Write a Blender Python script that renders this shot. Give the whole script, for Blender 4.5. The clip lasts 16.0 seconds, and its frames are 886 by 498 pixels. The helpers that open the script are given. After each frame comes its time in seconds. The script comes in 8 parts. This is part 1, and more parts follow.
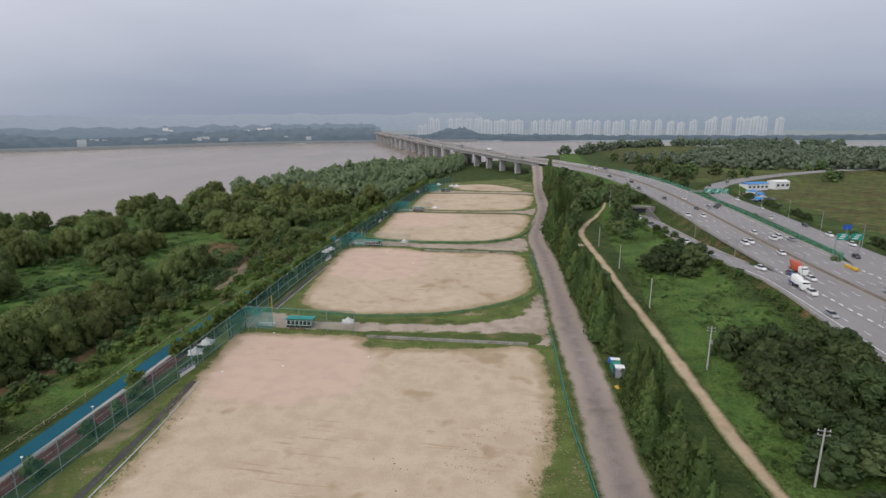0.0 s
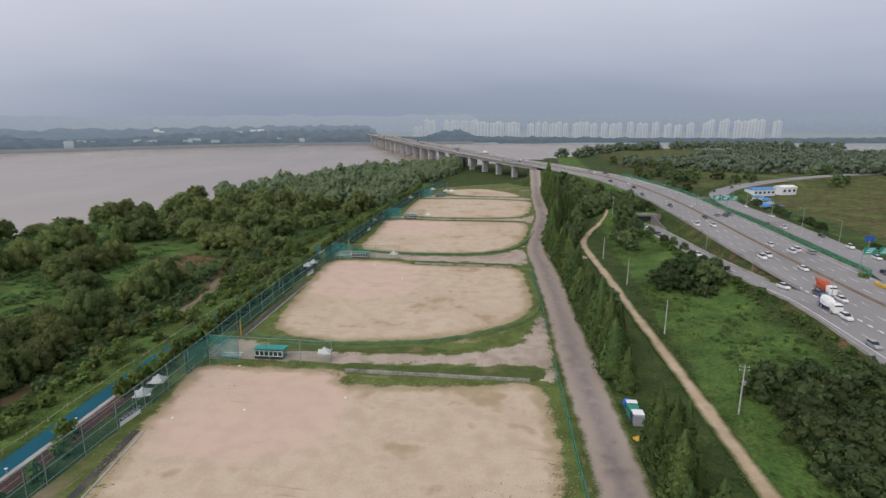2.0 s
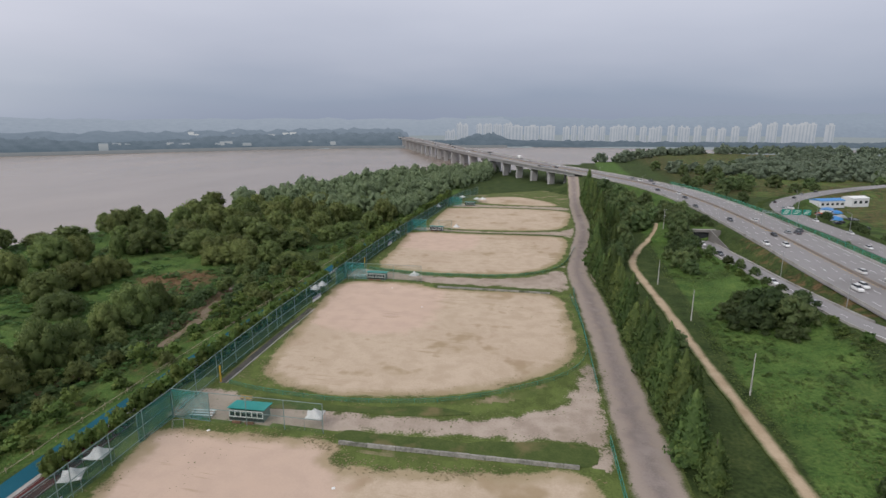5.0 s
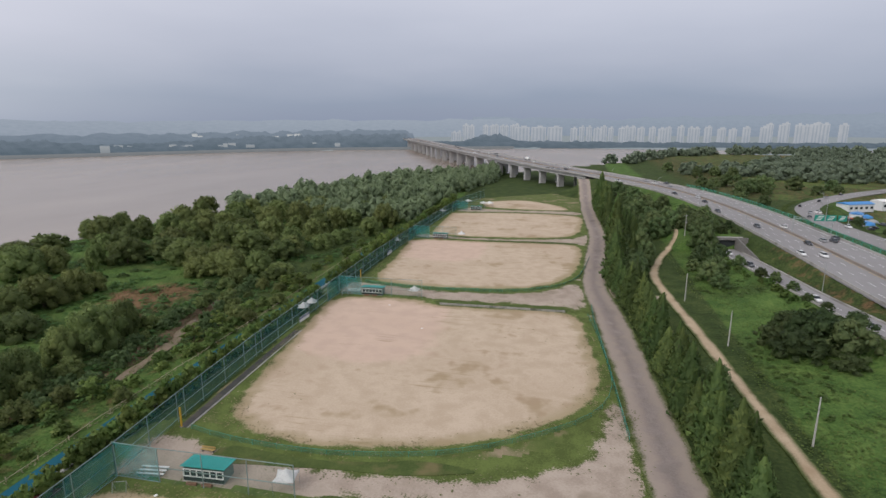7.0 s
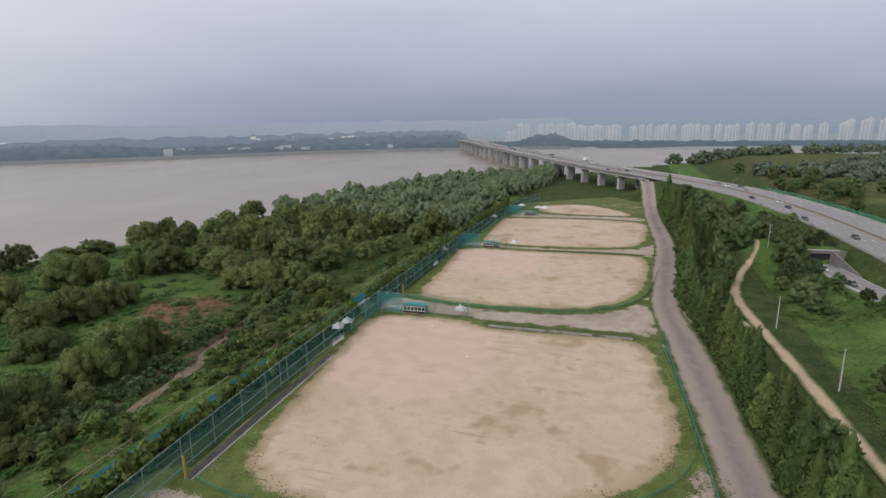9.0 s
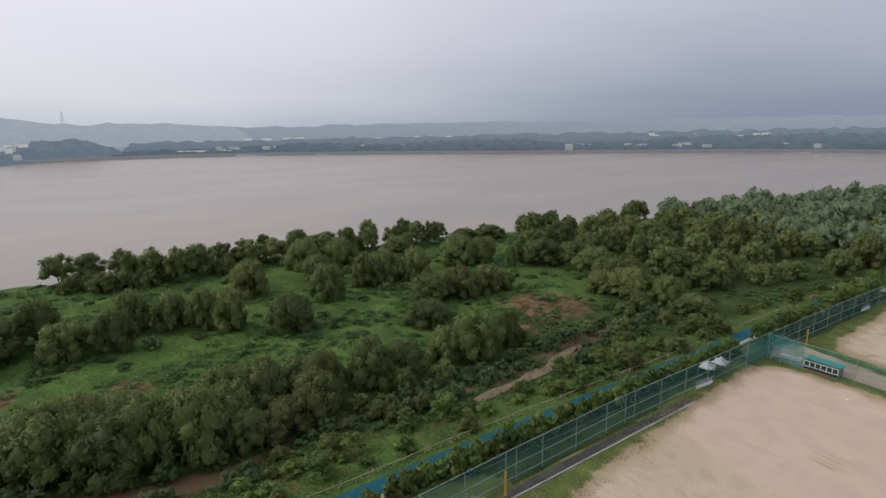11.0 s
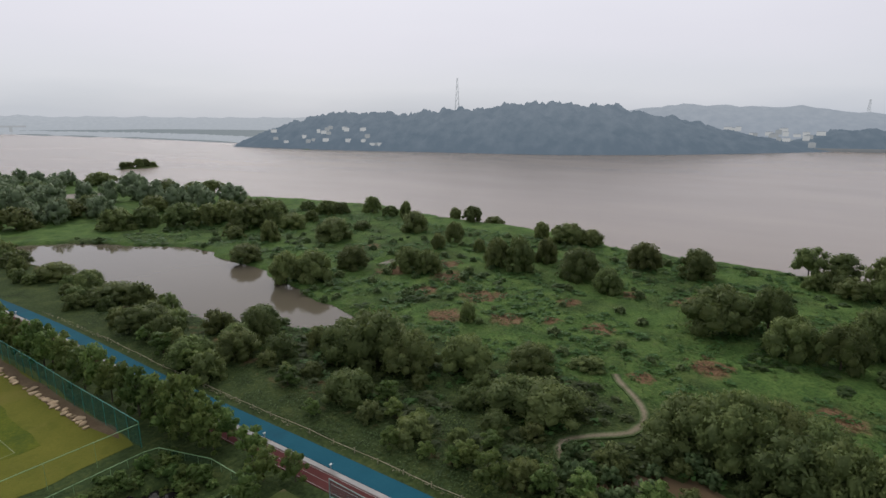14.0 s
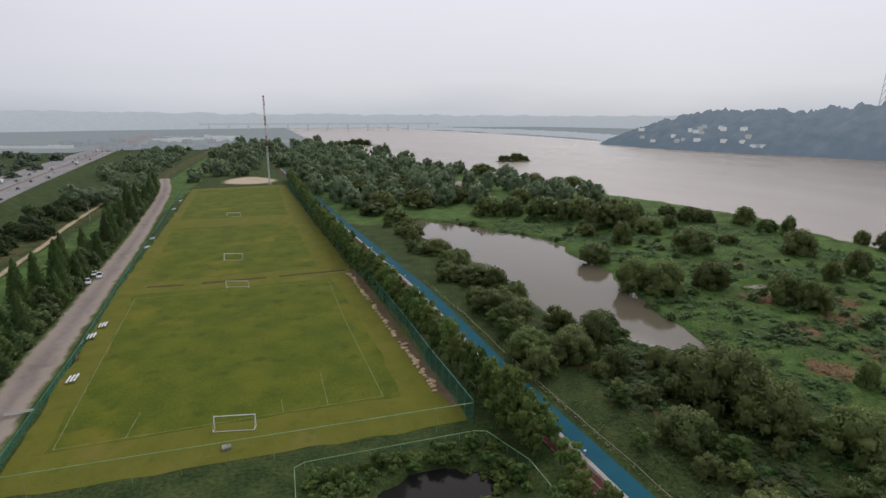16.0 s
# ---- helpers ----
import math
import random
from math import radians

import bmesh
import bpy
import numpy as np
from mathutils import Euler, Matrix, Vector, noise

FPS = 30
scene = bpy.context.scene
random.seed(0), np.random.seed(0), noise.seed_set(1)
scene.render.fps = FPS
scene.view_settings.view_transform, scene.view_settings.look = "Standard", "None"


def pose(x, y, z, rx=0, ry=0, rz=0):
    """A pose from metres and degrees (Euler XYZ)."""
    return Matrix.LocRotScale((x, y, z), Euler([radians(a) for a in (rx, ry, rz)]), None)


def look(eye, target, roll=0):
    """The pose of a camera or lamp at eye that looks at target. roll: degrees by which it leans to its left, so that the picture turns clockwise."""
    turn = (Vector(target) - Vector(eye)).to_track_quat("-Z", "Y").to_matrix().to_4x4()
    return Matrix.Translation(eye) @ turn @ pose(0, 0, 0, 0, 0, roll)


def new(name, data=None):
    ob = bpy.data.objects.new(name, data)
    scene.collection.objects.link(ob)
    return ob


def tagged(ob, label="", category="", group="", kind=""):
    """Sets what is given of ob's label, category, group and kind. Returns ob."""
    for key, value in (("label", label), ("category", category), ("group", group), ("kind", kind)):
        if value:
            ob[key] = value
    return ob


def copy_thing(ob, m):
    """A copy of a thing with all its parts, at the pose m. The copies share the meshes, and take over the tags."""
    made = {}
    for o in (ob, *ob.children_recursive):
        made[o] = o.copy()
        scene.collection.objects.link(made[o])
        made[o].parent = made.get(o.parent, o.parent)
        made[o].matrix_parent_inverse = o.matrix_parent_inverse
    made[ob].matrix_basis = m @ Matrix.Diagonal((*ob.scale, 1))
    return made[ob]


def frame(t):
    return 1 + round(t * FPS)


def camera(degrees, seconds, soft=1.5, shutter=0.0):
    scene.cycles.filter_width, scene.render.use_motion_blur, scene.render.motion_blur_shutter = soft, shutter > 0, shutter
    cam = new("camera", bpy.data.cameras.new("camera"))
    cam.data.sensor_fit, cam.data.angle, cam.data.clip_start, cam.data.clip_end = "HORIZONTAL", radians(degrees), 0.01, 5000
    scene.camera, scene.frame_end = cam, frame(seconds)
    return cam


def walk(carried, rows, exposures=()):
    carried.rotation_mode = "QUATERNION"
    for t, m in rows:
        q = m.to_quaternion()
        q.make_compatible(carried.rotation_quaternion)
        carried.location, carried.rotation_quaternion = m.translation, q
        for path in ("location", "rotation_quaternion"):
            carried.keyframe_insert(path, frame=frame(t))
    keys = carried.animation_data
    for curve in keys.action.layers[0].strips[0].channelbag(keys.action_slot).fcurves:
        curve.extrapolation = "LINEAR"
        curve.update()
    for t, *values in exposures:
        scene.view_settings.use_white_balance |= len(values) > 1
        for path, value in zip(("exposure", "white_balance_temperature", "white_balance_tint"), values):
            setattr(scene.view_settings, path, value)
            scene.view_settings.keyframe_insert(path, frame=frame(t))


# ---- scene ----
cam = camera(77.32, 16.0)
PATH = [
    (0, (0.000, 0.000, 55.809), (-0.3110, 1.9204, 55.3451), 0.16),
    (0.5, (-0.514, 4.709, 55.876), (-0.8192, 6.6307, 55.4131), 0.21),
    (1, (-0.763, 9.367, 55.854), (-1.0651, 11.2899, 55.3950), 0.27),
    (1.5, (-1.376, 14.107, 55.903), (-1.6732, 16.0317, 55.4467), 0.37),
    (2, (-1.556, 18.464, 56.010), (-1.8528, 20.3878, 55.5522), 0.33),
    (2.5, (-1.694, 23.110, 56.267), (-1.9910, 25.0339, 55.8062), 0.18),
    (3, (-1.948, 28.402, 56.295), (-2.2421, 30.3247, 55.8315), 0.08),
    (3.5, (-2.485, 33.415, 56.266), (-2.7774, 35.3385, 55.8041), 0.10),
    (4, (-2.980, 38.412, 56.092), (-3.3028, 40.3329, 55.6379), 0.20),
    (4.2, (-3.415, 40.300, 55.872), (-3.7778, 42.2150, 55.4238), 0.31),
    (6.3, (-6.316, 59.933, 55.479), (-6.7436, 61.8343, 55.0320), 0.33),
    (6.5, (-6.680, 61.820, 55.235), (-7.1091, 63.7227, 54.7911), 0.25),
    (7, (-7.720, 66.742, 54.932), (-8.1530, 68.6438, 54.4888), 0.20),
    (7.5, (-8.267, 72.527, 55.091), (-8.7149, 74.4240, 54.6435), 0.03),
    (8, (-9.283, 77.470, 55.110), (-9.7410, 79.3633, 54.6593), -0.13),
    (8.2, (-9.642, 78.787, 55.024), (-10.1059, 80.6802, 54.5771), -0.19),
    (10.3, (-14.708, 95.295, 55.375), (-15.9694, 96.7828, 54.9351), -0.63),
    (10.5, (-15.676, 96.600, 55.409), (-17.0604, 97.9749, 54.9693), -0.56),
    (11, (-17.612, 98.688, 55.419), (-19.2564, 99.7381, 54.9771), -0.72),
    (11.5, (-19.626, 99.616, 55.430), (-21.4482, 100.3126, 54.9885), -0.38),
    (12, (-21.752, 100.355, 55.458), (-23.6778, 100.6621, 55.0141), -0.27),
    (12.5, (-23.662, 100.395, 55.728), (-25.6095, 100.3054, 55.2800), -0.25),
    (13, (-25.199, 100.484, 55.811), (-27.0852, 99.9968, 55.3593), -0.26),
    (13.5, (-26.799, 99.639, 55.608), (-28.5444, 98.7779, 55.1494), -0.15),
    (14, (-28.163, 98.937, 55.420), (-29.6994, 97.7430, 54.9592), -0.08),
    (14.5, (-29.078, 97.706, 55.368), (-30.3789, 96.2584, 54.9086), 0.00),
    (15, (-30.594, 96.204, 55.338), (-31.6267, 94.5553, 54.8759), -0.07),
    (15.5, (-31.815, 94.263, 55.282), (-32.5652, 92.4685, 54.8178), -0.06),
    (16, (-32.671, 92.015, 55.237), (-33.2135, 90.1471, 54.7737), -0.18),
]
walk(cam, [(t, look(eye, target, roll)) for t, eye, target, roll in PATH], exposures=[(0, 0.0), (8.6, 0.0), (10.4, -0.12), (11.5, -0.18), (12.5, -0.22), (16, -0.22)])

# ---- daylight: low overcast, brighter in the south-west ----
world = bpy.data.worlds.new("overcast_sky")
scene.world = world
world.use_nodes = True
wn, wl = world.node_tree.nodes, world.node_tree.links
wn.clear()
w_out = wn.new("ShaderNodeOutputWorld")
w_bg = wn.new("ShaderNodeBackground")
w_sky = wn.new("ShaderNodeTexSky")
w_sky.sky_type, w_sky.sun_disc = "NISHITA", False
w_sky.sun_elevation, w_sky.sun_rotation = radians(39), radians(214)
w_co = wn.new("ShaderNodeTexCoord")
w_sep = wn.new("ShaderNodeSeparateXYZ")
wl.new(w_co.outputs["Generated"], w_sep.inputs[0])


def wmath(op, a, b=None, c=None):
    n = wn.new("ShaderNodeMath")
    n.operation = op
    for i, v in enumerate((a, b, c)):
        if v is None:
            continue
        if isinstance(v, (int, float)):
            n.inputs[i].default_value = v
        else:
            wl.new(v, n.inputs[i])
    return n.outputs[0]


def wramp(fac, stops):
    n = wn.new("ShaderNodeValToRGB")
    el = n.color_ramp.elements
    while len(el) < len(stops):
        el.new(0.5)
    for e, (p, c) in zip(el, stops):
        e.position, e.color = p, (*c, 1)
    wl.new(fac, n.inputs[0])
    return n.outputs[0]


def wmix(fac, a, b):
    n = wn.new("ShaderNodeMix")
    n.data_type = "RGBA"
    wl.new(fac, n.inputs[0]) if not isinstance(fac, (int, float)) else setattr(n.inputs[0], "default_value", fac)
    wl.new(a, n.inputs[6])
    wl.new(b, n.inputs[7])
    return n.outputs[2]


w_noise = wn.new("ShaderNodeTexNoise")
w_noise.inputs["Scale"].default_value, w_noise.inputs["Detail"].default_value = 2.2, 5
w_map = wn.new("ShaderNodeMapping")
w_map.inputs["Scale"].default_value = (1, 1, 4.5)
wl.new(w_co.outputs["Generated"], w_map.inputs[0])
wl.new(w_map.outputs[0], w_noise.inputs["Vector"])
height = wmath("MULTIPLY_ADD", wmath("SUBTRACT", w_noise.outputs["Fac"], 0.5), 0.09, w_sep.outputs["Z"])
dark_north = wramp(height, [(0.0, (0.27, 0.315, 0.426)), (0.035, (0.285, 0.335, 0.448)), (0.10, (0.43, 0.46, 0.565)),
                            (0.20, (0.60, 0.62, 0.720)), (0.45, (0.66, 0.68, 0.767))])
bright_south = wramp(height, [(0.0, (0.595, 0.643, 0.727)), (0.05, (0.785, 0.803, 0.875)), (0.13, (0.887, 0.875, 0.960)),
                              (0.25, (1.000, 0.982, 1.065)), (0.5, (0.976, 0.964, 1.047))])
side = wmath("ADD", wmath("MULTIPLY", w_sep.outputs["Y"], -0.75), wmath("MULTIPLY", w_sep.outputs["X"], -0.66))
side_fac = wn.new("ShaderNodeMapRange")
side_fac.interpolation_type = "SMOOTHSTEP"
side_fac.inputs["From Min"].default_value, side_fac.inputs["From Max"].default_value = -0.45, 0.75
wl.new(side, side_fac.inputs["Value"])
cloud = wmix(side_fac.outputs[0], dark_north, bright_south)
w_sky_dim = wn.new("ShaderNodeMix")
w_sky_dim.data_type, w_sky_dim.blend_type = "RGBA", "MULTIPLY"
w_sky_dim.inputs[0].default_value = 1.0
wl.new(w_sky.outputs[0], w_sky_dim.inputs[6])
w_sky_dim.inputs[7].default_value = (0.1, 0.1, 0.1, 1)
wl.new(wmix(0.93, w_sky_dim.outputs[2], cloud), w_bg.inputs["Color"])
w_bg.inputs["Strength"].default_value = 1.0
wl.new(w_bg.outputs[0], w_out.inputs[0])

sun = new("sun", bpy.data.lights.new("sun", "SUN"))
sun.data.energy, sun.data.angle, sun.data.color = 1.65, radians(35), (1.0, 0.96, 0.93)
sun.matrix_world = look((0, 0, 0), (0.43, 0.64, -0.63))

# ---- helpers ----
rng = np.random.default_rng(7)
rnd = random.Random(11)


TABLES = {}


def lattice(x, y, cell, seed):
    """Smooth value noise, -1 to 1, on arrays."""
    if seed not in TABLES:
        TABLES[seed] = np.random.default_rng(seed).random((256, 256)) * 2 - 1
    g = TABLES[seed]
    u, v = np.asarray(x) / cell, np.asarray(y) / cell
    i, j = np.floor(u).astype(int), np.floor(v).astype(int)
    a, b = u - i, v - j
    a, b = a * a * (3 - 2 * a), b * b * (3 - 2 * b)
    g00, g10 = g[i % 256, j % 256], g[(i + 1) % 256, j % 256]
    g01, g11 = g[i % 256, (j + 1) % 256], g[(i + 1) % 256, (j + 1) % 256]
    return (g00 * (1 - a) + g10 * a) * (1 - b) + (g01 * (1 - a) + g11 * a) * b


def step(a, b, v):
    t = np.clip((v - a) / (b - a), 0, 1)
    return t * t * (3 - 2 * t)


def part(name, bm, material, parent=None, label="", smooth=False):
    me = bpy.data.meshes.new(name)
    if isinstance(bm, tuple):
        me.from_pydata(bm[0], [], bm[1])
    else:
        bm.to_mesh(me)
        bm.free()
    mats = material if isinstance(material, (list, tuple)) else [material]
    for m in mats:
        me.materials.append(m)
    if isinstance(bm, tuple) and len(bm) == 3:
        me.polygons.foreach_set("use_smooth", [True] * len(me.polygons))
        me.normals_split_custom_set_from_vertices(bm[2])
    if smooth:
        me.polygons.foreach_set("use_smooth", [True] * len(me.polygons))
    ob = new(name, me)
    if parent is not None:
        ob.parent = parent
    if label:
        tagged(ob, label)
    return ob


def thing(name, label, category, group="", kind="", at=None):
    ob = new(name)
    ob.empty_display_size = 0.5
    if at is not None:
        ob.matrix_world = at
    return tagged(ob, label, category, group, kind)


def add_box(bm, size, at, rz=0.0, bevel=0.0, mat=0):
    m = Matrix.Translation(at) @ Matrix.Rotation(rz, 4, "Z") @ Matrix.Diagonal((*size, 1))
    r = bmesh.ops.create_cube(bm, size=1, matrix=m)
    faces = {f for v in r["verts"] for f in v.link_faces}
    for f in faces:
        f.material_index = mat
    if bevel:
        bmesh.ops.bevel(bm, geom=list({e for f in faces for e in f.edges}), offset=bevel, segments=1, affect="EDGES")
    return bm


def add_rod(bm, a, b, r0, r1=None, sides=8):
    a, b = Vector(a), Vector(b)
    d = b - a
    m = Matrix.Translation((a + b) / 2) @ d.to_track_quat("Z", "Y").to_matrix().to_4x4()
    bmesh.ops.create_cone(bm, cap_ends=True, segments=sides, radius1=r0, radius2=r0 if r1 is None else r1, depth=d.length, matrix=m)
    return bm


def box(size, at, rz=0.0, bevel=0.0):
    return add_box(bmesh.new(), size, at, rz, bevel)


def rod(a, b, r0, r1=None, sides=8):
    return add_rod(bmesh.new(), a, b, r0, r1, sides)


# ---- materials ----
def material(name, c1, c2, scale=1.0, rough=0.9, bump=0.2, fine=6.0, metallic=0.0, c3=None, coat=0.0, spread=0.18, random_part=0.0, c4=None, speck=None):
    """Two colours mixed by coarse and fine noise in metres, with fine relief; c3 comes in as blotches."""
    m = bpy.data.materials.new(name)
    m.use_nodes = True
    nt, ln = m.node_tree.nodes, m.node_tree.links
    bs = nt["Principled BSDF"]
    bs.inputs["Roughness"].default_value, bs.inputs["Metallic"].default_value = rough, metallic
    bs.inputs["Coat Weight"].default_value = coat
    bs.inputs["Specular IOR Level"].default_value = 0.12 if rough >= 0.9 else 0.4
    geo = nt.new("ShaderNodeNewGeometry")

    def noise_at(s, detail):
        n = nt.new("ShaderNodeTexNoise")
        n.inputs["Scale"].default_value, n.inputs["Detail"].default_value = s, detail
        ln.new(geo.outputs["Position"], n.inputs["Vector"])
        return n.outputs["Fac"]

    def remap(v, lo, hi):
        n = nt.new("ShaderNodeMapRange")
        n.inputs["From Min"].default_value, n.inputs["From Max"].default_value = lo, hi
        ln.new(v, n.inputs["Value"])
        return n.outputs[0]

    def mix(f, a, b):
        n = nt.new("ShaderNodeMix")
        n.data_type = "RGBA"
        ln.new(f, n.inputs[0])
        for i, v in ((6, a), (7, b)):
            if isinstance(v, tuple):
                n.inputs[i].default_value = (*v, 1)
            else:
                ln.new(v, n.inputs[i])
        return n.outputs[2]

    small = noise_at(scale * fine, 4)
    big = noise_at(scale, 3)
    both = nt.new("ShaderNodeMath")
    both.operation = "MULTIPLY_ADD"
    both.inputs[1].default_value = 0.45
    ln.new(small, both.inputs[0])
    half = nt.new("ShaderNodeMath")
    half.operation = "MULTIPLY"
    half.inputs[1].default_value = 0.55
    ln.new(big, half.inputs[0])
    ln.new(half.outputs[0], both.inputs[2])
    col = mix(remap(both.outputs[0], 0.5 - spread, 0.5 + spread), c1, c2)
    if c3:
        col = mix(remap(noise_at(scale * 0.45, 5), 0.56, 0.68), col, c3)
    if c4:
        col = mix(remap(noise_at(scale * 1.7, 6), 0.56, 0.76), col, c4)
    if speck:
        sp = nt.new("ShaderNodeMath")
        sp.operation = "MULTIPLY"
        ln.new(remap(noise_at(1.9, 3), 0.56, 0.66), sp.inputs[0])
        ln.new(remap(noise_at(0.07, 4), 0.47, 0.62), sp.inputs[1])
        col = mix(sp.outputs[0], col, speck)
    if random_part:
        info = nt.new("ShaderNodeObjectInfo")
        hsv = nt.new("ShaderNodeHueSaturation")
        ln.new(remap(info.outputs["Random"], 0, 1), hsv.inputs["Value"])
        rm = hsv.inputs["Value"].links[0].from_node
        rm.inputs["To Min"].default_value, rm.inputs["To Max"].default_value = 1 - random_part, 1 + random_part
        ln.new(col, hsv.inputs["Color"])
        col = hsv.outputs[0]
    ln.new(col, bs.inputs["Base Color"])
    if bump:
        b = nt.new("ShaderNodeBump")
        b.inputs["Strength"].default_value, b.inputs["Distance"].default_value = bump, 0.3 / (scale * fine)
        ln.new(small, b.inputs["Height"])
        ln.new(b.outputs[0], bs.inputs["Normal"])
    return m


def plain(name, colour, rough=0.6, metallic=0.0, coat=0.0):
    return material(name, tuple(c * 0.92 for c in colour), tuple(min(1, c * 1.08) for c in colour), 0.7, rough, 0.05, 8, metallic, coat=coat)


def foliage(name, dark, light, tip, single=True):
    """Leaves: colour varies from tree to tree and leaf clump to leaf clump, a little light shines through."""
    m = bpy.data.materials.new(name)
    m.use_nodes = True
    nt, ln = m.node_tree.nodes, m.node_tree.links
    bs = nt["Principled BSDF"]
    bs.inputs["Roughness"].default_value = 0.55
    bs.inputs["Specular IOR Level"].default_value = 0.16
    geo, info = nt.new("ShaderNodeNewGeometry"), nt.new("ShaderNodeObjectInfo")
    ramp = nt.new("ShaderNodeValToRGB")
    el = ramp.color_ramp.elements
    el.new(0.6)
    for e, (p, c) in zip(el, ((0.0, dark), (0.6, light), (1.0, tip))):
        e.position, e.color = p, (*c, 1)
    n = nt.new("ShaderNodeTexNoise")
    n.inputs["Scale"].default_value, n.inputs["Detail"].default_value = (0.35 if single else 0.09), 3
    ln.new(geo.outputs["Position"], n.inputs["Vector"])
    a = nt.new("ShaderNodeMath")
    a.operation, a.inputs[1].default_value = "MULTIPLY_ADD", 0.55
    ln.new(geo.outputs["Random Per Island"], a.inputs[0])
    b = nt.new("ShaderNodeMath")
    b.operation, b.inputs[1].default_value, b.inputs[2].default_value = "MULTIPLY_ADD", 0.8, -0.18
    ln.new(n.outputs["Fac"], b.inputs[0])
    ln.new(b.outputs[0], a.inputs[2])
    ln.new(a.outputs[0], ramp.inputs[0])
    hsv = nt.new("ShaderNodeHueSaturation")
    for k, lo, hi, mul in (("Hue", 0.482, 0.515, 1), ("Value", 0.74, 1.26, 7.3)) if single else ():
        mr = nt.new("ShaderNodeMapRange")
        mr.inputs["To Min"].default_value, mr.inputs["To Max"].default_value = lo, hi
        fr = nt.new("ShaderNodeMath")
        fr.operation, fr.inputs[1].default_value = "MULTIPLY", mul
        ln.new(info.outputs["Random"], fr.inputs[0])
        fc = nt.new("ShaderNodeMath")
        fc.operation = "FRACT"
        ln.new(fr.outputs[0], fc.inputs[0])
        ln.new(fc.outputs[0], mr.inputs["Value"])
        ln.new(mr.outputs[0], hsv.inputs[k])
    ln.new(ramp.outputs[0], hsv.inputs["Color"])
    ln.new(hsv.outputs[0], bs.inputs["Base Color"])
    tr = nt.new("ShaderNodeBsdfTranslucent")
    ln.new(hsv.outputs[0], tr.inputs["Color"])
    mx = nt.new("ShaderNodeMixShader")
    mx.inputs[0].default_value = 0.42
    ln.new(bs.outputs[0], mx.inputs[1])
    ln.new(tr.outputs[0], mx.inputs[2])
    ln.new(mx.outputs[0], nt["Material Output"].inputs[0])
    return m


M_RIM_GRASS = material("short_rough_grass", (0.070, 0.100, 0.027), (0.122, 0.145, 0.046), 0.2, 0.95, 0.8, 14, c3=(0.27, 0.215, 0.14), c4=(0.22, 0.175, 0.10), speck=(0.30, 0.24, 0.16))
M_LAWN = material("soccer_lawn", (0.066, 0.092, 0.009), (0.112, 0.126, 0.012), 0.11, 0.95, 0.4, 16, c3=(0.152, 0.138, 0.018), spread=0.11, c4=(0.046, 0.072, 0.010))
M_LAWN_DRY = material("yellowed_lawn_margin", (0.098, 0.108, 0.014), (0.150, 0.143, 0.022), 0.16, 0.95, 0.4, 14, c3=(0.155, 0.138, 0.03), c4=(0.085, 0.10, 0.012))
M_ASPHALT = material("grey_asphalt", (0.225, 0.215, 0.212), (0.275, 0.265, 0.262), 0.05, 0.9, 0.1, 40, c3=(0.20, 0.19, 0.185))
M_CONCRETE = material("weathered_concrete", (0.30, 0.29, 0.27), (0.40, 0.385, 0.36), 0.25, 0.9, 0.2, 10, c3=(0.22, 0.21, 0.19))
M_BLUE = material("blue_cycle_coating", (0.010, 0.078, 0.112), (0.016, 0.098, 0.135), 0.2, 0.92, 0.1, 20, c3=(0.014, 0.07, 0.10))
M_RED = material("red_brown_path_coating", (0.075, 0.022, 0.020), (0.105, 0.034, 0.030), 0.25, 0.92, 0.1, 20)
M_WHITE = plain("white_paint", (0.72, 0.72, 0.70), 0.6)
M_STEEL = plain("galvanised_steel", (0.36, 0.37, 0.37), 0.5, 0.6)
M_GREEN_STEEL = plain("green_painted_steel", (0.03, 0.20, 0.15), 0.5)
M_BARK = material("grey_bark", (0.07, 0.055, 0.04), (0.14, 0.115, 0.085), 2.0, 0.95, 0.6, 5)
M_WILLOW = foliage("willow_leaves", (0.106, 0.140, 0.052), (0.162, 0.204, 0.068), (0.25, 0.28, 0.098))
M_CONIFER = foliage("fresh_green_needles", (0.052, 0.090, 0.030), (0.098, 0.150, 0.044), (0.19, 0.238, 0.066))
M_ROUND = foliage("yellow_green_leaves", (0.078, 0.125, 0.034), (0.145, 0.21, 0.055), (0.25, 0.295, 0.085))
M_DARKTREE = foliage("dark_green_leaves", (0.050, 0.078, 0.034), (0.080, 0.116, 0.044), (0.128, 0.160, 0.060))
M_WEED = foliage("weeds", (0.065, 0.108, 0.030), (0.108, 0.172, 0.044), (0.165, 0.222, 0.064))
M_FRESH = foliage("fresh_broad_leaves", (0.070, 0.112, 0.046), (0.130, 0.185, 0.072), (0.21, 0.255, 0.105))
# Far woods: leaf colours lightened and greyed to stand in for haze.
M_FAROLIVE = foliage("haze_lightened_olive_leaves", (0.130, 0.172, 0.122), (0.185, 0.232, 0.155), (0.25, 0.29, 0.19), False)
M_FARLEAF = foliage("haze_lightened_green_leaves", (0.160, 0.215, 0.122), (0.218, 0.282, 0.155), (0.27, 0.33, 0.18), False)


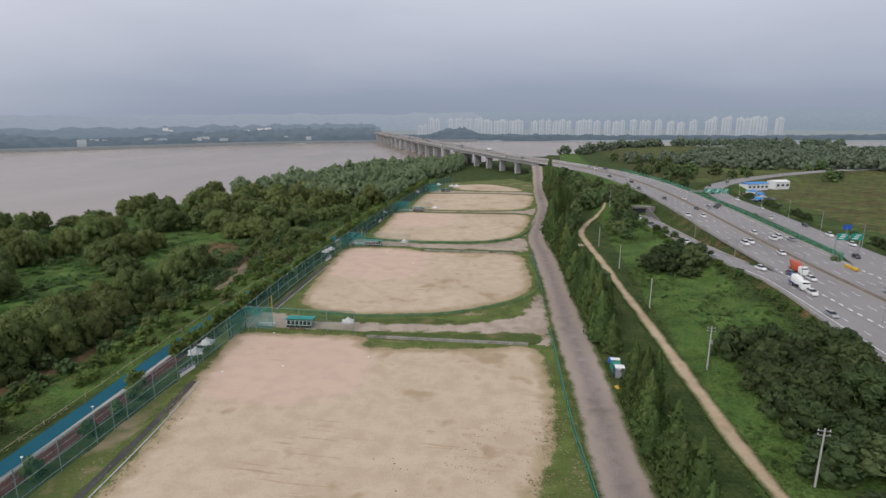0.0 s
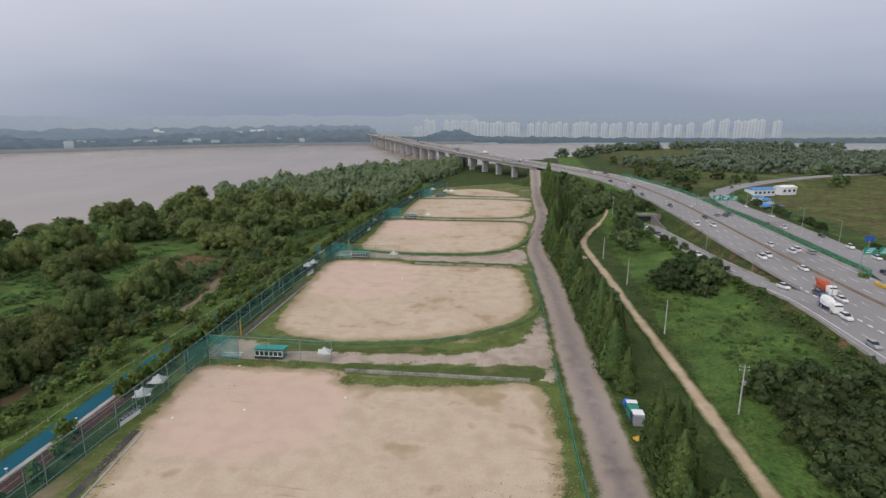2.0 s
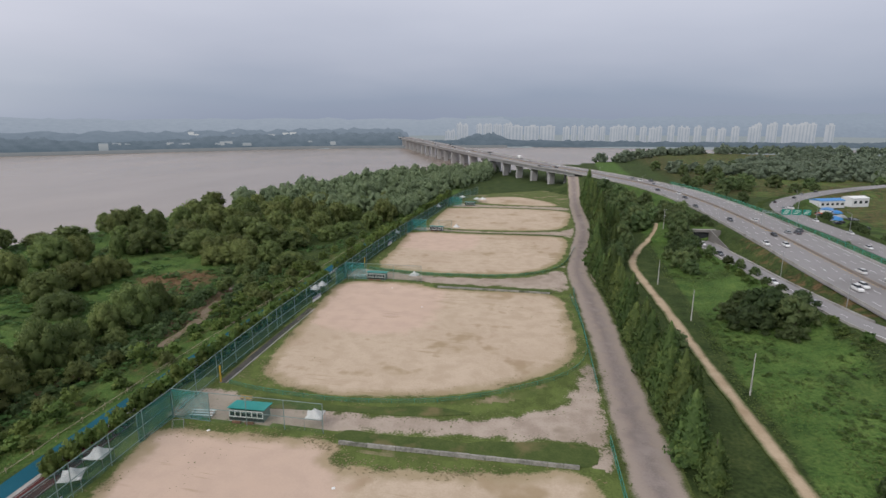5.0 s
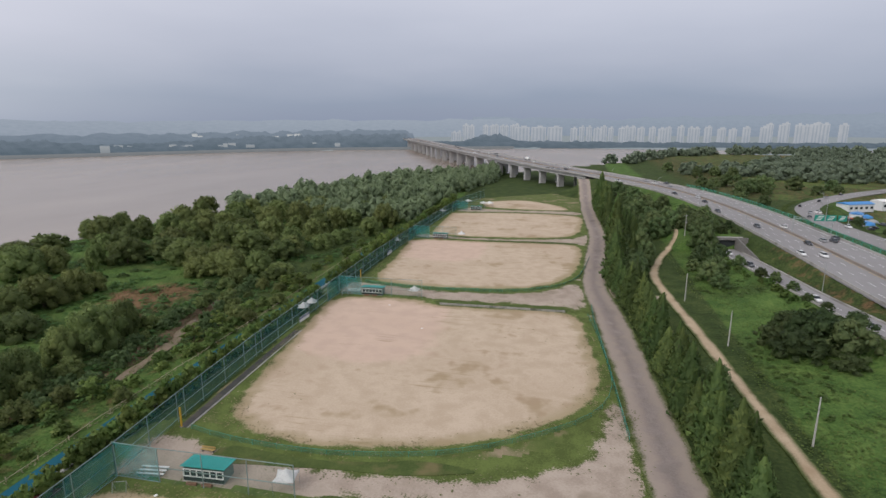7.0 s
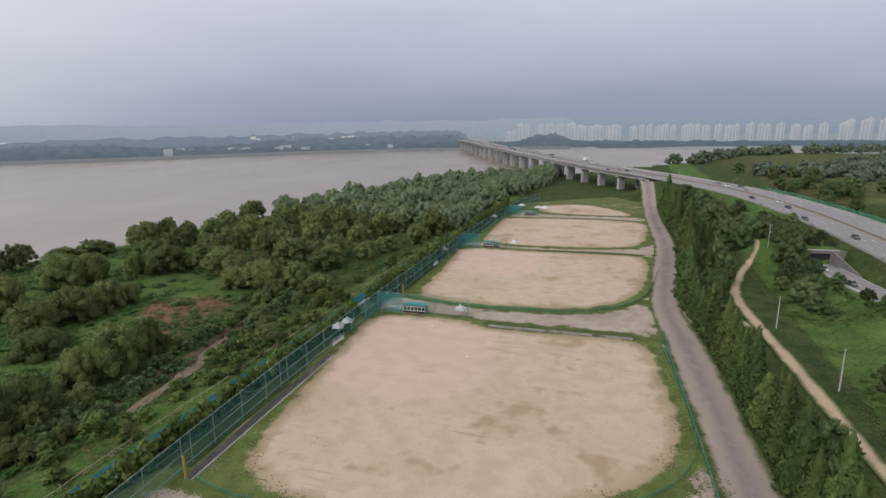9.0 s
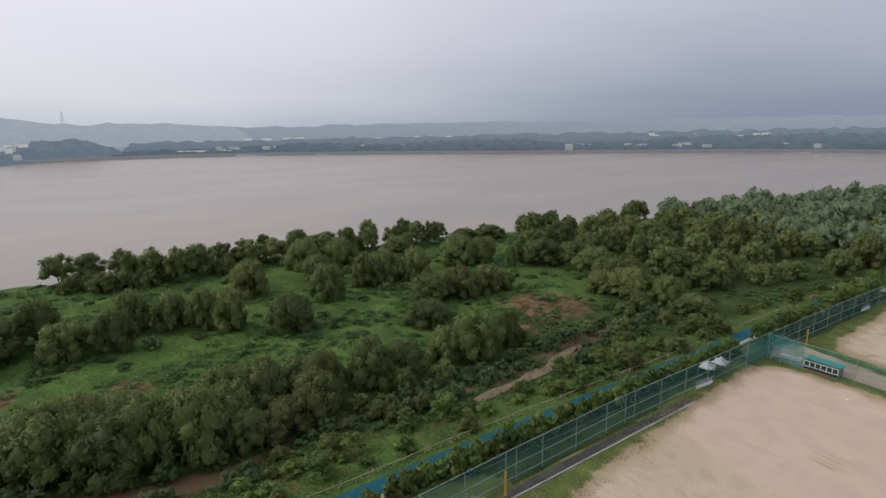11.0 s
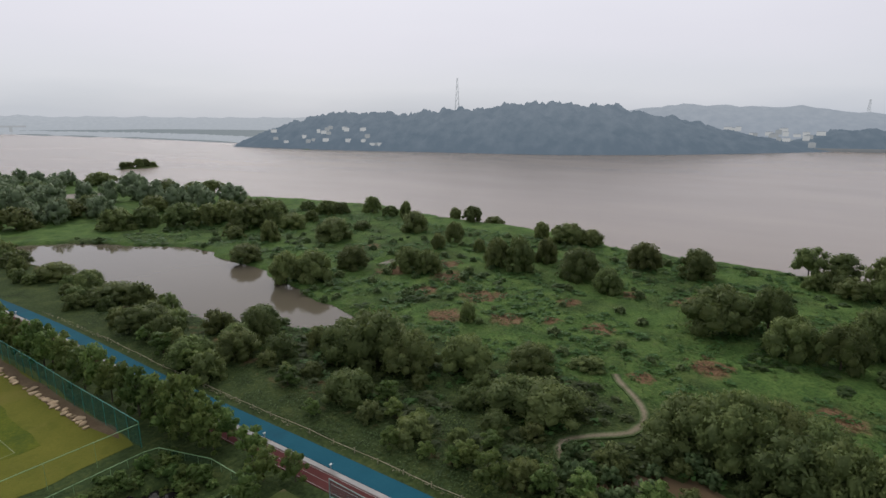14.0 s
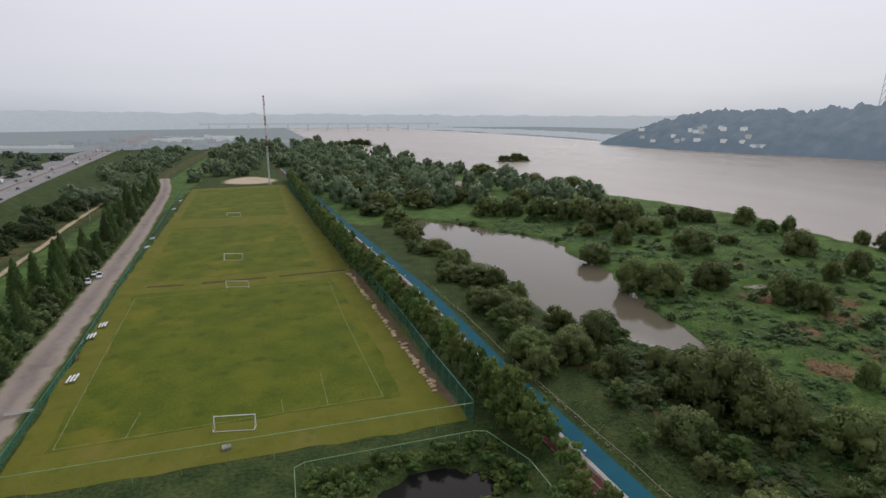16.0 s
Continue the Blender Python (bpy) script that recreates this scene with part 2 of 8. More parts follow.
def worn_ground(name, c1, c2, stain, damp, turf, ragged=2.4, clay=None, streak=0.0, verge=None):
    """Bare ground that frays into turf at its edge; the attribute inside holds metres from the edge, clay metres into the clay."""
    m = bpy.data.materials.new(name)
    m.use_nodes = True
    nt, ln = m.node_tree.nodes, m.node_tree.links
    bs = nt["Principled BSDF"]
    bs.inputs["Roughness"].default_value, bs.inputs["Specular IOR Level"].default_value = 0.95, 0.12
    geo = nt.new("ShaderNodeNewGeometry")

    def noise_at(s, d=4, squash=None):
        n = nt.new("ShaderNodeTexNoise")
        n.inputs["Scale"].default_value, n.inputs["Detail"].default_value = s, d
        if squash:
            mp = nt.new("ShaderNodeMapping")
            mp.inputs["Scale"].default_value, mp.inputs["Rotation"].default_value = squash, (0, 0, 0.16)
            ln.new(geo.outputs["Position"], mp.inputs[0])
            ln.new(mp.outputs[0], n.inputs["Vector"])
        else:
            ln.new(geo.outputs["Position"], n.inputs["Vector"])
        return n.outputs["Fac"]

    def calc(op, a, b, c=None):
        n = nt.new("ShaderNodeMath")
        n.operation = op
        for i, v in enumerate((a, b, c)):
            if isinstance(v, (int, float)):
                n.inputs[i].default_value = v
            elif v is not None:
                ln.new(v, n.inputs[i])
        return n.outputs[0]

    def remap(v, lo, hi, a=0.0, b=1.0):
        n = nt.new("ShaderNodeMapRange")
        n.interpolation_type = "SMOOTHSTEP"
        for k, x in (("From Min", lo), ("From Max", hi), ("To Min", a), ("To Max", b)):
            n.inputs[k].default_value = x
        ln.new(v, n.inputs["Value"])
        return n.outputs[0]

    def mix(f, a, b):
        n = nt.new("ShaderNodeMix")
        n.data_type = "RGBA"
        ln.new(f, n.inputs[0])
        for i, v in ((6, a), (7, b)):
            if isinstance(v, tuple):
                n.inputs[i].default_value = (*v, 1)
            else:
                ln.new(v, n.inputs[i])
        return n.outputs[2]

    def metres(attribute):
        at = nt.new("ShaderNodeAttribute")
        at.attribute_name = attribute
        return at.outputs["Fac"]

    grain, mid, broad, cloud = noise_at(2.6, 5), noise_at(0.22, 5), noise_at(0.055, 4), noise_at(0.021, 3)
    col = mix(remap(calc("MULTIPLY_ADD", grain, 0.35, calc("MULTIPLY", mid, 0.65)), 0.36, 0.64), c1, c2)
    inside = metres("inside")
    col = mix(calc("MULTIPLY", remap(calc("MULTIPLY_ADD", broad, 0.7, calc("MULTIPLY", mid, 0.3)), 0.53, 0.66), 0.8), col, stain)
    col = mix(calc("MULTIPLY", remap(calc("MULTIPLY_ADD", cloud, 0.6, calc("MULTIPLY", mid, 0.4)), 0.53, 0.64), 0.6), col, damp)
    if clay:
        into = calc("MULTIPLY_ADD", calc("SUBTRACT", mid, 0.5), 9.0, metres("clay"))
        smooth = mix(remap(calc("MULTIPLY_ADD", grain, 0.2, calc("MULTIPLY", mid, 0.8)), 0.35, 0.65), tuple(c * 0.95 for c in clay), tuple(c * 1.05 for c in clay))
        col = mix(remap(into, -2.5, 2.5, 0.0, 0.88), col, smooth)
    if streak:
        lines = remap(noise_at(1.0, 3, (0.10, 1.5, 1)), 0.56, 0.70)
        col = mix(calc("MULTIPLY", calc("MULTIPLY", lines, remap(noise_at(0.045, 2), 0.5, 0.62)), streak), col, stain)
    if verge:
        worn = calc("MULTIPLY_ADD", calc("SUBTRACT", mid, 0.5), 6.0, inside)
        col = mix(remap(worn, 1.0, 4.0, 0.75, 0.0), col, verge)
    fray = calc("MULTIPLY_ADD", calc("SUBTRACT", mid, 0.5), ragged * 3.2, calc("MULTIPLY_ADD", calc("SUBTRACT", grain, 0.5), ragged * 1.6, inside))
    green = mix(remap(calc("MULTIPLY_ADD", grain, 0.4, calc("MULTIPLY", mid, 0.6)), 0.38, 0.62), tuple(c * 0.75 for c in turf), tuple(c * 1.25 for c in turf))
    col = mix(remap(fray, -0.5, 0.9), green, col)
    ln.new(col, bs.inputs["Base Color"])
    b = nt.new("ShaderNodeBump")
    b.inputs["Strength"].default_value, b.inputs["Distance"].default_value = 0.4, 0.08
    ln.new(grain, b.inputs["Height"])
    ln.new(b.outputs[0], bs.inputs["Normal"])
    return m


TURF = (0.098, 0.128, 0.036)
M_SAND = worn_ground("pale_sand", (0.435, 0.342, 0.245), (0.515, 0.415, 0.312), (0.305, 0.228, 0.132), (0.345, 0.252, 0.168), TURF, 1.3, (0.515, 0.385, 0.302), 0.7, (0.30, 0.24, 0.135))
M_LANE = worn_ground("pale_trodden_lane", (0.31, 0.25, 0.20), (0.42, 0.35, 0.285), (0.25, 0.20, 0.15), (0.28, 0.23, 0.18), TURF, 2.6)
M_DIRT = worn_ground("grey_brown_gravel", (0.195, 0.162, 0.145), (0.27, 0.228, 0.205), (0.165, 0.135, 0.122), (0.31, 0.265, 0.235), (0.085, 0.11, 0.034), 0.75, None, 0.3, (0.345, 0.285, 0.235))
M_PATH = worn_ground("light_dirt_path", (0.375, 0.285, 0.185), (0.47, 0.37, 0.255), (0.31, 0.225, 0.14), (0.38, 0.30, 0.21), (0.06, 0.085, 0.024), 0.35)


def ground_material():
    """Vegetated ground; the attribute cover holds dryness (red), lushness (green) and bare earth (blue)."""
    m = bpy.data.materials.new("overgrown_ground")
    m.use_nodes = True
    nt, ln = m.node_tree.nodes, m.node_tree.links
    bs = nt["Principled BSDF"]
    bs.inputs["Roughness"].default_value, bs.inputs["Specular IOR Level"].default_value = 0.95, 0.1
    geo = nt.new("ShaderNodeNewGeometry")
    at = nt.new("ShaderNodeAttribute")
    at.attribute_name = "cover"
    sep = nt.new("ShaderNodeSeparateColor")
    ln.new(at.outputs["Color"], sep.inputs[0])

    def noise_at(s, d=4):
        n = nt.new("ShaderNodeTexNoise")
        n.inputs["Scale"].default_value, n.inputs["Detail"].default_value = s, d
        ln.new(geo.outputs["Position"], n.inputs["Vector"])
        return n.outputs["Fac"]

    def ramp(v, stops):
        n = nt.new("ShaderNodeValToRGB")
        el = n.color_ramp.elements
        while len(el) < len(stops):
            el.new(0.5)
        for e, (p, c) in zip(el, stops):
            e.position, e.color = p, (*c, 1)
        ln.new(v, n.inputs[0])
        return n.outputs[0]

    def mix(f, a, b):
        n = nt.new("ShaderNodeMix")
        n.data_type = "RGBA"
        ln.new(f, n.inputs[0])
        ln.new(a, n.inputs[6])
        ln.new(b, n.inputs[7])
        return n.outputs[2]

    def noisy(chan, s):
        a = nt.new("ShaderNodeMath")
        a.operation, a.inputs[1].default_value = "MULTIPLY_ADD", 0.9
        ln.new(noise_at(s), a.inputs[0])
        ln.new(chan, a.inputs[2])
        r = nt.new("ShaderNodeMapRange")
        r.inputs["From Min"].default_value, r.inputs["From Max"].default_value = 0.80, 1.05
        ln.new(a.outputs[0], r.inputs["Value"])
        return r.outputs[0]

    fine, mid = noise_at(1.3, 5), noise_at(0.16, 5)
    two = nt.new("ShaderNodeMath")
    two.operation, two.inputs[1].default_value = "MULTIPLY_ADD", 0.5
    ln.new(fine, two.inputs[0])
    hm = nt.new("ShaderNodeMath")
    hm.operation, hm.inputs[1].default_value = "MULTIPLY", 0.5
    ln.new(mid, hm.inputs[0])
    ln.new(hm.outputs[0], two.inputs[2])
    v = two.outputs[0]
    normal_green = ramp(v, [(0.34, (0.020, 0.034, 0.011)), (0.5, (0.043, 0.065, 0.020)), (0.66, (0.082, 0.102, 0.032))])
    lush = ramp(v, [(0.34, (0.036, 0.074, 0.019)), (0.5, (0.074, 0.132, 0.032)), (0.66, (0.122, 0.180, 0.048))])
    dry = ramp(v, [(0.34, (0.075, 0.048, 0.026)), (0.5, (0.165, 0.098, 0.052)), (0.66, (0.215, 0.145, 0.08))])
    earth = ramp(v, [(0.34, (0.10, 0.07, 0.042)), (0.66, (0.18, 0.135, 0.085))])
    col = mix(noisy(sep.outputs[1], 0.05), normal_green, lush)
    col = mix(noisy(sep.outputs[0], 0.33), col, dry)
    col = mix(noisy(sep.outputs[2], 0.4), col, earth)
    ln.new(col, bs.inputs["Base Color"])
    b = nt.new("ShaderNodeBump")
    b.inputs["Strength"].default_value, b.inputs["Distance"].default_value = 0.9, 0.5
    ln.new(fine, b.inputs["Height"])
    ln.new(b.outputs[0], bs.inputs["Normal"])
    return m


M_GROUND = ground_material()


def water_material(name, colour, rough, wave):
    m = bpy.data.materials.new(name)
    m.use_nodes = True
    nt, ln = m.node_tree.nodes, m.node_tree.links
    bs = nt["Principled BSDF"]
    bs.inputs["Roughness"].default_value, bs.inputs["IOR"].default_value = rough, 1.33
    geo = nt.new("ShaderNodeNewGeometry")
    mp = nt.new("ShaderNodeMapping")
    mp.inputs["Scale"].default_value = (1, 0.45, 1)
    ln.new(geo.outputs["Position"], mp.inputs[0])
    big = nt.new("ShaderNodeTexNoise")
    big.inputs["Scale"].default_value, big.inputs["Detail"].default_value = 0.012, 4
    ln.new(mp.outputs[0], big.inputs["Vector"])
    r = nt.new("ShaderNodeValToRGB")
    r.color_ramp.elements[0].position, r.color_ramp.elements[1].position = 0.3, 0.7
    r.color_ramp.elements[0].color = (*(c * 0.9 for c in colour), 1)
    r.color_ramp.elements[1].color = (*(c * 1.1 for c in colour), 1)
    ln.new(big.outputs["Fac"], r.inputs[0])
    ln.new(r.outputs[0], bs.inputs["Base Color"])
    n = nt.new("ShaderNodeTexNoise")
    n.inputs["Scale"].default_value, n.inputs["Detail"].default_value = 0.35, 4
    ln.new(geo.outputs["Position"], n.inputs["Vector"])
    b = nt.new("ShaderNodeBump")
    b.inputs["Strength"].default_value, b.inputs["Distance"].default_value = wave, 0.3
    ln.new(n.outputs["Fac"], b.inputs["Height"])
    ln.new(b.outputs[0], bs.inputs["Normal"])
    return m


M_WATER = water_material("muddy_river_water", (0.25, 0.205, 0.165), 0.26, 0.25)


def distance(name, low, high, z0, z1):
    """Far hills, woods and buildings, a backdrop of distance: haze as mostly glowing colour, paler upwards."""
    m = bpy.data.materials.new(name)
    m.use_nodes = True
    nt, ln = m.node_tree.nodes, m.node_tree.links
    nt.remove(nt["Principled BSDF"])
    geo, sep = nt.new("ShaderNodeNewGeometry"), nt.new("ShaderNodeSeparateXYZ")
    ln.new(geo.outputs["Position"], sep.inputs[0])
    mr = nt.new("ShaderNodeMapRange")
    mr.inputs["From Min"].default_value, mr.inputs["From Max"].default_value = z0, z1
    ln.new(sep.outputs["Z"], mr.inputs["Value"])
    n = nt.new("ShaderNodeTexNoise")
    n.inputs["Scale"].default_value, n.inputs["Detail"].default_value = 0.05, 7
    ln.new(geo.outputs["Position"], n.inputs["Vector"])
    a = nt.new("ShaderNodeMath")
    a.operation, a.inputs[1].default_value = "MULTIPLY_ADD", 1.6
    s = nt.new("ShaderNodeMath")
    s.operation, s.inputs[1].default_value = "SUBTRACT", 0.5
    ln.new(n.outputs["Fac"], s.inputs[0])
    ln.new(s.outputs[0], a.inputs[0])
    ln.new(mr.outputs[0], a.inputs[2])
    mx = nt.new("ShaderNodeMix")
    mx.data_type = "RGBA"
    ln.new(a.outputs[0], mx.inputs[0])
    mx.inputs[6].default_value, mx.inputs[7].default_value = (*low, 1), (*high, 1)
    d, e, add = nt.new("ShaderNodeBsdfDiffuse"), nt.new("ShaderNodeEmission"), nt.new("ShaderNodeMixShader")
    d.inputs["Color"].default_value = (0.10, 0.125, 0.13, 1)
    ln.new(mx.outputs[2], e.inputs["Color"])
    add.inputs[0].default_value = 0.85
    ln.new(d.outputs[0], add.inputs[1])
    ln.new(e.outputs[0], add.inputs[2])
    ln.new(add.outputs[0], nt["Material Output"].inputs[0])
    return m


# haze over the far land, put into a glowing ground colour
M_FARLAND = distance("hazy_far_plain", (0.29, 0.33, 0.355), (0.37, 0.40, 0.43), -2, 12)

# ---- plan: river, highway, ponds ----
HUB = (0.0, 100.0)
NEAR_SHORE = [(1500, 1330), (900, 1330), (513, 1277), (383, 1262), (235, 1200), (167, 1118), (117, 1021), (75, 939), (29, 874), (-7, 820), (-90, 690), (-165, 600), (-205, 480), (-232, 340), (-250, 250), (-262, 160),
              (-266, 78), (-270, 15), (-286, -100), (-292, -165), (-268, -256), (-249, -385), (-205, -586), (-128, -870), (-112, -1100), (-100, -1800), (-60, -3600)]
FAR_SHORE = [(1500, 1560), (900, 1510), (570, 1478), (368, 1462), (201, 1430), (34, 1400), (-140, 1370), (-373, 1252), (-582, 1110), (-836, 800), (-1000, 620), (-1150, 400), (-1214, 185), (-1185, 0),
             (-1114, -68), (-1050, -190), (-850, -341), (-760, -611), (-712, -756), (-745, -939), (-780, -1290), (-765, -1700), (-715, -2111), (-520, -3600)]


def polar(points):
    a = [(math.atan2(-(x - HUB[0]), y - HUB[1]), 1 / math.hypot(x - HUB[0], y - HUB[1])) for x, y in points]
    a.sort()
    return np.array(a)


NEAR_P, FAR_P = polar(NEAR_SHORE), polar(FAR_SHORE)


def river_depth(x, y):
    """Metres inside the river (negative: on land), roughly."""
    dx, dy = np.asarray(x) - HUB[0], np.asarray(y) - HUB[1]
    r, th = np.hypot(dx, dy), np.arctan2(-dx, dy)
    rn = 1 / np.interp(th, NEAR_P[:, 0], NEAR_P[:, 1])
    rf = 1 / np.interp(th, FAR_P[:, 0], FAR_P[:, 1])
    d = np.minimum(r - rn, rf - r)
    return np.where((th < -0.95) | (th > 3.12), -500.0, d)


HIGHWAY = [(335, -1800), (276, -1300), (243, -1000), (198, -650), (165, -400), (134, -200), (113, 0), (106, 100), (101, 160), (94, 240), (89, 320), (80, 395), (63, 460),
           (39, 508), (12, 552), (-14, 587), (-48, 639), (-89, 706), (-199, 939), (-290, 1138), (-380, 1335)]
HIGHWAY_W = 31.0


def deck_z(y):
    return np.interp(y, [-500, 100, 190, 320, 600, 700, 1300], [4.6, 4.6, 5.3, 8.0, 15, 18, 20])


def dense(points, spacing):
    """Points along a smooth line through the given ones."""
    p = np.array(points, float)
    out = []
    for i in range(len(p) - 1):
        p0, p1, p2, p3 = p[max(i - 1, 0)], p[i], p[i + 1], p[min(i + 2, len(p) - 1)]
        n = max(2, int(np.linalg.norm(p2 - p1) / spacing))
        for k in range(n):
            t = k / n
            out.append(0.5 * (2 * p1 + (p2 - p0) * t + (2 * p0 - 5 * p1 + 4 * p2 - p3) * t * t + (3 * p1 - p0 - 3 * p2 + p3) * t ** 3))
    out.append(p[-1])
    return np.array(out)


def line_distance(x, y, line):
    """Distance to a dense line, and the nearest index."""
    if np.size(x) < 50:
        d = np.hypot(np.ravel(x)[:, None] - line[:, 0], np.ravel(y)[:, None] - line[:, 1])
        return d.min(1), d.argmin(1)
    best, idx = np.full(np.shape(x), 1e9), np.zeros(np.shape(x), int)
    for i, (a, b) in enumerate(line[:, :2]):
        d = np.hypot(x - a, y - b)
        m = d < best
        best[m], idx[m] = d[m], i
    return best, idx


HW = dense(HIGHWAY, 8)
RAMP_WEST = [(-120, 106), (-60, 95), (0, 84.5), (60, 79.8), (100, 77.2), (136, 75.4), (160, 75.6), (178, 75.0), (213, 68.9), (252, 63.8), (282, 59.9), (312, 56.2), (345, 53.4)]
RAMP_Y = [-120, -60, 0, 50, 100, 140, 170, 190, 206, 222, 250, 282, 312, 345]
RAMP_O = np.interp(RAMP_Y, *zip(*RAMP_WEST))
RAMP_I = np.array([float(np.interp(y, HW[:, 1], HW[:, 0])) - 14.6 if y <= 195 else float(np.interp(y, [195, 206, 239, 282, 312, 345], [83.6, 77.6, 72.6, 68.8, 65.2, 62.6])) for y in RAMP_Y])
RAMP_H = [float(deck_z(y)) - 0.03 if y <= 195 else float(np.interp(y, [195, 222, 250, 282, 312, 345], [5.1, 4.1, 3.2, 2.4, 2.0, 2.0])) for y in RAMP_Y]
RAMP = dense([(a, y, h) for a, y, h in zip((RAMP_O + RAMP_I) / 2, RAMP_Y, RAMP_H)], 6)
RAMP_W = np.interp(RAMP[:, 1], RAMP_Y, RAMP_I - RAMP_O)
EXIT = dense([(128, 60, 4.55), (127, 120, 4.7), (124.5, 160, 5.02), (122.5, 200, 5.3), (125.5, 235, 5.0), (127, 270, 4.6), (128, 340, 4.2), (127, 395, 4), (137, 450, 4), (170, 502, 4), (225, 560, 4), (300, 620, 4), (420, 680, 4), (560, 700, 4)], 8)
STREAM = dense([(-120, 240), (-113, 205), (-109, 189), (-110, 174), (-109, 160), (-112, 140), (-112, 128), (-107, 114), (-108, 100), (-111, 90), (-111, 80), (-104, 72), (-103, 66)], 3)
STREAM_W = np.interp(np.arange(len(STREAM)), np.linspace(0, len(STREAM) - 1, 11), [0.2, 1.9, 2.0, 1.0, 0.3, 0.6, 0.5, 1.2, 2.4, 2.2, 0.5])
PATH_LINE = dense([(96, -523), (84, -353), (76, -231), (70, -190), (64, -128), (52, -30), (42, 50), (38.5, 80), (36.5, 101), (34, 140), (30.5, 186), (27.5, 228), (25, 258), (25, 280), (32, 310), (43, 343), (48, 380)], 4)
MUD = dense([(-102, 160), (-103.5, 168), (-104.5, 176), (-106, 184), (-109, 190), (-112, 199)], 2)
WALK = dense([(-143, 59), (-140, 61), (-134, 67), (-128, 70.5), (-121, 70), (-117, 66), (-111, 61.5), (-106, 64), (-103, 70)], 2)
POND_Y = [-222, -212, -185, -140, -110, -75, -45, -24, -14, -10]
POND_X = [-95, -97, -112, -122, -123, -124, -122, -127, -128, -128]
POND_W = [0, 6, 16, 29, 27, 22, 15, 9, 4, 0]


def ground_z(x, y):
    x, y = np.asarray(x, float), np.asarray(y, float)
    wob = lattice(x, y, 14, 3) * 4 + lattice(x, y, 5, 4) * 1.5
    flood = step(-94, -106, x)
    z = -0.95 * flood
    wd, _ = line_distance(x, y, WALK)
    wd = np.minimum(wd, np.maximum(0, line_distance(x, y, PATH_LINE)[0] - 1.5))
    rough = step(0.5, 5, wd) * lattice(x, y, 4.5, 1) * 0.28 + step(0.5, 5, wd) * lattice(x, y, 2.2, 2) * 0.22 + lattice(x, y, 40, 5) * 0.35
    east = step(34, 40, x) * step(110, 60, x)
    z = z + rough * np.maximum(flood * step(8, -4, river_depth(x, y)), east * 0.7)
    z = z + step(30, 60, x) * 1.6 * step(-250, -100, y) * step(330, 260, y)
    hd, hi = line_distance(x, y, HW)
    top = deck_z(HW[hi, 1]) - 0.25
    land = step(560, 530, HW[hi, 1])
    shelf = np.where((HW[hi, 1] < -40) & (x > HW[hi, 0]), 18.5, 0.0)
    z = np.maximum(z, np.where(land > 0, (top - 0.35 * (shelf > 0) - np.maximum(0, hd - HIGHWAY_W / 2 - 1.0 - shelf) * 0.5) * land, -99))
    for line, half in ((RAMP, 7.0), (EXIT, 9.5)):
        d, i = line_distance(x, y, line)
        zz = line[i, 2] - 0.2
        d = np.where((line is RAMP) & (y > 324.2), 99.0, d)
        cut = step(half + 3.5, half, d)
        z = np.where(d < half + 3.5, z * (1 - cut) + zz * cut, np.maximum(z, zz - (d - half - 3.5) * 0.4))
    fill = np.hypot(np.maximum(0, np.abs(x - 63) - 11), np.maximum(0, np.abs(y - 338) - 14))
    z = np.where(y > 324.2, np.maximum(z, 7.2 - 0.45 * fill), z)
    far = step(600, 900, np.hypot(x, y - 100))
    z = z + far * (1.5 + lattice(x, y, 120, 6) * 1.2) * (river_depth(x, y) < 0) * step(70, 160, hd)
    sd, si = line_distance(x, y, STREAM)
    z = z - 2.0 * step(STREAM_W[si] + 1.2, STREAM_W[si] - 0.4, sd + wob * 0.12)
    pw = np.interp(y, POND_Y, POND_W)
    inside = pw - np.abs(x - np.interp(y, POND_Y, POND_X)) + wob * 0.8
    z = np.where(pw > 0, z - 2.2 * step(-1.5, 2.5, inside), z)
    for cx, cy, rx, ry in ((-52, 21, 10, 5.5), (-190, -374, 17, 12), (-187, -53, 6, 2.5)):
        d = np.hypot((x - cx) / rx, (y - cy) / ry) + wob * 0.02
        z = z - 2.6 * step(1.15, 0.9, d)
    rd = river_depth(x, y) + wob * 1.2
    return z - 5.0 * step(-3, 8, rd)


